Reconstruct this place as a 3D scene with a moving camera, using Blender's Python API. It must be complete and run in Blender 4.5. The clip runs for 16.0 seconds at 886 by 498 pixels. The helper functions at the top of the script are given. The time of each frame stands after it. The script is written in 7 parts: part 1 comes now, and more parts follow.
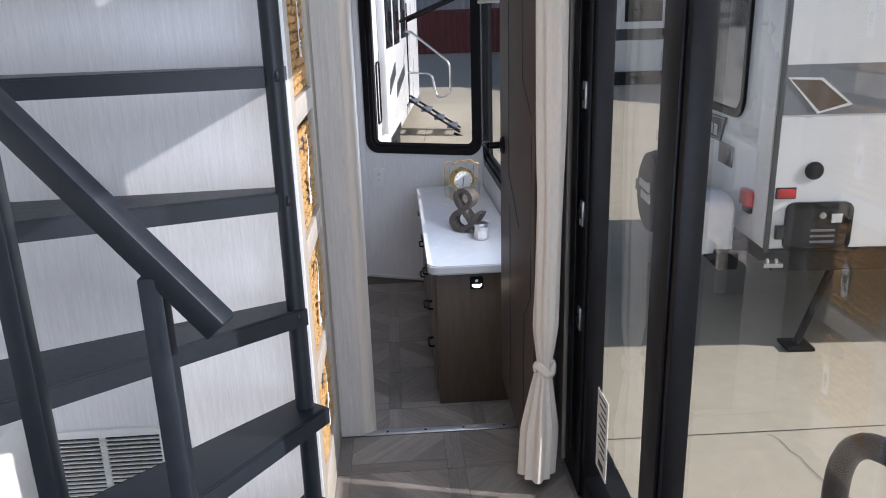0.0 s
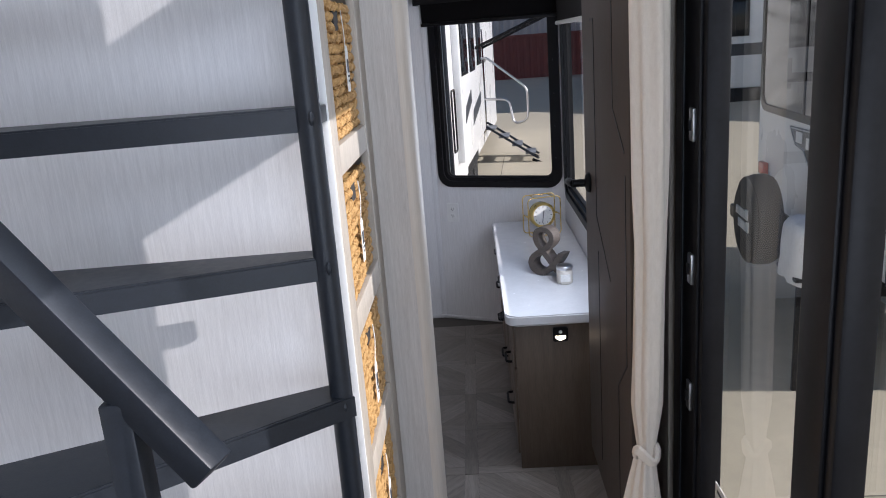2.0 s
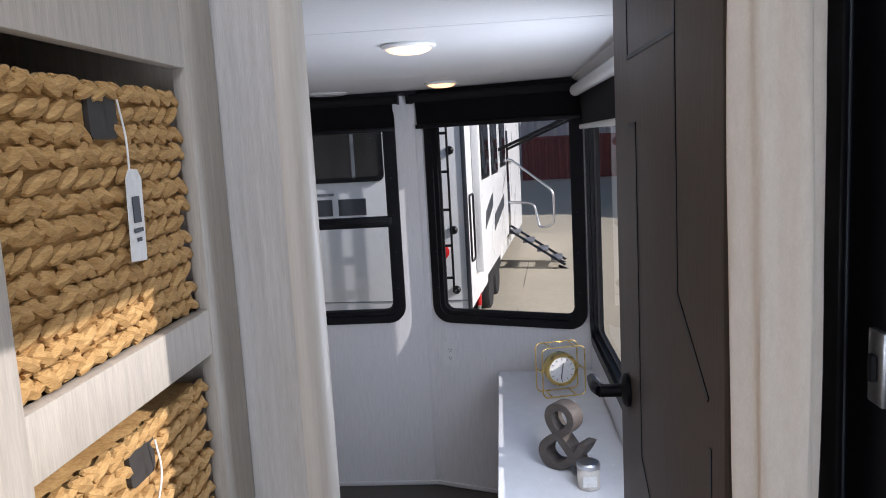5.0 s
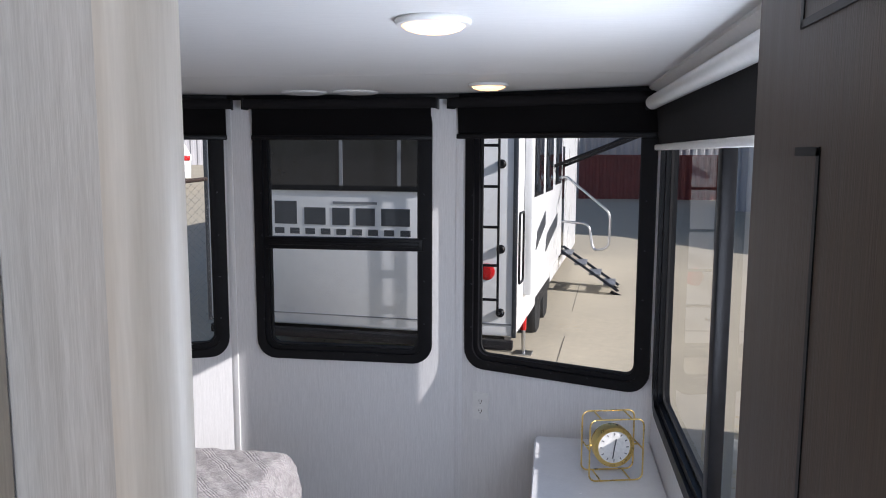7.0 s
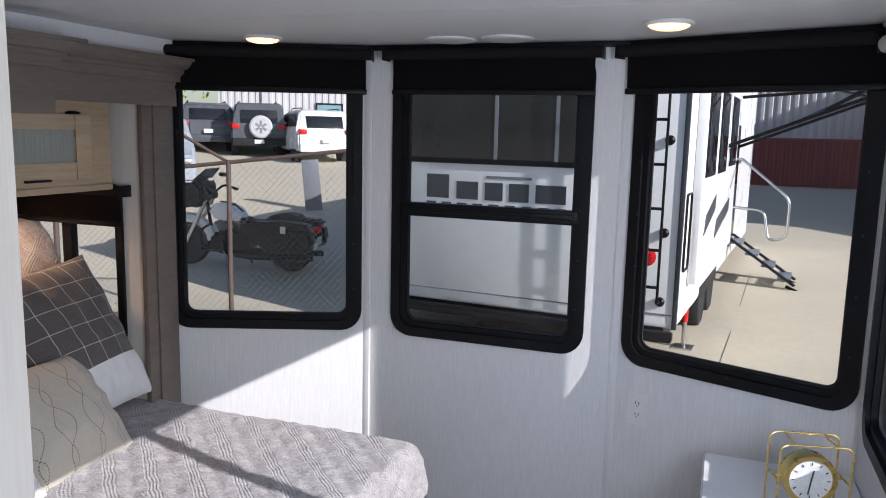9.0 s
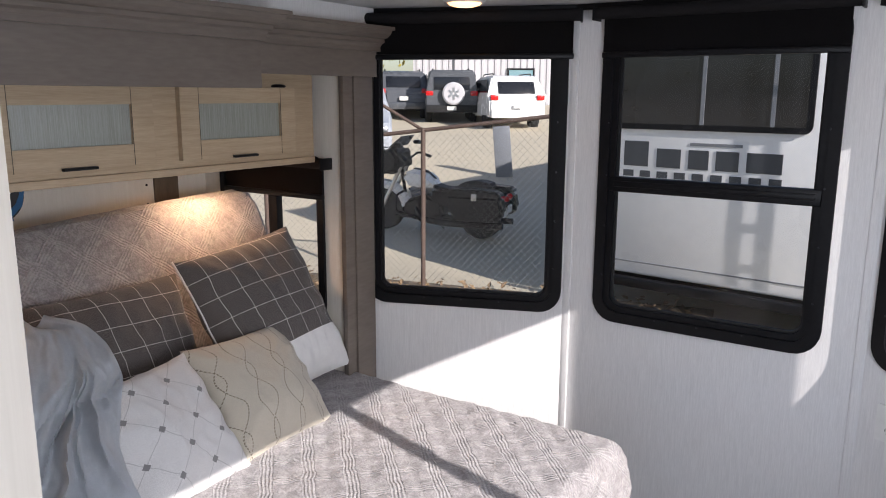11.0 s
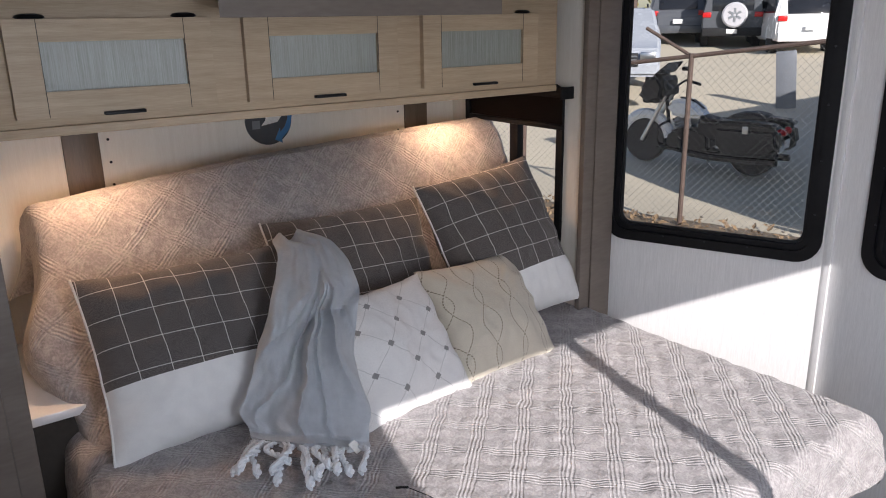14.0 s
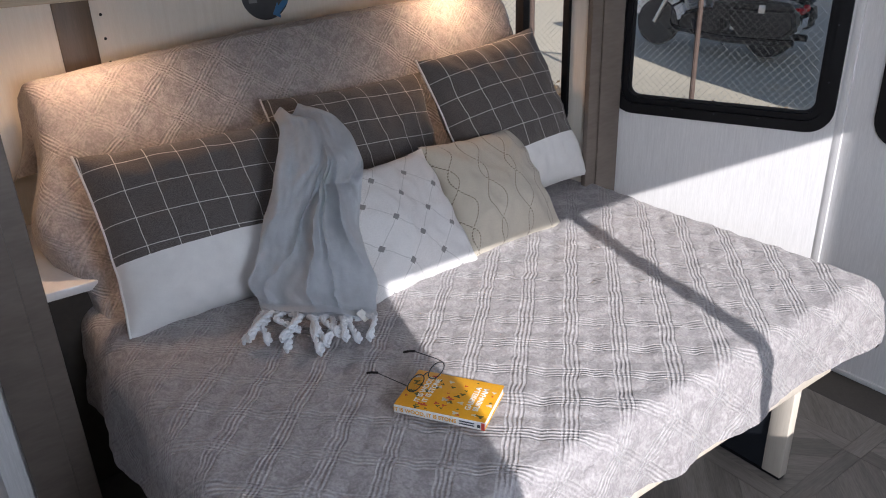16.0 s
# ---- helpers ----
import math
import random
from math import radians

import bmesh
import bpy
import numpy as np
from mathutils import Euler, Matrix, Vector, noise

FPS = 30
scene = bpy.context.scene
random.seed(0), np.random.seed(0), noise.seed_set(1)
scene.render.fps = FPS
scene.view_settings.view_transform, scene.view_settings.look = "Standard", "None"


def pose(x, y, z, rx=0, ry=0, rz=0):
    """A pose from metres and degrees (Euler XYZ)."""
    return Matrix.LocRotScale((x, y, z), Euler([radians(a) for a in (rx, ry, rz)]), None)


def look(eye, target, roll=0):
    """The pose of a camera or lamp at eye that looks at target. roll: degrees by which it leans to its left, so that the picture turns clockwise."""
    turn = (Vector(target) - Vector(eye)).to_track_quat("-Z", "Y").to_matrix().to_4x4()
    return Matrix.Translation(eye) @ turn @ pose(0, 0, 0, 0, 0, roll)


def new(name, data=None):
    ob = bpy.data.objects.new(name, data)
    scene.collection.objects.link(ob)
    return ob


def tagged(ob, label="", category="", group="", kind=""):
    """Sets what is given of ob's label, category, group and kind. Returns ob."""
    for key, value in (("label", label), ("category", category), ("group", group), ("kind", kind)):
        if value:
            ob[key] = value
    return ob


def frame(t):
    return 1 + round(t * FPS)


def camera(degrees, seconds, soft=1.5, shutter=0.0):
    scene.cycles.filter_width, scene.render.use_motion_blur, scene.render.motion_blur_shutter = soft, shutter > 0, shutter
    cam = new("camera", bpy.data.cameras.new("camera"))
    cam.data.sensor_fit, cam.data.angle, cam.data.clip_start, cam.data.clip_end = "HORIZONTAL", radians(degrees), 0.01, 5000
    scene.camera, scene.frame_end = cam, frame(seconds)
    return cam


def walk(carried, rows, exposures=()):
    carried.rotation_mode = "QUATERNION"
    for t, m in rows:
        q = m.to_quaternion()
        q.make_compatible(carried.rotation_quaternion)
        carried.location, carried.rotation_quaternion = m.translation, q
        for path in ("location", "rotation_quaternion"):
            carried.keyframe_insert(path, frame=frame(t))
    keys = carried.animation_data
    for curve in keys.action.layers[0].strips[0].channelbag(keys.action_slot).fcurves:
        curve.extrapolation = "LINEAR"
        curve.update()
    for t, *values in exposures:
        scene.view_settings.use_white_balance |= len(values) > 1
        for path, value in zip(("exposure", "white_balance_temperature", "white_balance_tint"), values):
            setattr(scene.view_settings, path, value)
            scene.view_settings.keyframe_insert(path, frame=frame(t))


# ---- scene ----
cam = camera(60.2, 16.0, 1.0)
PATH = [
    (0, (-0.057, 0.15, 1.695), (0.054, 2.055, 1.098), -1.7),
    (0.5, (-0.04, 0.225, 1.687), (0.033, 2.134, 1.093), -1.7),
    (1, (-0.032, 0.324, 1.69), (-0.002, 2.238, 1.11), -2.2),
    (1.5, (-0.034, 0.414, 1.683), (-0.053, 2.34, 1.145), -2.8),
    (2, (-0.026, 0.483, 1.683), (-0.121, 2.411, 1.159), -4.3),
    (2.5, (0.002, 0.606, 1.696), (-0.163, 2.534, 1.19), -5.5),
    (3, (0.049, 0.737, 1.701), (-0.138, 2.676, 1.249), -5.0),
    (3.5, (0.08, 0.883, 1.702), (-0.102, 2.835, 1.304), -4.1),
    (4, (0.091, 1.071, 1.71), (-0.066, 3.033, 1.353), -3.3),
    (4.2, (0.088, 1.139, 1.706), (-0.057, 3.105, 1.367), -3.2),
    (6.3, (0.123, 1.781, 1.697), (-0.112, 3.753, 1.461), -1.5),
    (6.5, (0.12, 1.831, 1.71), (-0.128, 3.8, 1.461), -0.7),
    (7, (0.108, 1.969, 1.707), (-0.177, 3.933, 1.46), 0.2),
    (7.5, (0.089, 2.076, 1.696), (-0.225, 4.032, 1.416), 0.6),
    (8, (0.079, 2.164, 1.669), (-0.299, 4.104, 1.366), 2.1),
    (8.5, (0.07, 2.255, 1.634), (-0.439, 4.167, 1.337), 2.6),
    (9, (0.048, 2.337, 1.627), (-0.624, 4.196, 1.325), 1.3),
    (11.3, (-0.089, 2.532, 1.639), (-1.279, 4.088, 1.233), -0.3),
    (11.5, (-0.06, 2.563, 1.636), (-1.32, 4.063, 1.232), -0.8),
    (12, (-0.046, 2.581, 1.643), (-1.406, 3.988, 1.229), -1.7),
    (12.5, (-0.058, 2.583, 1.654), (-1.474, 3.929, 1.225), -1.0),
    (13, (-0.049, 2.58, 1.656), (-1.527, 3.85, 1.205), -0.7),
    (13.5, (-0.047, 2.58, 1.645), (-1.578, 3.763, 1.138), -1.1),
    (14, (-0.05, 2.578, 1.639), (-1.596, 3.711, 1.067), -1.0),
    (14.5, (-0.048, 2.571, 1.623), (-1.588, 3.678, 0.989), -1.4),
    (15, (-0.043, 2.565, 1.611), (-1.569, 3.654, 0.915), -1.7),
    (15.5, (-0.031, 2.575, 1.593), (-1.543, 3.64, 0.832), -2.0),
    (16, (-0.035, 2.578, 1.579), (-1.52, 3.631, 0.749), -2.1),
]
walk(cam, [(t, look(eye, target, roll)) for t, eye, target, roll in PATH],
     [(0.0, 0.60, 5950, 16), (4.0, 0.40, 6050, 17), (7.0, 0.68, 6050, 16), (9.0, 0.84, 5950, 15), (12.0, 1.09, 6500, 17), (16.0, 0.84, 6050, 15)])

# ---- light ----
SUN_ELEV, SUN_AZ = radians(26.7), math.atan2(0.967, -0.255)
world = bpy.data.worlds.new("sky")
scene.world = world
world.use_nodes = True
wn = world.node_tree.nodes
sky = wn.new("ShaderNodeTexSky")
sky.sky_type = "NISHITA"
sky.sun_disc = False
sky.sun_elevation, sky.sun_rotation = SUN_ELEV, SUN_AZ
world.node_tree.links.new(sky.outputs[0], wn["Background"].inputs[0])
wn["Background"].inputs[1].default_value = 0.06
sun = new("sun", bpy.data.lights.new("sun", "SUN"))
sun.data.energy, sun.data.angle, sun.data.color = 3.4, radians(0.5), (1.0, 0.945, 0.86)
sun_from = Vector((0.967 * math.cos(SUN_ELEV), -0.255 * math.cos(SUN_ELEV), math.sin(SUN_ELEV)))
sun.matrix_world = look(sun_from * 30, (0, 0, 0))


def sky_fill(name, place, toward, width, height, watts):
    """An area lamp added in an opening to stand in for sky light indoors."""
    a = new(name, bpy.data.lights.new(name, "AREA"))
    a.data.shape, a.data.size, a.data.size_y, a.data.energy, a.data.color = "RECTANGLE", width, height, watts, (0.84, 0.92, 1.0)
    a.matrix_world = look(place, toward)


sky_fill("fill_transom", (0.44, 0.9, 2.53), (-1.2, 1.2, 1.3), 2.2, 0.45, 14)
sky_fill("fill_doors", (0.43, -0.85, 1.15), (-1.5, 0.6, 1.1), 2.0, 1.4, 23)
sky_fill("fill_side_window", (0.455, 3.12, 1.34), (-1.7, 3.8, 1.35), 0.36, 0.68, 8.5)


# ---- materials ----
def nodes_of(name):
    m = bpy.data.materials.new(name)
    m.use_nodes = True
    return m, m.node_tree.nodes, m.node_tree.links, m.node_tree.nodes["Principled BSDF"]


def surf(name, col, col2=None, scale=8.0, stretch=(1, 1, 1), rough=0.5, metal=0.0, bump=0.15, depth=0.002, fine=6.0, vary=0.0, mix=0.5, spec=0.5, sheen=0.0):
    """A surface with variation at two scales, relief and an optional change from piece to piece."""
    m, n, l, b = nodes_of(name)
    col2 = col2 or tuple(c * 0.8 for c in col)
    tc = n.new("ShaderNodeTexCoord")
    mp = n.new("ShaderNodeMapping")
    mp.inputs["Scale"].default_value = stretch
    l.new(tc.outputs["Object"], mp.inputs[0])
    n1, n2 = n.new("ShaderNodeTexNoise"), n.new("ShaderNodeTexNoise")
    n1.inputs["Scale"].default_value, n2.inputs["Scale"].default_value = scale, scale * fine
    n1.inputs["Detail"].default_value, n2.inputs["Detail"].default_value = 4, 5
    src = mp.outputs[0]
    if vary:
        info, add = n.new("ShaderNodeObjectInfo"), n.new("ShaderNodeVectorMath")
        sc = n.new("ShaderNodeVectorMath")
        sc.operation, sc.inputs[1].default_value = "SCALE", (0, 0, 0)
        comb = n.new("ShaderNodeCombineXYZ")
        mul = n.new("ShaderNodeMath")
        mul.operation, mul.inputs[1].default_value = "MULTIPLY", 37.0
        l.new(info.outputs["Random"], mul.inputs[0])
        for k in range(3):
            l.new(mul.outputs[0], comb.inputs[k])
        l.new(src, add.inputs[0])
        l.new(comb.outputs[0], add.inputs[1])
        src = add.outputs[0]
    l.new(src, n1.inputs["Vector"])
    l.new(src, n2.inputs["Vector"])
    av = n.new("ShaderNodeMath")
    av.operation = "MULTIPLY_ADD"
    av.inputs[1].default_value, av.inputs[2].default_value = 0.5, 0.0
    l.new(n2.outputs["Fac"], av.inputs[0])
    sm = n.new("ShaderNodeMath")
    sm.operation, sm.inputs[1].default_value = "MULTIPLY_ADD", 0.5
    l.new(n1.outputs["Fac"], sm.inputs[0])
    l.new(av.outputs[0], sm.inputs[2])
    ramp = n.new("ShaderNodeValToRGB")
    ramp.color_ramp.elements[0].position, ramp.color_ramp.elements[1].position = 0.5 - 0.3 * mix, 0.5 + 0.3 * mix
    ramp.color_ramp.elements[0].color, ramp.color_ramp.elements[1].color = (*col2, 1), (*col, 1)
    l.new(sm.outputs[0], ramp.inputs[0])
    out = ramp.outputs[0]
    if vary:
        hsv = n.new("ShaderNodeHueSaturation")
        mr = n.new("ShaderNodeMapRange")
        mr.inputs["To Min"].default_value, mr.inputs["To Max"].default_value = 1 - vary, 1 + vary
        l.new(info.outputs["Random"], mr.inputs["Value"])
        l.new(mr.outputs[0], hsv.inputs["Value"])
        l.new(out, hsv.inputs["Color"])
        out = hsv.outputs[0]
    l.new(out, b.inputs["Base Color"])
    b.inputs["Roughness"].default_value, b.inputs["Metallic"].default_value = rough, metal
    b.inputs["Specular IOR Level"].default_value = spec
    if sheen:
        b.inputs["Sheen Weight"].default_value = sheen
    rr = n.new("ShaderNodeMapRange")
    rr.inputs["To Min"].default_value, rr.inputs["To Max"].default_value = max(0.02, rough - 0.08), min(1, rough + 0.1)
    l.new(n1.outputs["Fac"], rr.inputs["Value"])
    l.new(rr.outputs[0], b.inputs["Roughness"])
    if bump:
        bp = n.new("ShaderNodeBump")
        bp.inputs["Strength"].default_value, bp.inputs["Distance"].default_value = bump, depth
        l.new(n2.outputs["Fac"], bp.inputs["Height"])
        l.new(bp.outputs[0], b.inputs["Normal"])
    return m


def glass(name, tint=(0.96, 0.98, 0.98), shine=1.0):
    """A thin pane: clear, with the gloss of its angle."""
    m, n, l, b = nodes_of(name)
    n.remove(b)
    tr, gl, mx, fr = n.new("ShaderNodeBsdfTransparent"), n.new("ShaderNodeBsdfGlossy"), n.new("ShaderNodeMixShader"), n.new("ShaderNodeLayerWeight")
    tr.inputs[0].default_value, gl.inputs[0].default_value = (*tint, 1), (1, 1, 1, 1)
    gl.inputs["Roughness"].default_value = 0.0
    pw, ad = n.new("ShaderNodeMath"), n.new("ShaderNodeMath")
    pw.operation, pw.inputs[1].default_value = "POWER", 3.5
    ad.operation, ad.inputs[1].default_value, ad.inputs[2].default_value = "MULTIPLY_ADD", 0.62 * shine, 0.040 * shine
    fr.inputs[0].default_value = 0.5
    l.new(fr.outputs["Facing"], pw.inputs[0])
    l.new(pw.outputs[0], ad.inputs[0])
    l.new(ad.outputs[0], mx.inputs[0])
    l.new(tr.outputs[0], mx.inputs[1])
    l.new(gl.outputs[0], mx.inputs[2])
    l.new(mx.outputs[0], n["Material Output"].inputs[0])
    return m


def lamp_mat(name, col, strength):
    m, n, l, b = nodes_of(name)
    b.inputs["Base Color"].default_value = (0.9, 0.88, 0.82, 1)
    b.inputs["Emission Color"].default_value, b.inputs["Emission Strength"].default_value = (*col, 1), strength
    return m


def line_cloth(name, col, line, kind):
    """Printed or woven cloth: grid of thin lines, trellis with dots, or wavy stitched lines, in the thing's own x and y."""
    m, n, l, b = nodes_of(name)
    tc, sp = n.new("ShaderNodeTexCoord"), n.new("ShaderNodeSeparateXYZ")
    l.new(tc.outputs["Object"], sp.inputs[0])

    def op(o, a, c=None, clamp=False):
        k = n.new("ShaderNodeMath")
        k.operation, k.use_clamp = o, clamp
        for i, v in enumerate((a, c)):
            if v is None:
                continue
            if isinstance(v, (int, float)):
                k.inputs[i].default_value = v
            else:
                l.new(v, k.inputs[i])
        return k.outputs[0]

    x, y = sp.outputs[0], sp.outputs[1]

    def near(v, period, width):
        f = op("ABSOLUTE", op("SUBTRACT", op("FRACT", op("DIVIDE", v, period)), 0.5))
        return op("LESS_THAN", op("MULTIPLY", f, period), width)

    if kind == "grid":
        w1 = op("ADD", x, op("MULTIPLY", op("SINE", op("MULTIPLY", y, 9.0)), 0.006))
        w2 = op("ADD", y, op("MULTIPLY", op("SINE", op("MULTIPLY", x, 8.0)), 0.006))
        fac = op("MAXIMUM", near(w1, 0.078, 0.0010), near(w2, 0.078, 0.0010))
    elif kind == "trellis":
        p, q = op("ADD", x, y), op("SUBTRACT", x, y)
        lines = op("MULTIPLY", op("MAXIMUM", near(p, 0.13, 0.0014), near(q, 0.13, 0.0014)), 0.45)
        dots = op("MULTIPLY", near(p, 0.13, 0.011), near(q, 0.13, 0.011))
        fac = op("MAXIMUM", lines, dots)
    else:
        s = op("MULTIPLY", op("SINE", op("MULTIPLY", y, 32.0)), 0.022)
        dash = op("LESS_THAN", op("FRACT", op("MULTIPLY", y, 110.0)), 0.62)
        fac = op("MULTIPLY", op("MAXIMUM", near(op("ADD", x, s), 0.105, 0.0017), near(op("SUBTRACT", op("ADD", x, 0.02), s), 0.105, 0.0017)), dash)
    n1, n2 = n.new("ShaderNodeTexNoise"), n.new("ShaderNodeTexNoise")
    n1.inputs["Scale"].default_value, n2.inputs["Scale"].default_value = 9, 420
    for k in (n1, n2):
        l.new(tc.outputs["Object"], k.inputs["Vector"])
    ramp = n.new("ShaderNodeValToRGB")
    ramp.color_ramp.elements[0].position, ramp.color_ramp.elements[1].position = 0.35, 0.65
    ramp.color_ramp.elements[0].color = (*(c * (0.42 if kind == "grid" else 0.78) for c in col), 1)
    ramp.color_ramp.elements[1].color = (*col, 1)
    l.new(n2.outputs["Fac"], ramp.inputs[0])
    mx = n.new("ShaderNodeMix")
    mx.data_type = "RGBA"
    l.new(fac, mx.inputs[0])
    l.new(ramp.outputs[0], mx.inputs[6])
    mx.inputs[7].default_value = (*line, 1)
    l.new(mx.outputs[2], b.inputs["Base Color"])
    b.inputs["Roughness"].default_value, b.inputs["Sheen Weight"].default_value = 0.95, 0.2
    b.inputs["Specular IOR Level"].default_value = 0.15
    bp = n.new("ShaderNodeBump")
    bp.inputs["Strength"].default_value, bp.inputs["Distance"].default_value = 0.35, 0.0012
    l.new(op("ADD", n2.outputs["Fac"], op("MULTIPLY", n1.outputs["Fac"], 2.0)), bp.inputs["Height"])
    l.new(bp.outputs[0], b.inputs["Normal"])
    return m


def quilt_mat():
    """Matelasse cotton: bands of four raised ribs crossing aslant, on mottled grey."""
    m, n, l, b = nodes_of("quilted grey cotton")
    tc, sp = n.new("ShaderNodeTexCoord"), n.new("ShaderNodeSeparateXYZ")
    uv = n.new("ShaderNodeUVMap")
    l.new(uv.outputs[0], sp.inputs[0])

    def op(o, a, c=None):
        k = n.new("ShaderNodeMath")
        k.operation = o
        for i, v in enumerate((a, c)):
            if v is None:
                continue
            if isinstance(v, (int, float)):
                k.inputs[i].default_value = v
            else:
                l.new(v, k.inputs[i])
        return k.outputs[0]

    n0 = n.new("ShaderNodeTexNoise")
    n0.inputs["Scale"].default_value = 14
    l.new(tc.outputs["Object"], n0.inputs["Vector"])
    wob = op("MULTIPLY", op("SUBTRACT", n0.outputs["Fac"], 0.5), 0.16)
    hs = []
    for c in (sp.outputs[0], sp.outputs[1]):
        a = op("ADD", c, wob)
        f = op("FRACT", a)
        band = op("LESS_THAN", op("ABSOLUTE", op("SUBTRACT", f, 0.5)), 0.17)
        hs.append(op("MULTIPLY", op("MULTIPLY_ADD", op("COSINE", op("MULTIPLY", f, 2 * math.pi * 11.75)), 0.5), band))
    n2 = n.new("ShaderNodeTexNoise")
    n2.inputs["Scale"].default_value, n2.inputs["Detail"].default_value = 160, 4
    n3 = n.new("ShaderNodeTexNoise")
    n3.inputs["Scale"].default_value, n3.inputs["Detail"].default_value, n3.inputs["Distortion"].default_value = 34, 5, 1.2
    for k in (n2, n3):
        l.new(tc.outputs["Object"], k.inputs["Vector"])
    h = op("ADD", op("ADD", hs[0], hs[1]), op("ADD", op("MULTIPLY", n2.outputs["Fac"], 0.9), op("MULTIPLY", n3.outputs["Fac"], 1.7)))
    bp = n.new("ShaderNodeBump")
    bp.inputs["Strength"].default_value, bp.inputs["Distance"].default_value = 0.78, 0.0028
    l.new(h, bp.inputs["Height"])
    l.new(bp.outputs[0], b.inputs["Normal"])
    ramp = n.new("ShaderNodeValToRGB")
    e = ramp.color_ramp.elements
    e[0].position, e[1].position = 0.38, 0.62
    e[0].color, e[1].color = (0.255, 0.237, 0.242, 1), (0.425, 0.402, 0.405, 1)
    # Ribs lighter, gaps darker: shading of the relief put into the colour.
    rib = op("MULTIPLY", op("SUBTRACT", op("MAXIMUM", hs[0], hs[1]), 0.30), 0.10)
    l.new(op("ADD", rib, op("ADD", op("MULTIPLY", n2.outputs["Fac"], 0.50), op("MULTIPLY", n3.outputs["Fac"], 0.50))), ramp.inputs[0])
    l.new(ramp.outputs[0], b.inputs["Base Color"])
    b.inputs["Roughness"].default_value, b.inputs["Sheen Weight"].default_value = 0.9, 0.25
    b.inputs["Specular IOR Level"].default_value = 0.2
    return m


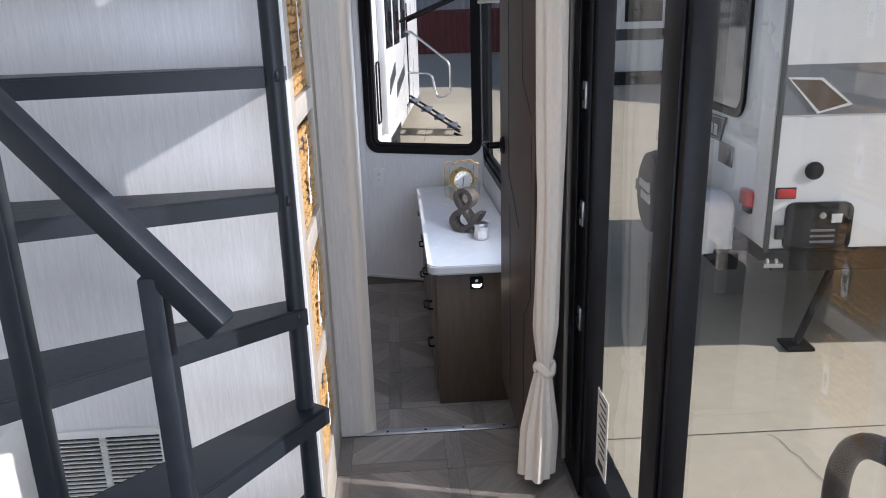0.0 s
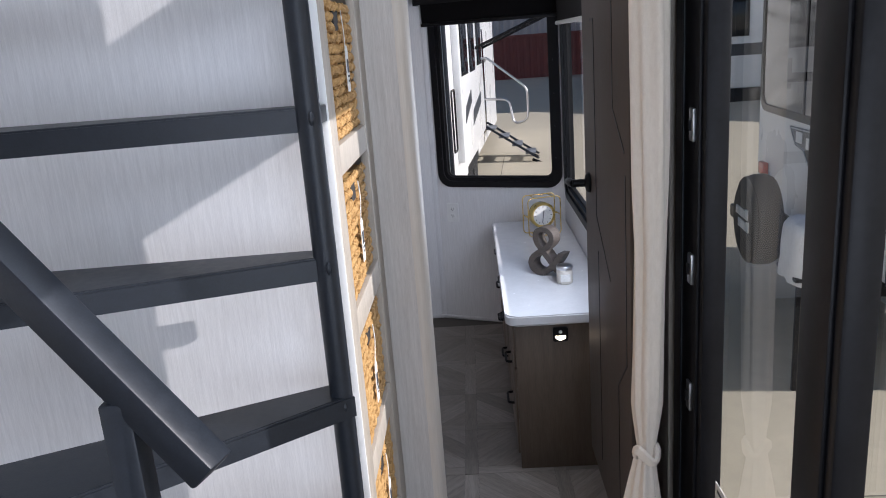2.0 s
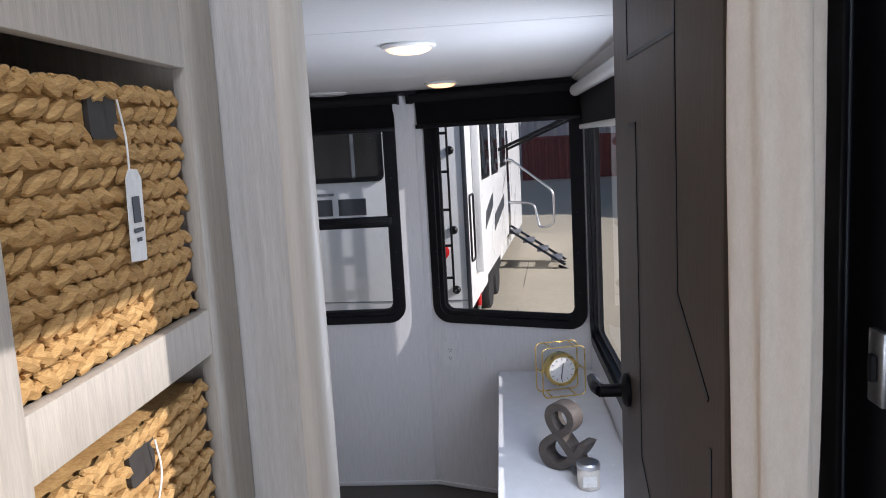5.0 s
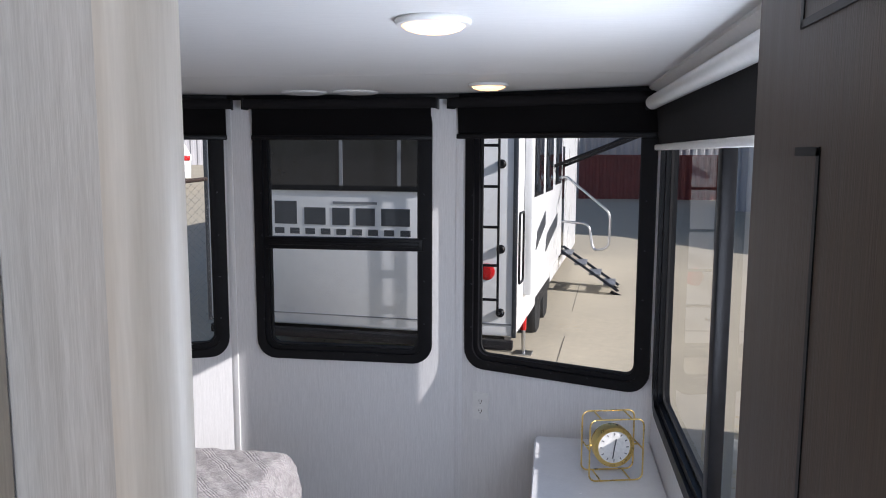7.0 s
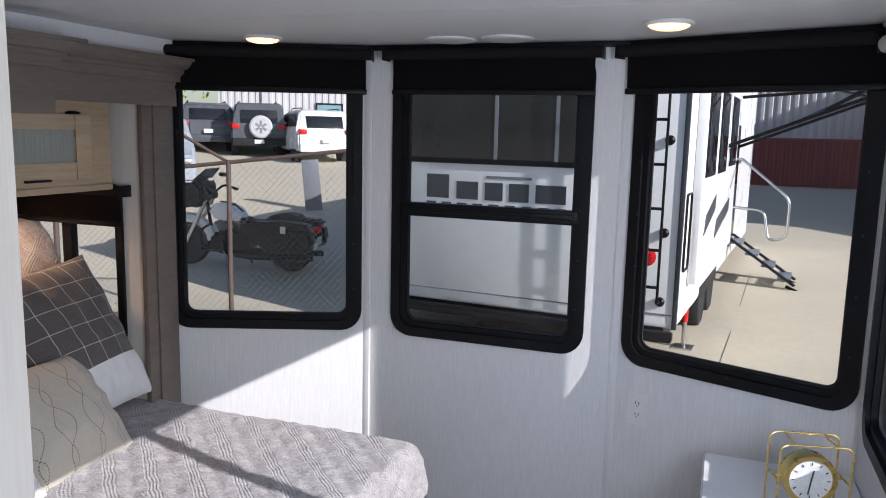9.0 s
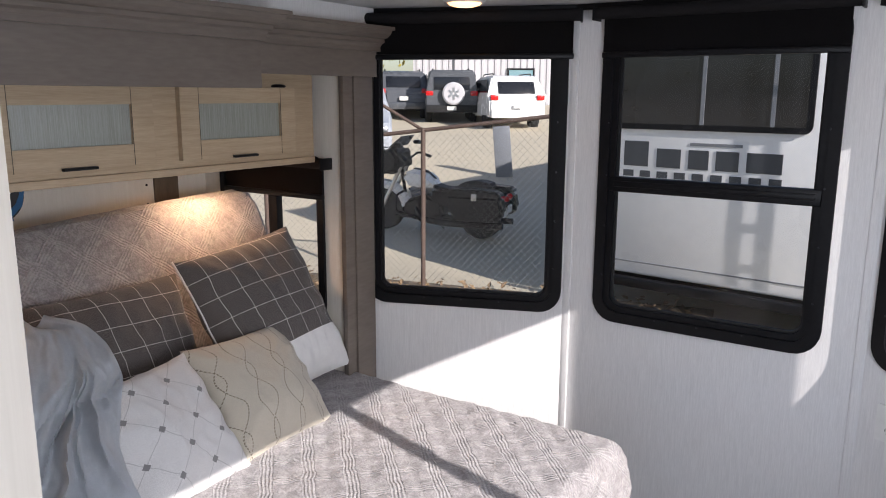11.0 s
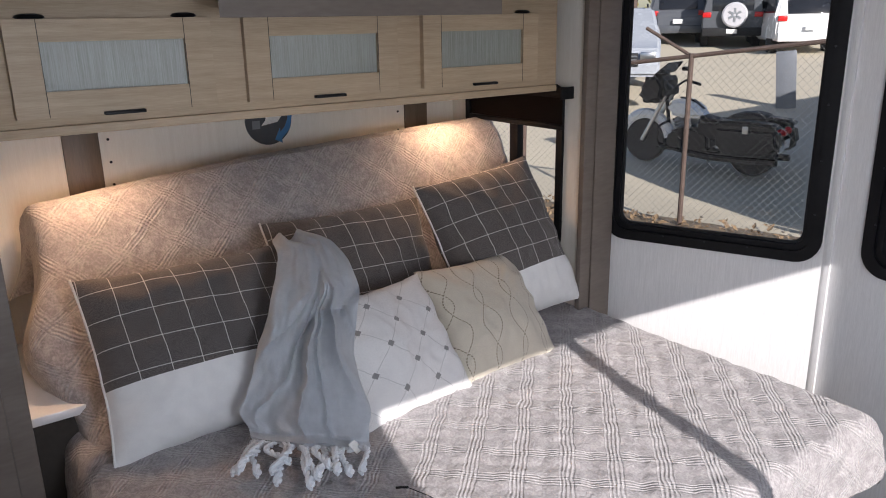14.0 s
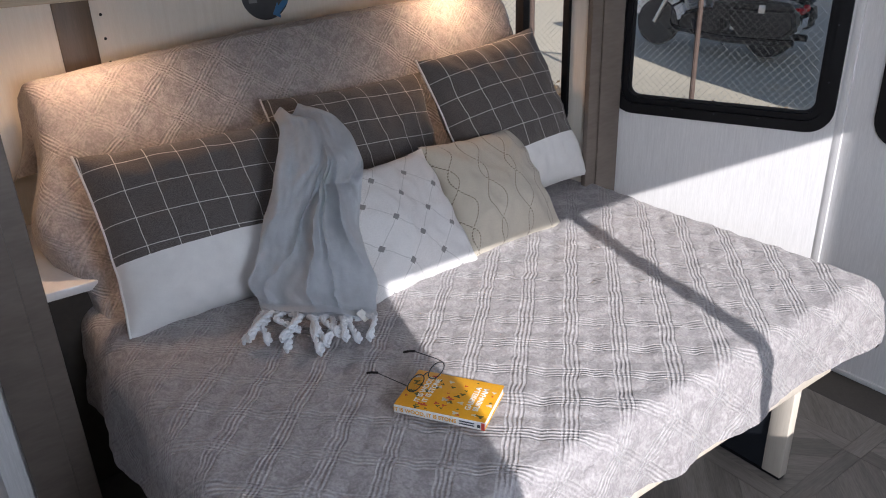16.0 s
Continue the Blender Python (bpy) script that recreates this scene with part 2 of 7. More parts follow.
M = {
    "wall": surf("white linen wallboard", (0.80, 0.795, 0.80), (0.68, 0.675, 0.68), 22, (9, 9, 0.45), 0.55, bump=0.2, depth=0.001, fine=5),
    "panel": surf("whitewashed wood panel", (0.62, 0.59, 0.55), (0.47, 0.44, 0.40), 14, (9, 9, 0.4), 0.5, bump=0.25, depth=0.0012),
    "edge": surf("cream rounded edge trim", (0.66, 0.60, 0.52), (0.58, 0.52, 0.44), 10, (6, 6, 0.3), 0.45, bump=0.1),
    "cream": surf("cream wallboard", (0.80, 0.765, 0.70), (0.73, 0.69, 0.62), 14, (6, 6, 0.4), 0.5, bump=0.1),
    "drift": surf("driftwood grey frame", (0.50, 0.45, 0.38), (0.37, 0.33, 0.28), 11, (8, 8, 0.6), 0.55, bump=0.3, depth=0.001),
    "oak": surf("pale oak", (0.53, 0.415, 0.285), (0.34, 0.25, 0.16), 8, (3, 0.5, 10), 0.5, bump=0.35, depth=0.001, mix=0.85),
    "taupe": surf("taupe painted moulding", (0.175, 0.145, 0.122), (0.135, 0.110, 0.092), 9, (2, 0.4, 2), 0.5, bump=0.12),
    "brown": surf("dark brown laminate", (0.105, 0.082, 0.066), (0.055, 0.042, 0.034), 9, (9, 9, 0.4), 0.5, bump=0.3, depth=0.001, mix=0.8, spec=0.25),
    "dresser": surf("walnut brown laminate", (0.145, 0.108, 0.078), (0.105, 0.077, 0.055), 9, (6, 6, 0.5), 0.45, bump=0.12),
    "black": surf("black painted metal", (0.009, 0.009, 0.011), (0.005, 0.005, 0.006), 12, rough=0.40, bump=0.05, spec=0.2),
    "rubber": surf("black rubber", (0.013, 0.013, 0.014), (0.008, 0.008, 0.009), 14, rough=0.7, bump=0.2),
    "steel": surf("dark powder-coated steel", (0.017, 0.021, 0.029), (0.011, 0.014, 0.019), 60, rough=0.40, bump=0.3, depth=0.0006, spec=0.42),
    "shade": surf("black blackout fabric", (0.016, 0.015, 0.016), (0.011, 0.010, 0.011), 150, rough=0.9, bump=0.2, spec=0.15),
    "shade_brown": surf("dark brown blackout fabric", (0.030, 0.022, 0.018), (0.02, 0.014, 0.012), 150, rough=0.9, bump=0.2, spec=0.15),
    "shade_grey": surf("charcoal roller fabric", (0.05, 0.05, 0.052), (0.036, 0.036, 0.038), 150, rough=0.9, bump=0.2, spec=0.15),
    "ceiling": surf("white ceiling board", (0.78, 0.775, 0.77), (0.71, 0.705, 0.70), 16, (0.5, 9, 9), 0.5, bump=0.08),
    "white": surf("white paint", (0.80, 0.80, 0.79), (0.74, 0.74, 0.73), 9, rough=0.35, bump=0.05),
    "quartz": surf("white solid surface", (0.80, 0.80, 0.81), (0.75, 0.75, 0.76), 20, rough=0.22, bump=0.02),
    "plank": surf("grey oak vinyl plank", (0.27, 0.238, 0.21), (0.165, 0.144, 0.126), 5, (1, 9, 9), 0.42, bump=0.2, depth=0.0008, vary=0.22),
    "grout": surf("dark floor joint", (0.10, 0.09, 0.08), None, 20, rough=0.8),
    "chrome": surf("brushed aluminium", (0.62, 0.62, 0.63), (0.5, 0.5, 0.51), 30, (1, 20, 20), 0.3, 1.0, 0.1, 0.0004),
    "brass": surf("brushed brass", (0.80, 0.60, 0.22), (0.70, 0.50, 0.17), 30, rough=0.28, metal=1.0, bump=0.06, depth=0.0004),
    "seagrass": surf("woven seagrass", (0.58, 0.37, 0.155), (0.33, 0.18, 0.06), 30, (1, 1, 6), 0.75, bump=0.6, depth=0.0015, spec=0.2),
    # Near-black brown: recess shade put into the colour; also plain dark boards.
    "dark": surf("dark board and recess shade", (0.045, 0.038, 0.032), (0.03, 0.026, 0.022), 9, rough=0.8),
    "linen": surf("cream linen curtain", (0.78, 0.70, 0.60), (0.70, 0.62, 0.52), 160, (1, 1, 0.3), 0.95, bump=0.3, depth=0.0008, spec=0.1, sheen=0.2),
    "cotton": surf("white cotton", (0.78, 0.775, 0.765), (0.70, 0.695, 0.69), 30, rough=0.95, bump=0.25, depth=0.001, fine=14, spec=0.1),
    "fleece": surf("pale grey-blue fleece", (0.72, 0.755, 0.80), (0.61, 0.645, 0.69), 40, rough=1.0, bump=0.5, depth=0.0015, fine=9, spec=0.05, sheen=0.4),
    "paper": surf("paper tag", (0.82, 0.81, 0.78), None, 20, rough=0.8, bump=0),
    "ink": surf("dark print", (0.05, 0.055, 0.065), None, 20, rough=0.6, bump=0),
    "wood_dark": surf("weathered grey-brown wood", (0.10, 0.082, 0.070), (0.055, 0.044, 0.038), 24, (1, 5, 1), 0.6, bump=0.4),
    "ceramic": surf("cream ceramic", (0.66, 0.62, 0.56), (0.58, 0.54, 0.48), 30, rough=0.4, bump=0.15),
    "concrete": surf("pale concrete", (0.57, 0.50, 0.375), (0.455, 0.40, 0.305), 0.9, rough=0.9, bump=0.3, depth=0.004, fine=14, mix=0.8),
    "gelcoat": surf("white fibreglass", (0.82, 0.82, 0.82), (0.76, 0.765, 0.77), 1.2, rough=0.28, bump=0.02),
    "decal": surf("charcoal vinyl decal", (0.055, 0.06, 0.07), (0.045, 0.05, 0.058), 8, rough=0.35, bump=0),
    "decal_grey": surf("mid grey vinyl decal", (0.21, 0.22, 0.24), None, 8, rough=0.35, bump=0),
    "red": surf("red lens plastic", (0.62, 0.02, 0.02), (0.45, 0.01, 0.01), 80, rough=0.2, bump=0.3),
    "redsteel": surf("rust red corrugated steel", (0.27, 0.065, 0.055), (0.17, 0.04, 0.035), 1.0, rough=0.6, bump=0.2),
    "whitesteel": surf("white corrugated steel", (0.52, 0.51, 0.53), (0.43, 0.42, 0.44), 0.6, (1, 1, 0.2), 0.5, bump=0.1),
    "darkglass": surf("dark tinted glass", (0.02, 0.022, 0.026), (0.012, 0.013, 0.016), 3, rough=0.06, bump=0.0),
    "tyre": surf("tyre rubber", (0.018, 0.018, 0.019), (0.012, 0.012, 0.013), 20, rough=0.8, bump=0.3),
    "grit": surf("dirt and dry leaves", (0.22, 0.16, 0.10), (0.10, 0.075, 0.05), 6, rough=0.95, bump=0.6, depth=0.01),
    "leaf": surf("dry brown leaf", (0.33, 0.23, 0.13), (0.18, 0.11, 0.06), 20, rough=0.85, vary=0.3),
    "wire": surf("galvanised wire", (0.20, 0.20, 0.20), (0.14, 0.14, 0.14), 30, rough=0.6, metal=0.2, bump=0.1),
    "rust": surf("rusted steel pipe", (0.125, 0.085, 0.068), (0.075, 0.050, 0.040), 12, rough=0.75, bump=0.4),
    "foliage": surf("yellow-green leaves", (0.30, 0.24, 0.03), (0.11, 0.11, 0.02), 3, rough=0.8, bump=0.3),
    "car_grey": surf("dark grey car paint", (0.09, 0.095, 0.105), (0.075, 0.08, 0.09), 3, rough=0.25, bump=0),
    "car_white": surf("white car paint", (0.76, 0.76, 0.75), (0.72, 0.72, 0.71), 3, rough=0.25, bump=0),
    "car_silver": surf("silver car paint", (0.42, 0.44, 0.47), (0.36, 0.38, 0.41), 3, rough=0.25, bump=0),
    "book": surf("ochre yellow printed cover", (0.80, 0.40, 0.02), (0.68, 0.31, 0.015), 40, rough=0.35, bump=0.02, mix=0.8),
    "book_red": surf("red print", (0.55, 0.07, 0.04), (0.42, 0.04, 0.03), 60, rough=0.4, bump=0),
    "book_green": surf("dark green print", (0.10, 0.10, 0.03), (0.06, 0.06, 0.02), 60, rough=0.4, bump=0),
    "pane_teal": surf("pale teal wired glass", (0.22, 0.36, 0.40), (0.17, 0.30, 0.34), 3, rough=0.2, bump=0),
    "blue": surf("blue printed sticker", (0.05, 0.19, 0.42), None, 20, rough=0.4, bump=0),
    "plaid": line_cloth("charcoal windowpane check cloth", (0.160, 0.145, 0.139), (0.58, 0.56, 0.54), "grid"),
    "trellis": line_cloth("white cloth with grey trellis", (0.76, 0.75, 0.745), (0.24, 0.235, 0.235), "trellis"),
    "wavy": line_cloth("cream cloth with stitched waves", (0.60, 0.55, 0.46), (0.20, 0.17, 0.13), "wavy"),
    "quilt": quilt_mat(),
    "pane": glass("window glass", (0.92, 0.945, 0.96), 0.5),
    "pane_door": glass("patio door glass", (0.93, 0.96, 0.955), 1.0),
    "frost": surf("ribbed frosted glass", (0.36, 0.38, 0.35), (0.22, 0.23, 0.20), 40, (1, 9, 0.2), 0.18, bump=0.5, depth=0.001),
    "lens": lamp_mat("warm lamp lens", (1.0, 0.52, 0.20), 1.5),
    "led": lamp_mat("warm small lamp", (1.0, 0.80, 0.55), 12.0),
}


# ---- geometry helpers ----
def mesh_of(name, bm, material, smooth=True, angle=35):
    bmesh.ops.recalc_face_normals(bm, faces=bm.faces)
    me = bpy.data.meshes.new(name)
    bm.to_mesh(me)
    bm.free()
    me.materials.append(M[material] if isinstance(material, str) else material)
    if smooth and len(me.polygons):
        me.polygons.foreach_set("use_smooth", [True] * len(me.polygons))
        me.set_sharp_from_angle(angle=radians(angle))
    return me


def part(name, bm, material, parent, label="", smooth=True, face=None):
    me = mesh_of(name, bm, material, smooth)
    if face is not None and me.polygons[0].normal.dot(Vector(face)) < 0:
        me.flip_normals()
    ob = new(name, me)
    ob.parent = parent
    if label:
        ob["label"] = label
    return ob


def thing(name, m, label, category, group="", kind=""):
    ob = new(name)
    ob.empty_display_size = 0.1
    ob.matrix_basis = m
    return tagged(ob, label, category, group, kind)


def solid(name, bm, material, m=None, label="", category="", group="", kind="", smooth=True):
    """A thing of one mesh."""
    ob = new(name, mesh_of(name, bm, material, smooth))
    if m is not None:
        ob.matrix_basis = m
    return tagged(ob, label, category, group, kind)


def box(bm, x0, x1, y0, y1, z0, z1, bevel=0.0, m=None):
    vs = [bm.verts.new((x, y, z)) for x in (x0, x1) for y in (y0, y1) for z in (z0, z1)]
    fs = [bm.faces.new([vs[i] for i in q]) for q in ((0, 1, 3, 2), (4, 6, 7, 5), (0, 4, 5, 1), (2, 3, 7, 6), (0, 2, 6, 4), (1, 5, 7, 3))]
    bmesh.ops.recalc_face_normals(bm, faces=fs)
    if m is not None:
        bmesh.ops.transform(bm, matrix=m, verts=vs)
    if bevel:
        es = list({e for f in fs for e in f.edges})
        bmesh.ops.bevel(bm, geom=es, offset=bevel, segments=2, profile=0.5, affect="EDGES")
    return bm


def B(*a, **k):
    return box(bmesh.new(), *a, **k)


def prism(bm, pts, h0, h1, m=None):
    """A flat shape pts, in x and z, from y = h0 to h1."""
    lo = [bm.verts.new((x, h0, z)) for x, z in pts]
    hi = [bm.verts.new((x, h1, z)) for x, z in pts]
    k = len(pts)
    bm.faces.new(lo), bm.faces.new(hi[::-1])
    for i in range(k):
        bm.faces.new((lo[i], lo[(i + 1) % k], hi[(i + 1) % k], hi[i]))
    if m is not None:
        bmesh.ops.transform(bm, matrix=m, verts=lo + hi)
    return bm


def rrect(x0, x1, z0, z1, r, k=7):
    out = []
    for cx, cz, a in ((x1 - r, z1 - r, 0), (x0 + r, z1 - r, 90), (x0 + r, z0 + r, 180), (x1 - r, z0 + r, 270)):
        for i in range(k):
            t = radians(a + 90 * i / (k - 1))
            out.append((cx + r * math.cos(t), cz + r * math.sin(t)))
    return out


def ring(bm, outer, inner, h0, h1, m=None):
    """What lies between two loops of as many points, in x and z, from y = h0 to h1."""
    loops = [[bm.verts.new((x, h, z)) for x, z in pts] for pts, h in ((outer, h0), (inner, h0), (inner, h1), (outer, h1))]
    k = len(outer)
    for a in range(4):
        p, q = loops[a], loops[(a + 1) % 4]
        for i in range(k):
            j = (i + 1) % k
            bm.faces.new((p[i], p[j], q[j], q[i]))
    vs = [v for lp in loops for v in lp]
    if m is not None:
        bmesh.ops.transform(bm, matrix=m, verts=vs)
    bmesh.ops.remove_doubles(bm, verts=vs, dist=1e-5)
    return bm


def sheet(pts, h, m=None):
    """A thin pane: a flat shape pts, in x and z, at y = h."""
    bm = bmesh.new()
    vs = [bm.verts.new((x, h, z)) for x, z in pts]
    bm.faces.new(vs)
    if m is not None:
        bmesh.ops.transform(bm, matrix=m, verts=vs)
    return bm


def tube(bm, pts, r, seg=10, closed=False, flat=1.0):
    """A round bar along points."""
    pts = [Vector(p) for p in pts]
    k = len(pts)
    loops = []
    up = Vector((0, 0, 1))
    ref = None
    for i, p in enumerate(pts):
        a, b = (pts[i - 1], pts[(i + 1) % k]) if closed else (pts[max(i - 1, 0)], pts[min(i + 1, k - 1)])
        d = (b - a).normalized()
        if ref is None:
            ref = d.cross(up if abs(d.z) < 0.9 else Vector((1, 0, 0))).normalized()
        ref = (ref - d * ref.dot(d)).normalized()
        s = d.cross(ref)
        rr = r[i] if isinstance(r, (list, tuple)) else r
        loops.append([bm.verts.new(p + ref * (rr * math.cos(2 * math.pi * j / seg)) + s * (rr * flat * math.sin(2 * math.pi * j / seg))) for j in range(seg)])
    for i in range(k if closed else k - 1):
        p, q = loops[i], loops[(i + 1) % k]
        for j in range(seg):
            bm.faces.new((p[j], p[(j + 1) % seg], q[(j + 1) % seg], q[j]))
    if not closed:
        bm.faces.new(loops[0][::-1]), bm.faces.new(loops[-1])
    return bm


def bent(pts, r=0.03, k=5):
    """Points of a bent bar, its corners rounded."""
    pts = [Vector(p) for p in pts]
    out = [pts[0]]
    for a, b, c in zip(pts, pts[1:], pts[2:]):
        u, v = (a - b), (c - b)
        q = min(r, u.length * 0.45, v.length * 0.45)
        p0, p1 = b + u.normalized() * q, b + v.normalized() * q
        out += [(p0.lerp(b, i / k)).lerp(b.lerp(p1, i / k), i / k) for i in range(k + 1)]
    return out + [pts[-1]]


def lathe(bm, prof, seg=24, m=None):
    """A turned shape: prof is radius and height, about z."""
    loops = [[bm.verts.new((r * math.cos(2 * math.pi * j / seg), r * math.sin(2 * math.pi * j / seg), z)) for j in range(seg)] for r, z in prof]
    for p, q in zip(loops, loops[1:]):
        for j in range(seg):
            bm.faces.new((p[j], p[(j + 1) % seg], q[(j + 1) % seg], q[j]))
    bm.faces.new(loops[0][::-1]), bm.faces.new(loops[-1])
    vs = [v for lp in loops for v in lp]
    if m is not None:
        bmesh.ops.transform(bm, matrix=m, verts=vs)
    return bm


def basis(o, x, y):
    """A frame at o with these x and y ways in the plan, z up."""
    x, y = Vector((*x, 0)).normalized(), Vector((*y, 0)).normalized()
    return Matrix(((x.x, y.x, 0, o[0]), (x.y, y.y, 0, o[1]), (0, 0, 1, o[2] if len(o) > 2 else 0), (0, 0, 0, 1)))


def words(name, body, size, m, material, parent, label="", align="CENTER", bold=0.0):
    cu = bpy.data.curves.new("lettering", "FONT")
    cu.body, cu.size, cu.align_x, cu.align_y, cu.extrude, cu.offset = body, size, align, "CENTER", 0.0004, bold
    tmp = new("lettering", cu)
    me = bpy.data.meshes.new_from_object(tmp.evaluated_get(bpy.context.evaluated_depsgraph_get()))
    bpy.data.objects.remove(tmp)
    me.materials.clear()
    me.materials.append(M[material])
    ob = new(name, me)
    ob.parent = parent
    ob.matrix_basis = m
    if label:
        ob["label"] = label
    return ob


# ---- the shell: rear lounge and raised entry ----
HALL = 0.32          # the entry's floor above the lounge's
CEIL = 1.945
RX = 0.45            # inner face of the sunny side wall
SLX = -1.95          # the slide-out's opening
T = 0.035            # wall thickness
SX = 0.475           # inner face of the lounge's sunny wall

FR_C = basis((-1.24, 5.03), (1, 0), (0, 1))
FR_R = basis((-0.27, 5.03), (1, -0.385), (0.385, 1))
FR_L = basis((-2.02, 4.726), (1, 0.39), (-0.39, 1))
FR_S = basis((SX, 4.76), (0, -1), (1, 0))
FR_E = basis((-2.72, 4.60), (1, 0), (0, 1))
LEN_R, LEN_L = 0.745 * 1.0716, 0.78 * 1.0734


def pierced_wall(name, fr, length, z0, z1, hole, r=0.07, label="", material="wall"):
    """A wall with one round-cornered opening. hole: u0, u1, v0, v1 along the wall and up."""
    outer = []
    k = 7
    for cx, cz in ((length, z1), (0, z1), (0, z0), (length, z0)):
        outer += [(cx, cz)] * k
    bm = ring(bmesh.new(), outer, rrect(*hole, r, k), 0, T, fr)
    return solid(name, bm, material, label=label, category="wall", kind="structure", smooth=False)


def glazed(name, fr, hole, label, bars=(), rim=0.044, r=0.07, screws=True):
    """A black-framed window in its opening: rim, gasket lip, panes, bars. bars: ('h' or 'v', place)."""
    u0, u1, v0, v1 = hole
    w = tagged(new(name), label, "window", kind="structure")
    w.matrix_basis = fr
    bm = ring(bmesh.new(), rrect(u0 - 0.012, u1 + 0.012, v0 - 0.012, v1 + 0.012, r + 0.012), rrect(u0 + rim * 0.55, u1 - rim * 0.55, v0 + rim * 0.55, v1 - rim * 0.55, r * 0.8), -0.014, -0.002)
    ring(bm, rrect(u0 + 0.001, u1 - 0.001, v0 + 0.001, v1 - 0.001, r), rrect(u0 + rim, u1 - rim, v0 + rim, v1 - rim, r * 0.62), -0.002, T + 0.003)
    part("window_frame", bm, "black", w)
    bm = ring(bmesh.new(), rrect(u0 + rim - 0.004, u1 - rim + 0.004, v0 + rim - 0.004, v1 - rim + 0.004, r * 0.62), rrect(u0 + rim + 0.009, u1 - rim - 0.009, v0 + rim + 0.009, v1 - rim - 0.009, r * 0.5), 0.014, 0.022)
    part("gasket", bm, "rubber", w)
    for way, at in bars:
        if way == "h":
            bm = B(u0 + rim * 0.6, u1 - rim * 0.6, -0.006, 0.03, at - 0.026, at + 0.026, bevel=0.005)
            box(bm, u0 + rim, u1 - rim, -0.010, 0.0, at - 0.008, at + 0.012, bevel=0.003)
        else:
            bm = B(at - 0.024, at + 0.024, -0.004, 0.03, v0 + rim * 0.6, v1 - rim * 0.6, bevel=0.005)
        part("mullion", bm, "black", w)
    pane = part("pane", sheet(rrect(u0 + rim * 0.8, u1 - rim * 0.8, v0 + rim * 0.8, v1 - rim * 0.8, r * 0.6), 0.024), "pane", w, "clear window glass", smooth=False, face=(0, -1, 0))
    pane.visible_shadow = False
    if screws:
        pts = [(u0 + 0.02, v0 + (v1 - v0) * f) for f in (0.15, 0.32, 0.49, 0.66)] + [(u1 - 0.02, v0 + (v1 - v0) * f) for f in (0.15, 0.32, 0.49, 0.66)] + [(u0 + (u1 - u0) * f, v0 + 0.018) for f in (0.3, 0.5, 0.7)]
        for u, v in pts:
            part("screw", lathe(bmesh.new(), [(0.0035, 0), (0.003, 0.002)], 8, Matrix.Translation((u, -0.014, v)) @ pose(0, 0, 0, 90)), "steel", w)
    return w


def roller_shade(fr, u0, u1, bottom, top, label, material="shade", tube_r=0.020, rail="black"):
    s = thing("roller_shade", fr, label, "roller shade", "roller shades over the windows")
    bm = tube(bmesh.new(), [(u0 - 0.022, -0.042, top - 0.012), (u1 + 0.022, -0.042, top - 0.012)], tube_r, 14)
    part("roller_tube", bm, rail if rail != "black" else material, s)
    for u in (u0 - 0.030, u1 + 0.022):
        part("bracket", B(u, u + 0.008, -0.065, -0.001, top - 0.035, top + 0.008, bevel=0.002), "black", s)
    bm = bmesh.new()
    k = 12
    a = [bm.verts.new((u0 + (u1 - u0) * i / k, -0.030 + 0.0015 * math.sin(i * 1.7), top - 0.02)) for i in range(k + 1)]
    b = [bm.verts.new((u0 + (u1 - u0) * i / k, -0.024 + 0.003 * math.sin(i * 1.3 + 1), bottom + 0.012)) for i in range(k + 1)]
    for i in range(k):
        bm.faces.new((a[i], a[i + 1], b[i + 1], b[i]))
    fs = list(bm.faces)
    bmesh.ops.solidify(bm, geom=fs, thickness=0.0015)
    part("fabric", bm, material, s)
    part("bottom_rail", B(u0 - 0.004, u1 + 0.004, -0.034, -0.016, bottom - 0.004, bottom + 0.016, bevel=0.005), "black" if rail == "black" else rail, s)
    return s


V0, V1 = 0.852, 1.90
HC, HR, HL = (0.118, 0.848, V0, V1), (0.045, LEN_R - 0.022, V0, V1), (0.072, LEN_L - 0.035, V0, V1)
HS = (0.125, 1.84, 0.825, 1.90)
HE = (0.12, 0.665, 0.80, 1.40)
pierced_wall("wall_rear", FR_C, 0.97, -0.05, 2.0, HC, label="white linen-textured wall panel with a black-framed window")
pierced_wall("wall_rear_sunny", FR_R, LEN_R, -0.05, 2.0, HR, label="angled white wall panel beside the dresser")
pierced_wall("wall_rear_bed", FR_L, LEN_L, -0.05, 2.0, HL, label="angled white wall panel beyond the bed")
pierced_wall("wall_side", FR_S, 2.20, -0.05, 2.0, HS, label="white side wall with a wide window over the dresser")
pierced_wall("wall_slide_end", FR_E, 0.775, 0.0, 1.80, HE, r=0.04, label="cream end wall of the bed recess", material="cream")
glazed("window_1", FR_C, HC, "black-framed window with a rail across, shade half drawn", (("h", 1.335),))
glazed("window_2", FR_R, HR, "black-framed picture window with rounded corners")
glazed("window_3", FR_L, HL, "black-framed picture window beside the bed")
glazed("window_4", FR_S, HS, "wide black-framed window above the dresser", (("v", 1.01),))
glazed("window_5", FR_E, HE, "narrow black-framed window at the end of the bed", (("v", 0.40),), rim=0.03, r=0.04, screws=False)
roller_shade(FR_C, 0.112, 0.858, 1.765, 1.918, "black blackout roller shade rolled most of the way up")
roller_shade(FR_R, 0.005, LEN_R - 0.012, 1.770, 1.918, "black blackout roller shade above the picture window")
roller_shade(FR_L, 0.05, LEN_L - 0.01, 1.765, 1.918, "black blackout roller shade beside the bed recess")
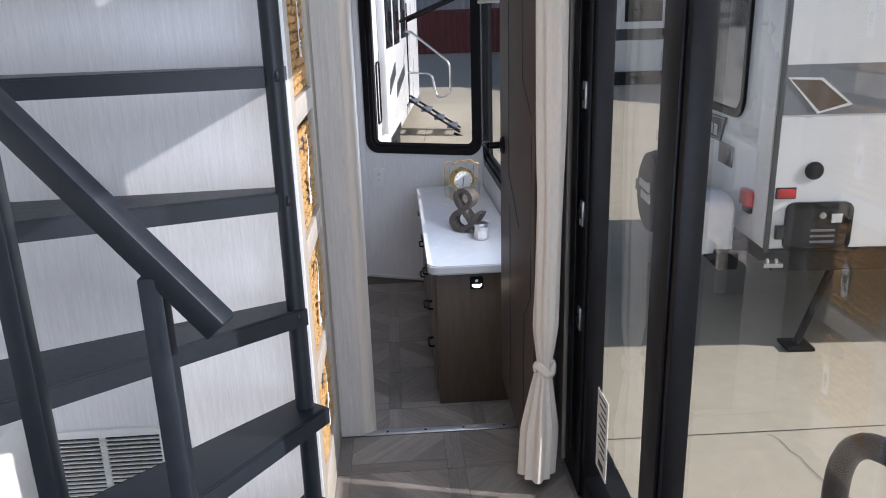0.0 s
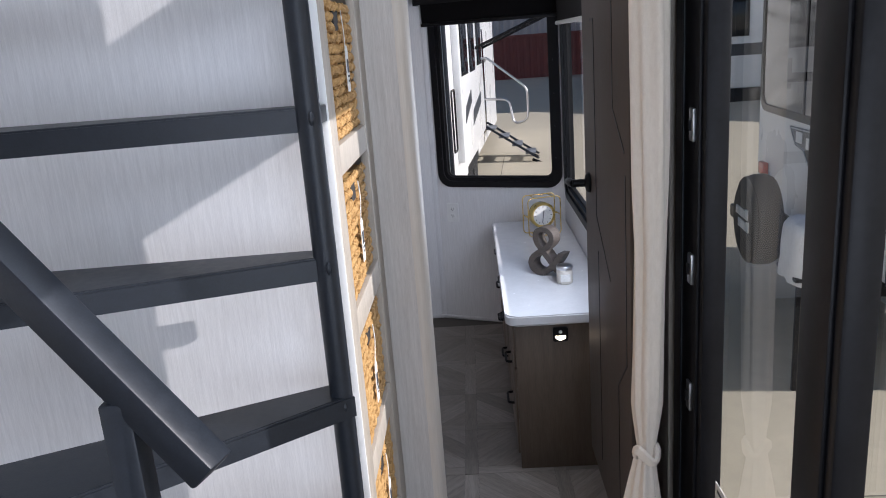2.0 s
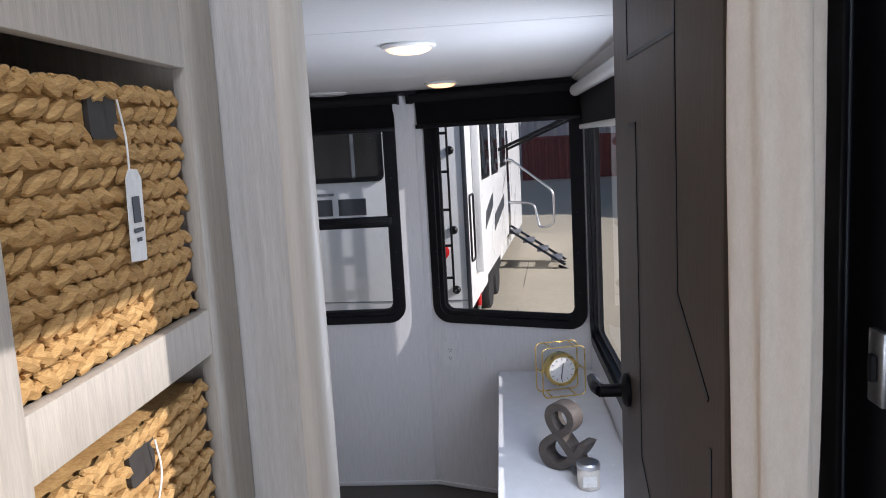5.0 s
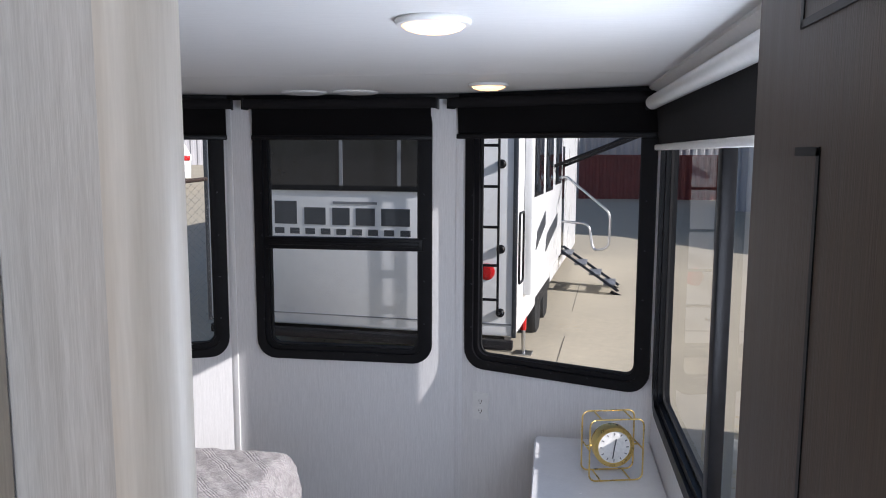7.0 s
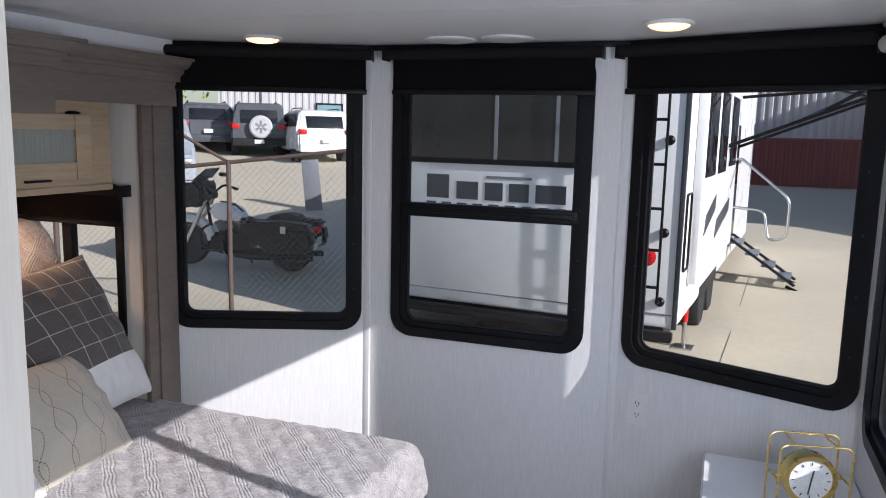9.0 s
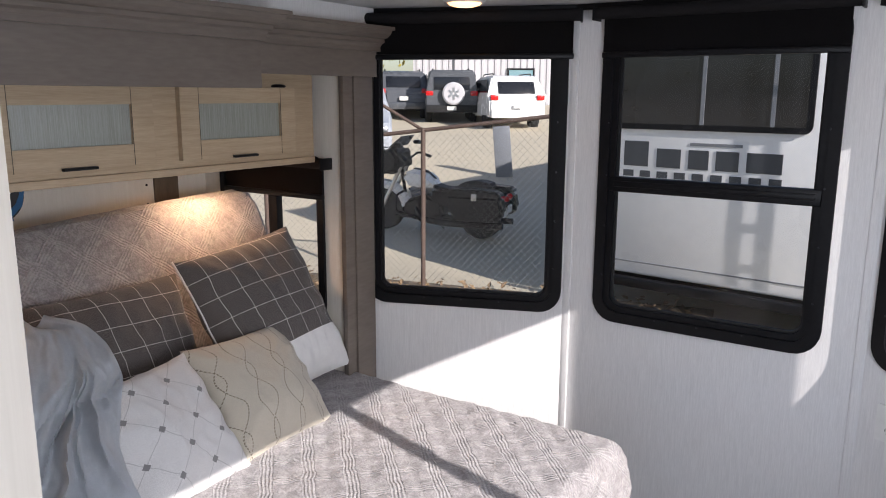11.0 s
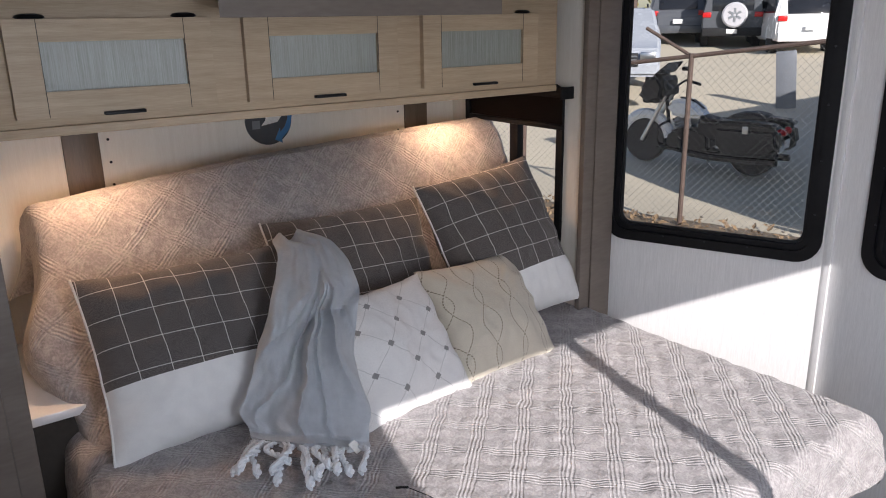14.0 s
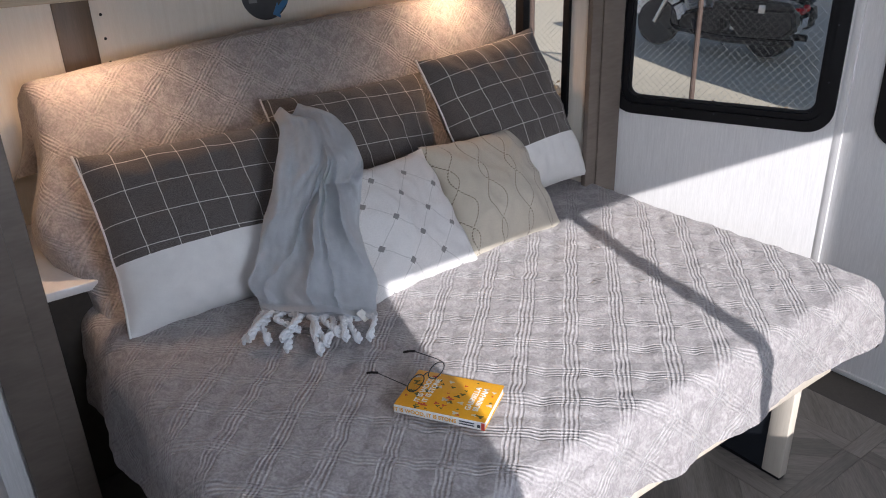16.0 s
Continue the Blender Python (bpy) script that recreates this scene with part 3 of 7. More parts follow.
roller_shade(FR_S, 0.10, 1.86, 1.725, 1.895, "charcoal roller shade with a pale rail over the dresser window", "shade_grey", 0.024, "white")
roller_shade(FR_E, 0.16, 0.69, 1.255, 1.40, "dark brown roller shade at the end of the bed", "shade_brown")

# seams between the rear panels, cream battens
for fr, u, nm in ((FR_C, -0.004, 0), (FR_C, 0.972, 0)):
    bm = B(u - 0.016, u + 0.016, -0.006, 0.004, 0.0, 1.925, bevel=0.002, m=fr)
    solid("trim", bm, "wall", label="thin white batten over a wall joint", category="trim", kind="structure")
for fr, ln in ((FR_C, 0.97), (FR_R, LEN_R), (FR_L, LEN_L)):
    solid("trim", B(0, ln, -0.012, -0.001, 1.924, CEIL - 0.001, bevel=0.002, m=fr), "black", label="narrow black trim under the ceiling", category="trim", kind="structure")
    solid("baseboard", B(0.0, ln, -0.010, -0.001, 0.005, 0.022, bevel=0.003, m=fr), "wall", label="slim white strip along the foot of the wall", category="baseboard", kind="structure")

# ceiling of the lounge in one mesh: boards with fine joints, cove along the sunny wall
bm = bmesh.new()
for y0, y1 in ((2.44, 3.085), (3.09, 4.295), (4.30, 5.12)):
    box(bm, -2.05, 0.52, y0, y1, CEIL, CEIL + 0.04)
box(bm, -2.05, 0.52, 2.44, 5.12, CEIL + 0.012, CEIL + 0.05)
solid("ceiling", bm, "ceiling", label="low white ceiling of wide boards", category="ceiling", kind="structure", smooth=False)
bm = prism(bmesh.new(), [(SX + 0.01, 1.90), (SX - 0.006, 1.902), (SX - 0.05, CEIL - 0.008), (SX - 0.05, CEIL + 0.004), (SX + 0.01, CEIL + 0.004)], 2.45, 4.74)
solid("trim", bm, "ceiling", label="white coved trim between ceiling and side wall", category="trim", kind="structure", smooth=False)

# the bed recess (slide-out): back, near end, roof, floor
solid("wall_slide_back", B(-2.80, -2.72, 2.70, 4.70, 0.0, 1.80), "cream", label="cream back wall of the bed recess", category="wall", kind="structure", smooth=False)
solid("wall_slide_near", B(-2.80, SLX, 2.66, 2.74, 0.0, 1.80), "cream", label="cream near end wall of the bed recess", category="wall", kind="structure", smooth=False)
solid("ceiling_slide", B(-2.80, SLX - 0.01, 2.66, 4.70, 1.80, 1.86), "ceiling", label="white roof of the bed recess", category="ceiling", kind="structure", smooth=False)
solid("wall_over_slide", B(SLX - 0.06, SLX - 0.004, 2.45, 4.80, 1.80, 2.0), "wall", label="white wall above the bed recess", category="wall", kind="structure", smooth=False)
solid("wall_beside_slide", B(SLX - 0.06, SLX - 0.001, 2.46, 2.66, 0.0, 1.80), "wall", label="white wall beside the bed recess", category="wall", kind="structure", smooth=False)
for y0, y1 in ((4.585, 4.742), (2.60, 2.745)):
    bm = B(SLX - 0.002, SLX + 0.022, y0, y1, 0.0, 1.73, bevel=0.004)
    box(bm, SLX + 0.020, SLX + 0.030, y0 + (0.05 if y0 > 3 else 0.0), y1 - (0.0 if y0 > 3 else 0.05), 0.0, 1.73, bevel=0.003)
    solid("trim", bm, "taupe", label="taupe upright moulding at the recess opening", category="trim", kind="structure")

# partition, rounded end, wall behind the stair
bm = B(-2.05, -0.285, 2.4655, 2.54, 0.0, 2.0)
solid("wall_partition", bm, "wall", label="white partition behind the doorway", category="wall", kind="structure", smooth=False)
bm = B(-0.2855, -0.205, 2.463, 2.545, 0.0, 2.6)
solid("wall_post", bm, "panel", label="whitewashed wood-grain panel at the doorway", category="wall", kind="structure", smooth=False)
bm = bmesh.new()
lathe(bm, [(0.036, 0.0), (0.036, 2.6)], 24, Matrix.Translation((-0.2045, 2.504, 0)) @ Matrix.Diagonal((1.0, 1.14, 1, 1)))
solid("trim", bm, "edge", label="cream rounded edge of the doorway", category="trim", kind="structure")
solid("wall_stair", B(-2.6, -0.307, 1.8925, 1.960, HALL - 0.05, 3.0), "wall", label="white linen-textured wall behind the stair", category="wall", kind="structure", smooth=False)
solid("wall_entry_far", B(-2.66, -2.6, -2.0, 1.99, HALL - 0.05, 3.0), "wall", label="white far wall of the entry", category="wall", kind="structure", smooth=False)
solid("wall_entry_back", B(-2.66, 0.6, -2.07, -2.0, HALL - 0.05, 3.0), "wall", label="white wall behind the entry", category="wall", kind="structure", smooth=False)
solid("ceiling_entry", B(-2.66, 0.6, -2.07, 2.55, 3.0, 3.06), "ceiling", label="white high ceiling over the entry", category="ceiling", kind="structure", smooth=False)
solid("wall_above_door", B(-0.42, 0.52, 2.44, 2.50, 2.0, 3.0), "wall", label="white wall above the lounge doorway", category="wall", kind="structure", smooth=False)
solid("wall_jamb", B(RX, 0.52, 2.362, 2.56, 0.0, 3.0), "wall", label="white wall beside the doorway", category="wall", kind="structure", smooth=False)
solid("wall_loft", B(-2.6, -0.30, 1.991, 2.46, 2.62, 3.0), "wall", label="white wall of the loft", category="wall", kind="structure", smooth=False)

# floors: sub-floor, step and threshold; planks follow at the end of the file
solid("floor", B(-2.80, 0.52, 2.46, 5.20, -0.06, -0.003), "grout", label="grey oak parquet floor of the lounge", category="floor", kind="structure", smooth=False)
solid("floor_entry", B(-2.66, 0.52, -2.07, 2.466, HALL - 0.06, HALL - 0.003), "grout", label="grey oak parquet floor of the entry", category="floor", kind="structure", smooth=False)
solid("step_riser", B(-0.28, 0.45, 2.4665, 2.480, 0.0, HALL - 0.004), "brown", label="dark riser down into the lounge", category="step", kind="structure", smooth=False)
bm = B(-0.205, 0.42, 2.450, 2.483, HALL + 0.0005, HALL + 0.005, bevel=0.002)
strip = thing("threshold_strip", Matrix.Identity(4), "aluminium threshold strip with screws on the floor edge", "threshold")
part("strip", bm, "chrome", strip)
for x in (-0.13, 0.0, 0.13, 0.27):
    part("screw", lathe(bmesh.new(), [(0.005, 0), (0.004, 0.0015)], 8, Matrix.Translation((x, 2.466, HALL + 0.005))), "black", strip)


# ---- the entry: glazed doors, curtain, inner door ----
GY = [(2.03, 1.56), (1.43, 0.42), (0.28, -0.85), (-0.98, -1.94)]
wall_g = tagged(new("door_1"), "black-framed glazed patio doors onto the concrete yard", "patio door", kind="structure")
XG = 0.466
bm = bmesh.new()
for y0, y1 in ((2.03, 2.245), (1.43, 1.56), (0.28, 0.42), (-0.98, -0.85), (-2.0, -1.94)):
    box(bm, RX - 0.012, 0.487, y0, y1, HALL, 1.96, bevel=0.006)
    box(bm, RX - 0.020, RX - 0.011, y0 + 0.02, y1 - 0.02, HALL, 1.96, bevel=0.003)
part("door_frame", bm, "black", wall_g)
for y0, y1 in ((-2.0, 2.245),):
    part("header", B(RX - 0.01, 0.48, y0, y1, 1.953, 2.30, bevel=0.006), "black", wall_g)
    part("sill", B(RX - 0.01, 0.55, y0, y1, HALL - 0.02, HALL + 0.075, bevel=0.006), "black", wall_g)
    part("top_rail", B(RX - 0.01, 0.53, y0, y1, 2.80, 3.0, bevel=0.004), "white", wall_g)
for y in (2.10, 1.50, 0.35, -0.91):
    part("transom_post", B(RX - 0.008, 0.478, y - 0.07, y + 0.07, 2.30, 2.80), "black", wall_g)
for y1, y0 in GY:
    p = part("pane", sheet([(y0 - 0.01, HALL + 0.06), (y1 + 0.01, HALL + 0.06), (y1 + 0.01, 1.97), (y0 - 0.01, 1.97)], XG, Matrix(((0, 1, 0, 0), (1, 0, 0, 0), (0, 0, 1, 0), (0, 0, 0, 1)))), "pane_door", wall_g, "clear door glass", smooth=False, face=(-1, 0, 0))
    p.visible_shadow = False
for z in (1.48, 1.17, 0.87):
    bm = B(RX - 0.026, RX - 0.019, 2.070, 2.098, z - 0.034, z + 0.034, bevel=0.002)
    h = part("hinge", bm, "chrome", wall_g, "steel hinge plate")
    part("hinge_pin", tube(bmesh.new(), [(RX - 0.027, 2.084, z - 0.012), (RX - 0.027, 2.084, z + 0.012)], 0.005, 8), "black", h)
part("edge_strip", B(RX - 0.024, RX - 0.0195, 2.150, 2.166, HALL + 0.1, 1.95, bevel=0.002), "steel", wall_g)
for z in (0.55, 0.72, 1.0, 1.27, 1.33, 1.62, 1.78):
    part("screw", lathe(bmesh.new(), [(0.004, 0), (0.003, 0.003)], 8, Matrix.Translation((RX - 0.0115, 2.20, z)) @ pose(0, 0, 0, 0, -90)), "chrome", wall_g)
# outdoor grab rail by the doors
rail = thing("grab_rail", Matrix.Identity(4), "black bent steel grab rail outside the glazed doors", "grab rail")
part("rail", tube(bmesh.new(), bent([(0.60, 1.13, -0.748), (0.60, 1.13, 1.07), (0.60, 0.74, 1.17), (0.60, 0.74, -0.748)], 0.10, 7), 0.019, 12), "black", rail)

# sticker on the glass
st = thing("glass_sticker", Matrix.Identity(4), "white printed safety sticker on the door glass", "sticker")
part("sheet", B(XG - 0.0018, XG - 0.0006, 1.90, 2.00, 0.46, 0.70), "paper", st)
for i in range(9):
    z = 0.68 - i * 0.020
    part("print_line", B(XG - 0.0026, XG - 0.0019, 1.915, 1.985 - 0.012 * (i % 3), z, z + 0.006), "ink", st)
part("print_mark", B(XG - 0.0026, XG - 0.0019, 1.925, 1.975, 0.475, 0.495), "ink", st)

solid("trim", B(RX - 0.028, 0.52, 2.246, 2.360, HALL, 3.0, bevel=0.003), "drift", label="grey-brown wood jamb beside the glazed doors", category="trim", kind="structure")

# curtain: a gathered length tied in a knot
cur = thing("curtain", pose(0.350, 2.112, 0), "cream linen curtain gathered and knotted near its hem", "curtain")
bm = bmesh.new()
rows_c = []
KN = 0.715
zs = [2.55 - i * 0.03 for i in range(74)]
zs = [z for z in zs if z > HALL + 0.025]
for z in zs:
    d = z - KN
    if d > 0:
        w = 0.019 + 0.016 * min(1, d / 0.12) + 0.003 * math.sin(z * 5)
    else:
        w = 0.018 + 0.028 * min(1, -d / 0.2)
    amp = 0.22 if d > 0 else 0.34
    sway = -0.012 * max(0, 1.0 - d / 0.5) if d > 0 else -0.014 + 0.05 * d
    loop = []
    for j in range(56):
        a = 2 * math.pi * j / 56
        f = 1 + amp * math.sin(5 * a + z * 1.1) * math.sin(2 * a + z * 2.0 + 1) + 0.08 * noise.noise((3 * math.cos(a), 3 * math.sin(a), z * 3))
        loop.append(bm.verts.new((w * f * math.cos(a) + sway, 0.82 * w * f * math.sin(a), z)))
    rows_c.append(loop)
for p, q in zip(rows_c, rows_c[1:]):
    for j in range(56):
        bm.faces.new((p[j], p[(j + 1) % 56], q[(j + 1) % 56], q[j]))
part("drape", bm, "linen", cur)
bm = bmesh.new()
knot = [(0.025 * math.cos(a) - 0.012, 0.021 * math.sin(a), KN - 0.005 + 0.014 * math.sin(2 * a + 0.5)) for a in [2 * math.pi * i / 20 for i in range(20)]]
tube(bm, knot, 0.009, 8, True, 1.5)
part("knot", bm, "linen", cur)

# inner door, folded back along the side wall
DX = 0.31
door = tagged(new("door_2"), "dark brown panelled inner door standing open against the side wall", "door", kind="structure")
part("leaf", B(DX, DX + 0.034, 2.142, 2.802, HALL + 0.015, 1.955, bevel=0.003), "brown", door)


# Raised black strips; the shade of the door's recessed grooves is in their colour.
def groove(pts, w=0.007):
    bm = bmesh.new()
    for (y0, z0), (y1, z1) in zip(pts, pts[1:]):
        a, b = Vector((DX, y0, z0)), Vector((DX, y1, z1))
        d = (b - a).normalized()
        s = Vector((0, -d.z, d.y)) * w / 2
        ext = d * w * 0.4
        vs = [bm.verts.new(v + o) for o in (Vector((-0.0012, 0, 0)), Vector((0.001, 0, 0))) for v in (a - s - ext, b - s + ext, b + s + ext, a + s - ext)]
        for q in ((0, 1, 2, 3), (4, 7, 6, 5), (0, 4, 5, 1), (1, 5, 6, 2), (2, 6, 7, 3), (3, 7, 4, 0)):
            bm.faces.new([vs[i] for i in q])
    return part("groove_shade", bm, "black", door, smooth=False)


groove([(2.66, 1.95), (2.66, 1.815), (2.335, 1.815)])
groove([(2.335, 1.95), (2.335, 1.50), (2.20, 1.415)])
groove([(2.655, 1.71), (2.60, 1.71), (2.60, 1.175), (2.40, 1.05)])
groove([(2.58, 1.075), (2.58, 0.42)])
groove([(2.19, 1.36), (2.19, 0.90), (2.30, 0.80), (2.30, 0.42)])
lever = part("door_handle", lathe(bmesh.new(), [(0.030, 0), (0.030, 0.006), (0.024, 0.011), (0.012, 0.014), (0.011, 0.05)], 20, Matrix.Translation((DX - 0.001, 2.712, 1.252)) @ pose(0, 0, 0, 0, -90)), "black", door, "black lever handle")
part("lever", tube(bmesh.new(), bent([(DX - 0.048, 2.712, 1.252), (DX - 0.055, 2.735, 1.252), (DX - 0.052, 2.82, 1.240)], 0.02), [0.012] * 7 + [0.010], 10), "black", lever)

# ---- winder stair to the loft ----
stair = thing("loft_stair", Matrix.Identity(4), "dark steel winder stair with open treads and a round post", "stair")
part("newel_post", tube(bmesh.new(), [(-0.298, 1.772, HALL + 0.001), (-0.298, 1.772, 2.75)], 0.021, 20), "steel", stair)
for i, (z, a0, a1, fx, fy) in enumerate(((0.556, -105, -116, -0.235, 1.765), (0.817, -124, -135.3, -0.245, 1.765), (1.068, -142, -154.6, -0.274, 1.765), (1.334, -161.7, -176, -0.298, 1.765), (1.594, -169, -178, -0.303, 1.772), (1.852, -174, -180, -0.305, 1.775), (2.110, -178, -180, -0.305, 1.775))):
    a, b = radians(a0), radians(a1)
    f0, f1 = Vector((fx, fy, 0)), Vector((fx + 0.70 * math.cos(a), fy + 0.70 * math.sin(a), 0))
    b0 = Vector((-0.318, 1.815, 0))
    b1 = b0 + Vector((0.66 * math.cos(b), 0.66 * math.sin(b), 0))
    bm = bmesh.new()
    for poly, z0, z1 in (((f0, b0, b1, f1), z - 0.008, z),):
        lo = [bm.verts.new((p.x, p.y, z0)) for p in poly]
        hi = [bm.verts.new((p.x, p.y, z1)) for p in poly]
        bm.faces.new(lo[::-1]), bm.faces.new(hi)
        for k in range(4):
            bm.faces.new((lo[k], lo[(k + 1) % 4], hi[(k + 1) % 4], hi[k]))
    # folded lip along the front and the back
    for p, q in ((f0, f1), (b0, b1)):
        d = (q - p).normalized()
        s = Vector((-d.y, d.x, 0)) * 0.004
        vs = [bm.verts.new((v.x, v.y, zz)) for zz in (z - 0.042, z - 0.0005) for v in (p - s, q - s, q + s, p + s)]
        for f in ((0, 3, 2, 1), (4, 5, 6, 7), (0, 1, 5, 4), (1, 2, 6, 5), (2, 3, 7, 6), (3, 0, 4, 7)):
            bm.faces.new([vs[k] for k in f])
    bmesh.ops.recalc_face_normals(bm, faces=bm.faces)
    bmesh.ops.bevel(bm, geom=[e for e in bm.edges if abs(e.verts[0].co.z - z) < 0.002 and abs(e.verts[1].co.z - z) < 0.002], offset=0.003, segments=2, affect="EDGES")
    tr = part("tread", bm, "steel", stair)
    part("weld", lathe(bmesh.new(), [(0.004, -0.012), (0.009, -0.006), (0.010, 0.0), (0.008, 0.007), (0.003, 0.011)], 8, Matrix.Translation((-0.290, 1.752, z - 0.018)) @ Matrix.Diagonal((0.6, 0.6, 1, 1))), "steel", tr)
    if i in (4, 6):
        part("wall_bracket", B(-0.325, -0.288, 1.79, 1.885, z - 0.036, z - 0.006, bevel=0.002), "steel", tr)
ra, rd = Vector((-0.318, 1.185, 1.268)), Vector((-0.21, 0.060, 0.222)).normalized()
sq = 0.020
mrail = Matrix.Translation(ra) @ rd.to_track_quat("Y", "Z").to_matrix().to_4x4()
part("handrail", B(-sq, sq, 0, 1.35, -sq, sq, bevel=0.004, m=mrail), "steel", stair)
for x, y, z1 in ((-0.413, 1.206, 1.345), (-0.646, 1.274, 1.592), (-1.0, 1.376, 1.960)):
    part("handrail_post", B(x - 0.017, x + 0.017, y - 0.017, y + 0.017, HALL + 0.001, z1, bevel=0.003), "steel", stair)

# return-air grille and a white box under the stair
gr = thing("air_grille", basis((-0.985, 1.8920, 0.50), (1, 0), (0, 1)), "white louvred return-air grille on the wall", "air grille")
bm = ring(bmesh.new(), [(0, 0), (0.325, 0), (0.325, 0.222), (0, 0.222)], [(0.022, 0.02), (0.303, 0.02), (0.303, 0.202), (0.022, 0.202)], -0.010, 0.0)
box(bm, 0.155, 0.170, -0.009, 0.0, 0.02, 0.202)
part("frame", bm, "white", gr, smooth=False)
# Near-black plate: the shade behind the slats is put into its colour.
part("backing", B(0.02, 0.305, -0.002, -0.0006, 0.018, 0.204), "dark", gr)
for i in range(15):
    z = 0.025 + i * 0.0118
    part("slat", B(0.021, 0.304, -0.009, -0.002, z, z + 0.0025, m=Matrix.Translation((0, 0, 0))), "white", gr, smooth=False)
for x in (0.011, 0.314):
    part("screw", lathe(bmesh.new(), [(0.004, 0), (0.003, 0.002)], 8, Matrix.Translation((x, -0.010, 0.11)) @ pose(0, 0, 0, 90)), "chrome", gr)
solid("box_cabinet", B(-1.5, -1.005, 1.62, 1.892, HALL + 0.001, 0.775, bevel=0.006), "white", label="plain white box cabinet under the stair", category="cabinet")

# ---- tower of basket cubbies ----
CX = -0.285
OPEN = [(1.500, 1.808), (1.158, 1.440), (0.815, 1.095), (0.470, 0.752)]
tower = thing("cubby_tower", Matrix.Identity(4), "driftwood-framed tower of open cubbies holding baskets", "shelf unit")
bm = B(CX - 0.020, CX, 1.892, 1.962, HALL, 2.6, bevel=0.003)
box(bm, CX - 0.020, CX, 2.357, 2.462, HALL, 2.6, bevel=0.003)
part("stile", bm, "drift", tower)
edges = [2.6] + [v for z0, z1 in OPEN for v in (z1, z0)] + [HALL]
for z1, z0 in zip(edges[::2], edges[1::2]):
    part("rail", B(CX - 0.020, CX - 0.0015, 1.9625, 2.3565, z0, z1, bevel=0.002), "drift", tower)
part("case", ring(bmesh.new(), [(1.9605, HALL), (2.461, HALL), (2.461, 2.6), (1.9605, 2.6)], [(1.964, HALL + 0.02), (2.372, HALL + 0.02), (2.372, 2.58), (1.964, 2.58)], 0.0, 0.36, basis((CX - 0.021, 0), (0, 1), (-1, 0))), "drift", tower, smooth=False)
# Back and shelves coloured dark to hold the shade inside the cubbies.
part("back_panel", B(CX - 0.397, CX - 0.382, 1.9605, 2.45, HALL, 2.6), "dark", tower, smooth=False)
for z0, z1 in OPEN:
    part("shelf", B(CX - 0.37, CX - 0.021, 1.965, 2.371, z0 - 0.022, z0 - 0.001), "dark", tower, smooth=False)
part("end_edge", B(CX - 0.0215, CX - 0.0005, 1.8865, 1.8915, HALL, 2.6, bevel=0.002), "white", tower)


def weave(w, h):
    """Braided rows: fat strands leaning one way and the other."""
    bm = bmesh.new()
    rows_n = int(h / 0.0215)
    for r in range(rows_n):
        z = (r + 0.5) * h / rows_n
        k = int(w / 0.026)
        for i in range(k):
            for lean in (1, -1):
                if lean < 0 and r % 3 == 2:
                    continue
                y = (i + (0.5 if lean > 0 else 1.0)) * w / (k + 0.5) + random.uniform(-0.003, 0.003)
                if h - 0.062 < z < h - 0.012 and abs(y - w * 0.52) < 0.034:
                    continue
                a = lean * (24 + random.uniform(-9, 9))
                m = Matrix.Translation((random.uniform(-0.002, 0.003), y, z + random.uniform(-0.002, 0.002))) @ pose(0, 0, 0, a) @ Matrix.Diagonal((0.0075, 0.0195, 0.0072 + random.uniform(-0.001, 0.0012), 1))
                lathe(bm, [(0.35, -0.93), (0.85, -0.5), (1.0, 0.0), (0.85, 0.5), (0.35, 0.93)], 6, m @ pose(0, 0, 0, 90))
    return bm


def basket(z0, h, tag_dy, tag_drop):
    b = thing("basket", pose(CX - 0.017, 1.966, z0 + 0.001), "woven seagrass basket with a hand hole and a swing tag", "basket", "baskets in the cubbies")
    w = 0.386
    part("weave", weave(w, h), "seagrass", b)
    part("body", B(-0.31, -0.004, 0.003, w - 0.003, 0.0, h - 0.006, bevel=0.01), "seagrass", b)
    # Dark plate whose colour stands for the shade inside the hand hole.
    part("hand_hole_shade", prism(bmesh.new(), rrect(w * 0.52 - 0.028, w * 0.52 + 0.028, h - 0.060, h - 0.014, 0.008), -0.0045, 0.002, basis((0.0, 0), (0, 1), (1, 0))), "dark", b)
    ty = w * 0.52 + tag_dy
    tag = part("tag", prism(bmesh.new(), [(-0.017, 0.0), (0.017, 0.0), (0.017, 0.088), (0.009, 0.098), (-0.009, 0.098), (-0.017, 0.088)], 0.0, 0.0012, Matrix.Translation((0.013, ty, h - 0.19 - tag_drop)) @ basis((0, 0), (0, 1), (1, 0)) @ pose(0, 0, 0, 0, 4)), "paper", b, "white printed swing tag", smooth=False)
    for i, (v, w2) in enumerate(((0.016, 0.005), (0.026, 0.010), (0.036, 0.008))):
        part("print_bar", B(0.0148, 0.0156, ty - w2 + 0.003, ty + w2 + 0.003, h - 0.185 - tag_drop + v, h - 0.185 - tag_drop + v + (0.028 if i == 2 else 0.004)), "ink", tag)
    part("string", tube(bmesh.new(), bent([(0.012, w * 0.52 + 0.012, h - 0.02), (0.013, w * 0.52 + 0.022, h - 0.06), (0.013, ty, h - 0.10 - tag_drop)], 0.02), 0.0012, 5), "paper", b)
    return b


for (z0, z1), dy, dr in zip(OPEN, (0.020, -0.012, -0.02, 0.01), (0.0, 0.01, 0.012, 0.0)):
    basket(z0, z1 - z0 - 0.028, dy, dr)

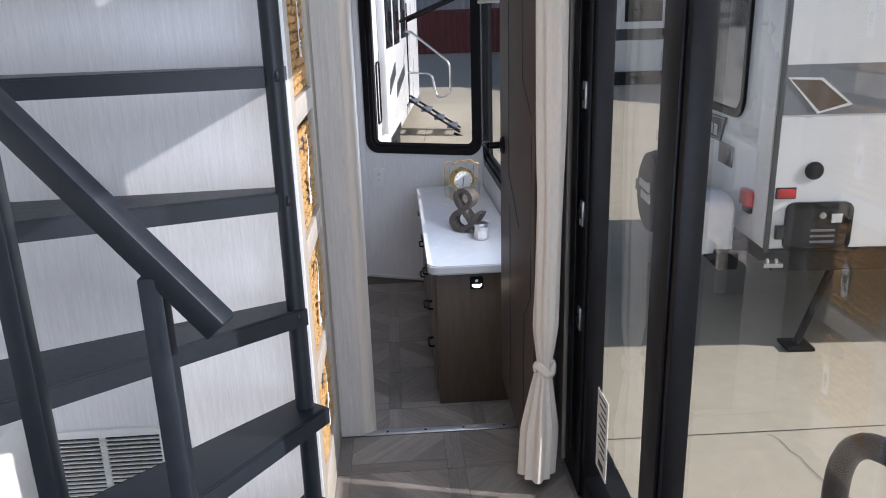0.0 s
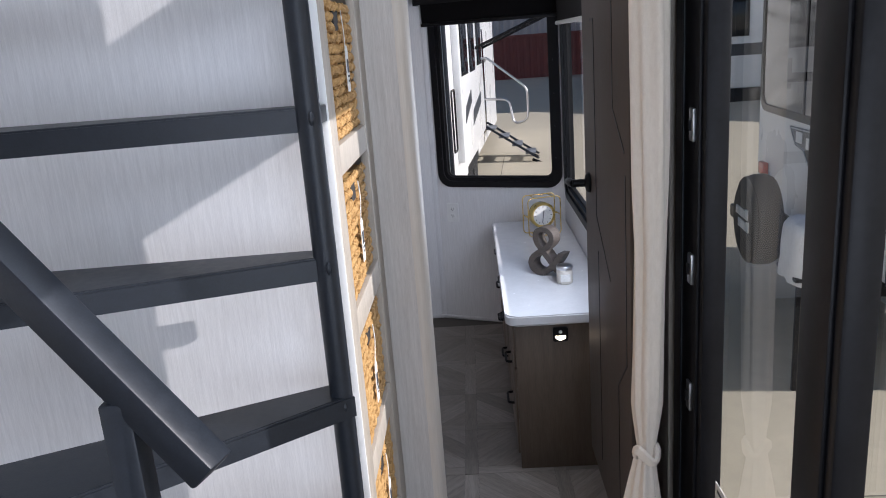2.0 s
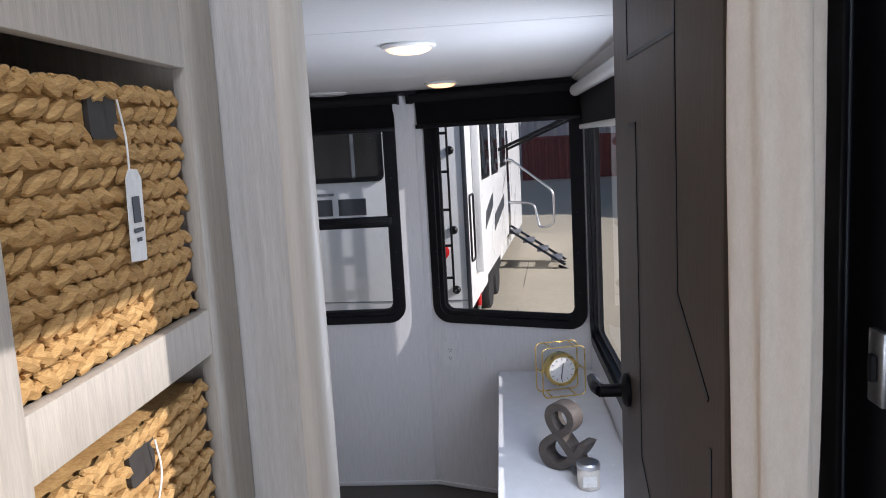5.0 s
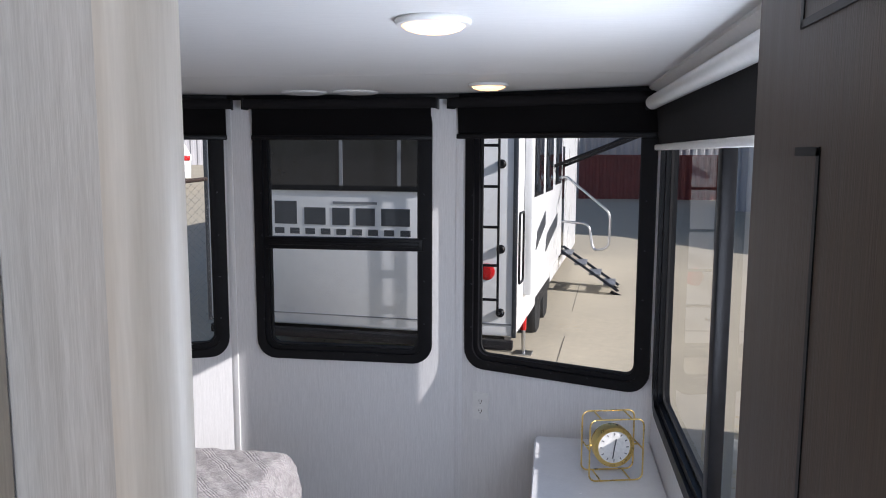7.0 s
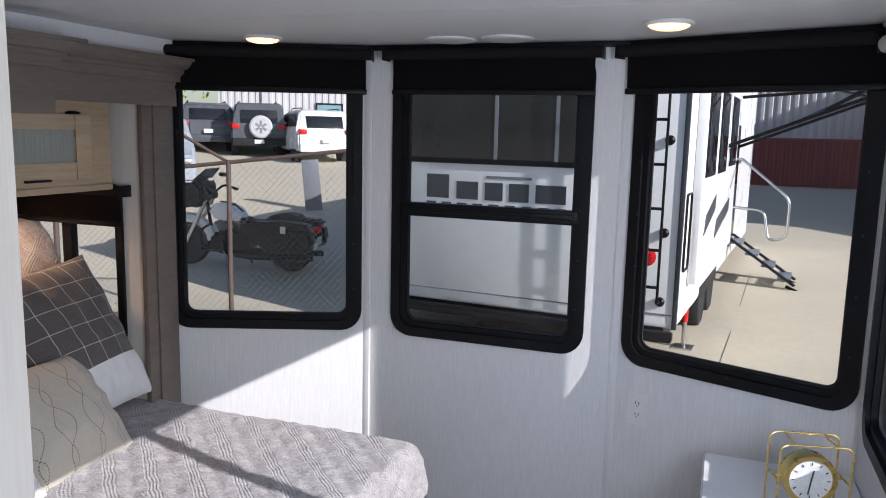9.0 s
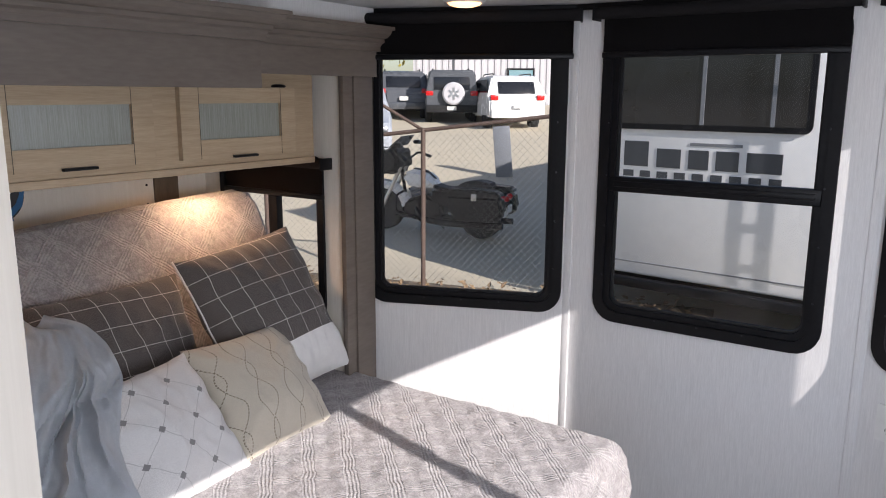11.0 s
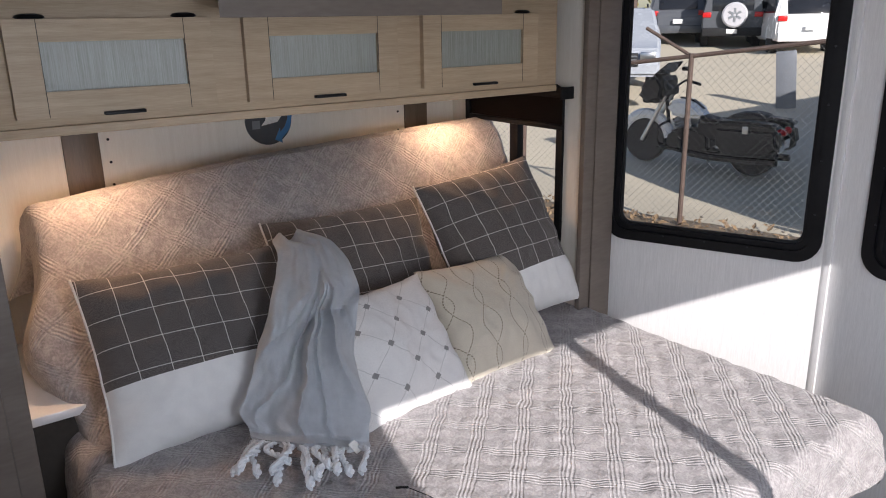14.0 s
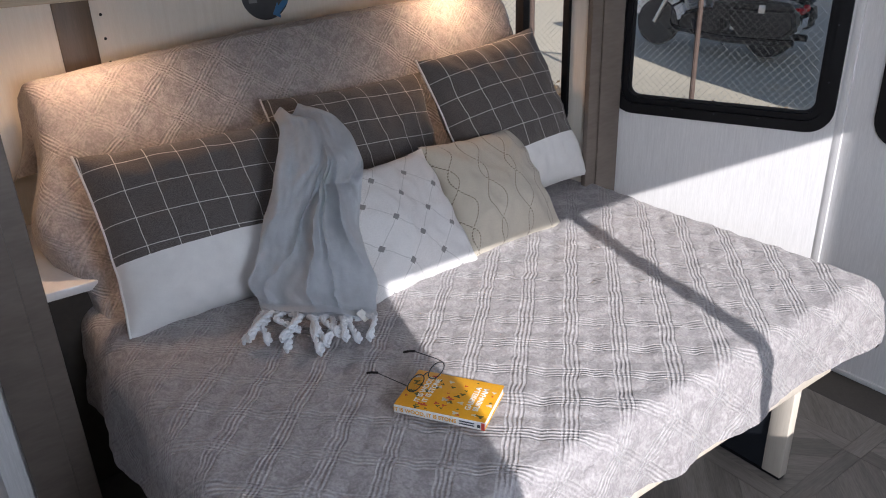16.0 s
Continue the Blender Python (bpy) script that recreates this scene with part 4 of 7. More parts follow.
# ---- dresser and what stands on it ----
dr = thing("dresser", Matrix.Identity(4), "walnut brown built-in dresser with black pulls under a white top", "dresser")
part("carcass", B(0.100, SX - 0.003, 3.240, 4.742, 0.001, 0.620, bevel=0.002), "dresser", dr)
part("end_panel", B(0.090, SX - 0.006, 3.226, 3.2395, 0.002, 0.619, bevel=0.002), "dresser", dr)
for iy in range(3):
    for iz in range(3):
        y0, z0 = 3.255 + iy * 0.495, 0.055 + iz * 0.188
        d = part("drawer_front", B(0.082, 0.0995, y0, y0 + 0.485, z0, z0 + 0.180, bevel=0.003), "dresser", dr)
        part("pull", tube(bmesh.new(), bent([(0.083, y0 + 0.19, z0 + 0.13), (0.058, y0 + 0.195, z0 + 0.13), (0.058, y0 + 0.29, z0 + 0.13), (0.083, y0 + 0.295, z0 + 0.13)], 0.012), 0.0055, 8), "black", d, "black bar pull")
bm = bmesh.new()
pts = [(SX - 0.002, 3.200)] + [(0.055 + 0.045 * (1 - math.cos(radians(a))), 3.200 + 0.045 * (1 - math.sin(radians(a)))) for a in range(90, -1, -15)] + [(0.055, 4.72), (0.062, 4.745), (SX - 0.002, 4.735)]
lo = [bm.verts.new((x, y, 0.6215)) for x, y in pts]
hi = [bm.verts.new((x, y, 0.662)) for x, y in pts]
bm.faces.new(lo[::-1]), bm.faces.new(hi)
for i in range(len(pts)):
    bm.faces.new((lo[i], lo[(i + 1) % len(pts)], hi[(i + 1) % len(pts)], hi[i]))
bmesh.ops.bevel(bm, geom=[e for e in bm.edges if abs(e.verts[0].co.z - e.verts[1].co.z) < 1e-4], offset=0.006, segments=3, affect="EDGES")
solid("worktop", bm, "quartz", label="glossy white solid-surface top with rounded corner on the dresser", category="worktop")

nl = thing("night_light", basis((0.262, 3.2255, 0.575), (1, 0), (0, 1)), "small black motion night light glowing on the dresser end", "night light")
part("body", prism(bmesh.new(), rrect(-0.029, 0.029, -0.029, 0.029, 0.010), -0.010, 0.0), "black", nl)
part("sensor", lathe(bmesh.new(), [(0.007, 0), (0.006, 0.003), (0.003, 0.005)], 14, Matrix.Translation((0, -0.010, 0.010)) @ pose(0, 0, 0, 90)), "white", nl)
part("lens", prism(bmesh.new(), [(-0.020, -0.006)] + [(0.020 * math.cos(radians(a)), -0.006 + 0.016 * math.sin(radians(a))) for a in range(180, 361, 20)], -0.012, -0.009), "led", nl, "lit half-round lens")

# ampersand
cu = bpy.data.curves.new("glyph", "FONT")
cu.body, cu.size, cu.extrude, cu.offset, cu.align_x, cu.bevel_depth = "&", 0.33, 0.026, -0.004, "CENTER", 0.002
tmp = new("glyph", cu)
me = bpy.data.meshes.new_from_object(tmp.evaluated_get(bpy.context.evaluated_depsgraph_get()))
bpy.data.objects.remove(tmp)
low = min(v.co.y for v in me.vertices)
me.materials.clear()
me.materials.append(M["wood_dark"])
amp = new("ampersand_ornament", me)
amp.matrix_basis = Matrix.Translation((0.275, 3.70, 0.662)) @ pose(0, 0, 0, 90, 0, -38) @ Matrix.Translation((0, -low, 0))
tagged(amp, "weathered dark wood ampersand ornament standing on the dresser", "ornament")

jar = thing("candle_jar", pose(0.325, 3.575, 0.6625), "small cream candle jar with a grey lid on the dresser", "candle jar")
part("jar", lathe(bmesh.new(), [(0.030, 0), (0.034, 0.004), (0.034, 0.056), (0.031, 0.062)], 24), "ceramic", jar)
part("lid", lathe(bmesh.new(), [(0.034, 0.0625), (0.035, 0.066), (0.035, 0.074), (0.030, 0.079)], 24), "chrome", jar, "brushed grey lid")
part("label", B(-0.020, 0.020, -0.0350, -0.0335, 0.014, 0.046), "paper", jar)

# clock in a wire frame
ck = thing("table_clock", pose(0.312, 4.42, 0.6625, 0, 0, 14), "round brass table clock held in a brass wire frame", "clock")
R0, ZC = 0.066, 0.105
mc = Matrix.Translation((0, 0, ZC)) @ pose(0, 0, 0, 90)
part("case", lathe(bmesh.new(), [(R0 - 0.014, 0.020), (R0 - 0.012, 0.026), (R0, 0.026), (R0 + 0.002, 0.020), (R0, -0.022), (R0 - 0.006, -0.027)], 40, mc), "brass", ck)
dial = part("dial", lathe(bmesh.new(), [(R0 - 0.012, 0.0215), (R0 - 0.0125, 0.0225)], 40, mc), "paper", ck, "white clock dial")
for i in range(12):
    a = radians(30 * i)
    part("hour_mark", B(-0.0012, 0.0012, -0.0245, -0.0232, 0.040, 0.048, m=Matrix.Translation((0, 0, ZC)) @ pose(0, 0, 0, 0, 30 * i)), "ink", dial)
for a, ln in ((10, 0.028), (-172, 0.038)):
    part("clock_hand", B(-0.0018, 0.0018, -0.0265, -0.0252, -0.006, ln, m=Matrix.Translation((0, 0, ZC)) @ pose(0, 0, 0, 0, a)), "ink", dial)
for y in (-0.045, 0.045):
    part("wire_loop", tube(bmesh.new(), [(x, y, z) for x, z in rrect(-0.088, 0.088, 0.003, 0.205, 0.022)], 0.0028, 8, True), "brass", ck)
for x in (-0.05, 0.05):
    for z in (0.003, 0.205):
        part("wire_bar", tube(bmesh.new(), [(x, -0.045, z), (x, 0.045, z)], 0.0028, 8), "brass", ck)
for s in (-1, 1):
    part("wire_bar", tube(bmesh.new(), [(s * R0, 0, ZC), (s * 0.088, 0, ZC)], 0.0028, 8), "brass", ck)
    part("wire_bar", tube(bmesh.new(), [(s * 0.088, -0.045, ZC), (s * 0.088, 0.045, ZC)], 0.0028, 8), "brass", ck)


# sockets
def socket(fr, u, v, name="outlet"):
    o = thing("wall_outlet", fr @ Matrix.Translation((u, -0.0005, v)), "white double power outlet on the wall", "outlet", "power outlets")
    part("plate", prism(bmesh.new(), rrect(-0.036, 0.036, -0.057, 0.057, 0.006), -0.006, 0.0), "white", o)
    for z in (-0.020, 0.020):
        s = part("socket", prism(bmesh.new(), rrect(-0.017, 0.017, z - 0.014, z + 0.014, 0.009), -0.008, -0.0055), "white", o)
        # Slots are small raised bars; the shade inside them is in their colour.
        for x in (-0.006, 0.006):
            part("slot", B(x - 0.0011, x + 0.0011, -0.0088, -0.0078, z - 0.002, z + 0.007), "dark", s)
        part("slot", B(-0.002, 0.002, -0.0088, -0.0078, z - 0.010, z - 0.006), "dark", s)


socket(FR_R, 0.107, 0.683)
socket(FR_S, 1.00, 0.80)

# ceiling lamps and vents
LAMPS = ((-0.112, 3.355), (-0.121, 4.61), (-1.50, 4.71))
for x, y in LAMPS:
    c = thing("ceiling_light", pose(x, y, CEIL - 0.0005), "round white dome light glowing warm on the ceiling", "ceiling light", "ceiling lights")
    part("rim", lathe(bmesh.new(), [(0.068, 0.0), (0.070, -0.005), (0.066, -0.010), (0.058, -0.011)], 32), "white", c)
    part("diffuser", lathe(bmesh.new(), [(0.058, -0.0105), (0.050, -0.017), (0.034, -0.022), (0.012, -0.024)], 32), "lens", c, "lit frosted dome")
for x, y in ((-0.865, 4.885), (-0.660, 4.885)):
    c = thing("ceiling_disc", pose(x, y, CEIL - 0.0005), "flat round white vent cover on the ceiling", "ceiling vent", "ceiling vents")
    part("ring", lathe(bmesh.new(), [(0.088, 0.0), (0.088, -0.005), (0.080, -0.009), (0.060, -0.010), (0.020, -0.008)], 36), "white", c)


# ---- the bed recess ----
sb = thing("sofa_bed", Matrix.Identity(4), "fold-down sofa bed on a cream metal frame with grey legs", "sofa bed")
part("mattress", B(-2.16, -0.90, 2.92, 4.60, 0.36, 0.560, bevel=0.03), "cotton", sb)
part("backrest", prism(bmesh.new(), [(-2.20, 0.42), (-2.18, 0.60), (-2.48, 1.13), (-2.52, 1.14), (-2.56, 1.10), (-2.42, 0.42)], 3.02, 4.52), "cotton", sb)
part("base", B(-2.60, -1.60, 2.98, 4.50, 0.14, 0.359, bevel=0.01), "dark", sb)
part("front_rail", B(-0.925, -0.890, 2.98, 4.53, 0.315, 0.372, bevel=0.006), "edge", sb)
part("side_rail", B(-1.60, -0.926, 4.49, 4.525, 0.315, 0.37, bevel=0.006), "edge", sb)
for y in (4.36, 3.05):
    leg = part("leg", B(-0.957, -0.897, y, y + 0.036, 0.012, 0.314, bevel=0.004), "edge", sb)
    part("foot_plate", B(-1.20, -0.90, y + 0.004, y + 0.030, 0.001, 0.0115, bevel=0.002), "black", leg)
    part("web", B(-1.14, -0.958, y + 0.006, y + 0.012, 0.012, 0.30), "steel", leg)


def quilt_height(x, y):
    s = 0.118 * 1.414
    a, b = (x + y) / s, (x - y) / s
    pa, pb = abs(math.sin(math.pi * (a + 0.5 - 0.5))), abs(math.sin(math.pi * b))
    puff = 0.0050 * (min(1, pa * 1.6) * min(1, pb * 1.6)) ** 0.8
    return puff + 0.009 * noise.noise((x * 3.1, y * 3.1, 0.4)) + 0.0045 * noise.noise((x * 13, y * 13, 2.0)) + 0.0020 * noise.noise((x * 31, y * 31, 5.0))


def smooth_drop(d, r):
    """How far in plan and how far down a cloth lies that goes d past an edge of radius r."""
    arc = r * math.pi / 2
    if d <= 0:
        return 0.0, 0.0
    if d < arc:
        return r * math.sin(d / r), r * (1 - math.cos(d / r))
    return r + 0.10 * (d - arc), r + 0.985 * (d - arc)


bs = thing("bedspread", Matrix.Identity(4), "grey quilted bedspread with crossing rib bands over the sofa bed", "bedspread")
EX, EY0, EY1, TOPZ = -0.905, 2.89, 4.612, 0.578
bm = bmesh.new()
uvl = bm.loops.layers.uv.new("weave")
NXq, NYq = 210, 240
grid = []
S = 0.118 * 1.414
for i in range(NXq):
    px = -2.16 + (1.255 + 0.215) * i / (NXq - 1)
    row = []
    for j in range(NYq):
        py = EY0 - 0.34 + (EY1 - EY0 + 0.34 + 0.16) * j / (NYq - 1)
        ox, dx = smooth_drop(px - EX, 0.045)
        if py < EY0:
            oy, dy = smooth_drop(EY0 - py, 0.06)
            oy = -oy
        else:
            oy, dy = smooth_drop(py - EY1, 0.05)
        bx, by = min(px, EX), min(max(py, EY0), EY1)
        drop = math.hypot(dx, dy) if dx and dy else dx + dy
        h = quilt_height(px, py)
        z = TOPZ - drop
        out = 0.25 if drop > 0.04 else 0.0
        wavex = 0.012 * math.sin(py * 17 + 2 * math.sin(py * 5)) * min(1, dx / 0.15) if dx else 0
        wavey = 0.014 * math.sin(px * 15 + 1) * min(1, dy / 0.2) if dy else 0
        fl = 1.0 if drop < 0.04 else 0.3
        sag = -0.012 * max(0.0, 1 - abs(px + 1.5) / 0.6) * max(0.0, 1 - abs(py - 3.6) / 0.7)
        nx, ny = (h if dx > 0.04 else 0), ((-h if py < EY0 else h) if dy > 0.04 else 0)
        v = bm.verts.new((bx + ox + wavex + nx, by + oy + wavey + ny, max(z + h * fl + sag, 0.03)))
        row.append((v, (px + py) / S, (px - py) / S))
    grid.append(row)
for i in range(NXq - 1):
    for j in range(NYq - 1):
        q = (grid[i][j], grid[i + 1][j], grid[i + 1][j + 1], grid[i][j + 1])
        f = bm.faces.new([k[0] for k in q])
        for lp, k in zip(f.loops, q):
            lp[uvl].uv = (k[1], k[2])
part("spread", bm, "quilt", bs)

# the same cloth over the backrest
bm = bmesh.new()
uvl = bm.loops.layers.uv.new("weave")
prof = [(-2.02, 0.575), (-2.10, 0.625), (-2.19, 0.75), (-2.28, 0.90), (-2.37, 1.06), (-2.43, 1.165), (-2.475, 1.215), (-2.525, 1.222), (-2.575, 1.185), (-2.60, 1.08), (-2.60, 0.90)]
fine = []
for (x0, z0), (x1, z1) in zip(prof, prof[1:]):
    for k in range(9):
        fine.append((x0 + (x1 - x0) * k / 9, z0 + (z1 - z0) * k / 9))
fine.append(prof[-1])
dist = 0.0
rows_b = []
NB = 190
for i, (x, z) in enumerate(fine):
    if i:
        dist += math.hypot(x - fine[i - 1][0], z - fine[i - 1][1])
    row = []
    for j in range(NB):
        s = -0.16 + (1.69 + 0.32) * j / (NB - 1)
        y = 2.935 + min(max(s, 0), 1.65)
        over = -s if s < 0 else max(0, s - 1.69)
        o, d = smooth_drop(over, 0.05)
        y += -o if s < 0 else o
        e = min(max(s / 1.69, 0), 1)
        crown = -0.075 + 0.18 * e - 0.07 * e * e
        y -= 0.085 * math.exp(-((z - 0.84) / 0.15) ** 2) * max(0.0, 1 - max(s, 0) / 0.28)
        h = quilt_height(dist + 0.3, y)
        lift = crown * min(1, max(0, (z - 0.6) / 0.5))
        v = bm.verts.new((x + 0.86 * h - d * 0.88 - 0.012 * noise.noise((y * 3, z * 4, 7)), y, z + 0.5 * h + lift - d * 0.5))
        row.append((v, (dist + s) / S, (dist - s) / S))
    rows_b.append(row)
for p, q in zip(rows_b, rows_b[1:]):
    for j in range(NB - 1):
        c = (p[j], p[j + 1], q[j + 1], q[j])
        f = bm.faces.new([k[0] for k in c])
        for lp, k in zip(f.loops, c):
            lp[uvl].uv = (k[1], k[2])
part("back_cover", bm, "quilt", bs)


# ---- pillows ----
def corners(bl, br, tl, tr, thick):
    """The frame of a pillow from its four corners: x along its foot, y up its face, z out of it; and its width and height."""
    bl, br, tl, tr = map(Vector, (bl, br, tl, tr))
    x = ((br - bl) + (tr - tl)).normalized()
    y = ((tl - bl) + (tr - br))
    y = (y - x * y.dot(x)).normalized()
    z = x.cross(y)
    c = (bl + br + tl + tr) / 4 - z * thick * 0.25
    m = Matrix(((x.x, y.x, z.x, c.x), (x.y, y.y, z.y, c.y), (x.z, y.z, z.z, c.z), (0, 0, 0, 1)))
    return m, ((br - bl).length + (tr - tl).length) / 2, ((tl - bl).length + (tr - br).length) / 2


def cushion(w, h, t, seed, sag=0.0, n=44, band=None, edge=0.012):
    """Two puffed faces with pinched corners and creases. band: split after this many rows, into two meshes."""
    out = [bmesh.new(), bmesh.new()]
    for side in (1, -1):
        pts = {}
        for i in range(n + 1):
            for j in range(n + 1):
                u, v = 2 * i / n - 1, 2 * j / n - 1
                x = u * w / 2 * (1 - 0.065 * (1 - v * v) - 0.012 * noise.noise((v * 4, seed, 1)))
                y = v * h / 2 * (1 - 0.075 * (1 - u * u) - 0.015 * noise.noise((u * 4, seed, 5)))
                f = max(0.0, (1 - u * u) * (1 - v * v)) ** 0.55
                z = side * t / 2 * f
                z += side * 0.018 * noise.noise((x * 8 + seed, y * 8, side)) * min(1, f * 1.5)
                z += side * 0.007 * (1 - abs(noise.noise((x * 17 + seed, y * 12, side * 2)))) ** 4 * min(1, f * 2)
                z += side * 0.022 * math.sin(13 * math.atan2(v, u) + seed) * f * (1 - f) ** 1.5
                y -= sag * (u * u - 0.4) * max(0, v) * 0.5
                pts[i, j] = (x, y, z)
        for part_i in (0, 1):
            bm = out[part_i]
            vs = {}
            for i in range(n):
                for j in range(n):
                    which = 1 if band is not None and j < band else 0
                    if which != part_i:
                        continue
                    q = [(i, j), (i + 1, j), (i + 1, j + 1), (i, j + 1)]
                    for c in q:
                        if c not in vs:
                            vs[c] = bm.verts.new(pts[c])
                    bm.faces.new([vs[c] for c in q])
    for bm in out:
        bmesh.ops.remove_doubles(bm, verts=bm.verts, dist=1e-5)
    return out


def plaid_pillow(cs, seed, band, label):
    m, w, h = corners(*cs, 0.15)
    p = thing("pillow", m, label, "pillow", "checked pillows against the backrest")
    a, b = cushion(w * 1.06, h * 1.06, 0.23, seed, 0.02, band=round(44 * (band + 0.02)))
    part("cover", a, "plaid", p)
    part("hem_band", b, "cotton", p, "plain white end of the pillow case")
    part("piping", tube(bmesh.new(), [(-w * 0.530 * (1 - 0.065 * (1 - v * v) - 0.012 * noise.noise((v * 4, seed, 1))), v * h * 0.53, 0.001) for v in [k / 10 - 1 for k in range(21)]], 0.0035, 6), "cotton", p, "white piped edge")
    return p


plaid_pillow(((-2.05, 3.515, 0.585), (-2.04, 4.07, 0.59), (-2.25, 3.514, 1.036), (-2.243, 4.09, 1.037)), 5, 0.22, "charcoal windowpane check pillow behind two small cushions")
plaid_pillow(((-1.895, 4.10, 0.615), (-1.905, 4.60, 0.655), (-2.155, 4.034, 1.093), (-2.165, 4.53, 1.150)), 9, 0.28, "charcoal windowpane check pillow with a white end by the window")
plaid_pillow(((-1.877, 2.945, 0.590), (-1.87, 3.475, 0.605), (-2.119, 2.90, 1.020), (-2.113, 3.46, 0.998)), 2, 0.37, "charcoal windowpane check pillow with a white end beside the nightstand")
m, w, h = corners((-1.642, 3.46, 0.596), (-1.694, 3.865, 0.592), (-1.90, 3.535, 0.875), (-1.92, 3.885, 0.882), 0.11)
p = thing("throw_cushion", m, "white throw cushion with a grey trellis and small squares", "cushion", "small cushions on the bed")
part("cover", cushion(w * 1.06, h * 1.06, 0.165, 21)[0], "trellis", p)
m, w, h = corners((-1.698, 3.874, 0.594), (-1.720, 4.231, 0.597), (-1.945, 3.885, 0.888), (-1.950, 4.305, 0.868), 0.11)
p = thing("throw_cushion", m, "cream throw cushion with wavy stitched lines", "cushion", "small cushions on the bed")
part("cover", cushion(w * 1.06, h * 1.06, 0.175, 33)[0], "wavy", p)

# ---- draped throw with a fringe ----
th = thing("throw_blanket", Matrix.Identity(4), "pale grey fleece throw draped over the pillows with a knotted fringe", "blanket")
LEFT = [(-2.10, 3.455, 1.02), (-1.99, 3.415, 1.015), (-1.89, 3.365, 0.945), (-1.84, 3.29, 0.84), (-1.80, 3.225, 0.75), (-1.775, 3.195, 0.675), (-1.735, 3.20, 0.622)]
RIGHT = [(-2.12, 3.56, 1.03), (-2.00, 3.60, 1.015), (-1.88, 3.60, 0.92), (-1.79, 3.53, 0.80), (-1.70, 3.505, 0.70), (-1.61, 3.475, 0.625), (-1.545, 3.42, 0.604)]


def along(pts, t):
    t = min(max(t, 0), 0.9999) * (len(pts) - 1)
    i = int(t)
    a, b = Vector(pts[max(i - 1, 0)]), Vector(pts[i])
    c, d = Vector(pts[i + 1]), Vector(pts[min(i + 2, len(pts) - 1)])
    f = t - i
    return 0.5 * ((2 * b) + (c - a) * f + (2 * a - 5 * b + 4 * c - d) * f * f + (3 * b - a - 3 * c + d) * f ** 3)


bm = bmesh.new()
NU, NV = 84, 90
g = []
for j in range(NV + 1):
    t = j / NV
    a, b = along(LEFT, t), along(RIGHT, t)
    row = []
    for i in range(NU + 1):
        u = i / NU
        p0 = a.lerp(b, u)
        bul = math.sin(math.pi * u) ** 0.7
        out = Vector((0.85, -0.25, 0.35)).normalized()
        wu, wt = u + 0.07 * noise.noise((u * 2.2, t * 2.2, 8)), t + 0.05 * noise.noise((u * 2.5, t * 2.5, 3))
        # hood: two upright lobes with a valley between them
        hood = max(0.0, 1 - t / 0.42)
        lobes = 0.052 * math.exp(-((wu - 0.74) / 0.17) ** 2) + 0.030 * math.exp(-((wu - 0.26) / 0.15) ** 2) - 0.045 * math.exp(-((wu - 0.50) / 0.07) ** 2)
        # a tuck that runs in from one edge and turns down
        line = 0.40 - 0.20 * (wu - 0.5) ** 2 + 0.55 * max(0.0, 0.50 - wu)
        side = min(1.0, max(0.0, (wu - 0.30) / 0.25))
        tuck = side * (0.040 * math.exp(-((wt - line + 0.055) / 0.050) ** 2) - 0.050 * math.exp(-((wt - line - 0.022) / 0.024) ** 2))
        # folds that fan out below the tuck
        dx, dt = wu - 0.52, wt - 0.26
        reach = min(1.0, max(0.0, dt / 0.22)) * (1 - max(0.0, t - 0.80) * 3.0)
        ang = math.atan2(dx, max(dt, 0.02))
        fan = 0.050 * (1 - abs(math.sin(ang * 3.1 + 0.5 + 0.6 * noise.noise((u * 2, t * 3, 1))))) ** 1.4 + 0.024 * (1 - abs(math.sin(ang * 7.3 + 1.2 + 1.5 * noise.noise((u * 3, t * 2, 5))))) ** 2
        rumple = 0.026 * noise.noise((u * 3 + 3, t * 4, 4)) + 0.012 * noise.noise((u * 8, t * 8, 9)) + 0.005 * noise.noise((u * 19, t * 17, 2))
        hem = 0.012 * math.exp(-((t - 0.955 - 0.012 * math.sin(u * 9)) / 0.016) ** 2) - 0.010 * math.exp(-((t - 0.915 - 0.012 * math.sin(u * 9)) / 0.016) ** 2)
        p0 = p0 + out * (0.026 * bul * (1 - 0.55 * t) + 0.018 * bul + (lobes * hood + tuck + (fan - 0.012) * reach + hem) * bul ** 0.4 + rumple)
        p0 = p0 + (b - a) * (0.10 * noise.noise((t * 5.0, 3.3, u * 0.8)) + 0.03 * noise.noise((t * 14.0, 1.3, u)))
        p0.z += (0.020 * math.sin(u * 7 + 0.6) + 0.022 * noise.noise((u * 3.5, 0.2, 6))) * max(0.0, 1 - t / 0.18)
        if t > 0.85:
            p0.z = max(p0.z, 0.604 + 0.012 * abs(math.sin(u * 20)))
        row.append(bm.verts.new(p0))
    g.append(row)
for p, q in zip(g, g[1:]):
    for i in range(NU):
        bm.faces.new((p[i], p[i + 1], q[i + 1], q[i]))
edge_pts = [v.co.copy() for v in g[-1]]
bmesh.ops.solidify(bm, geom=list(bm.faces), thickness=0.006)
part("cloth", bm, "fleece", th)
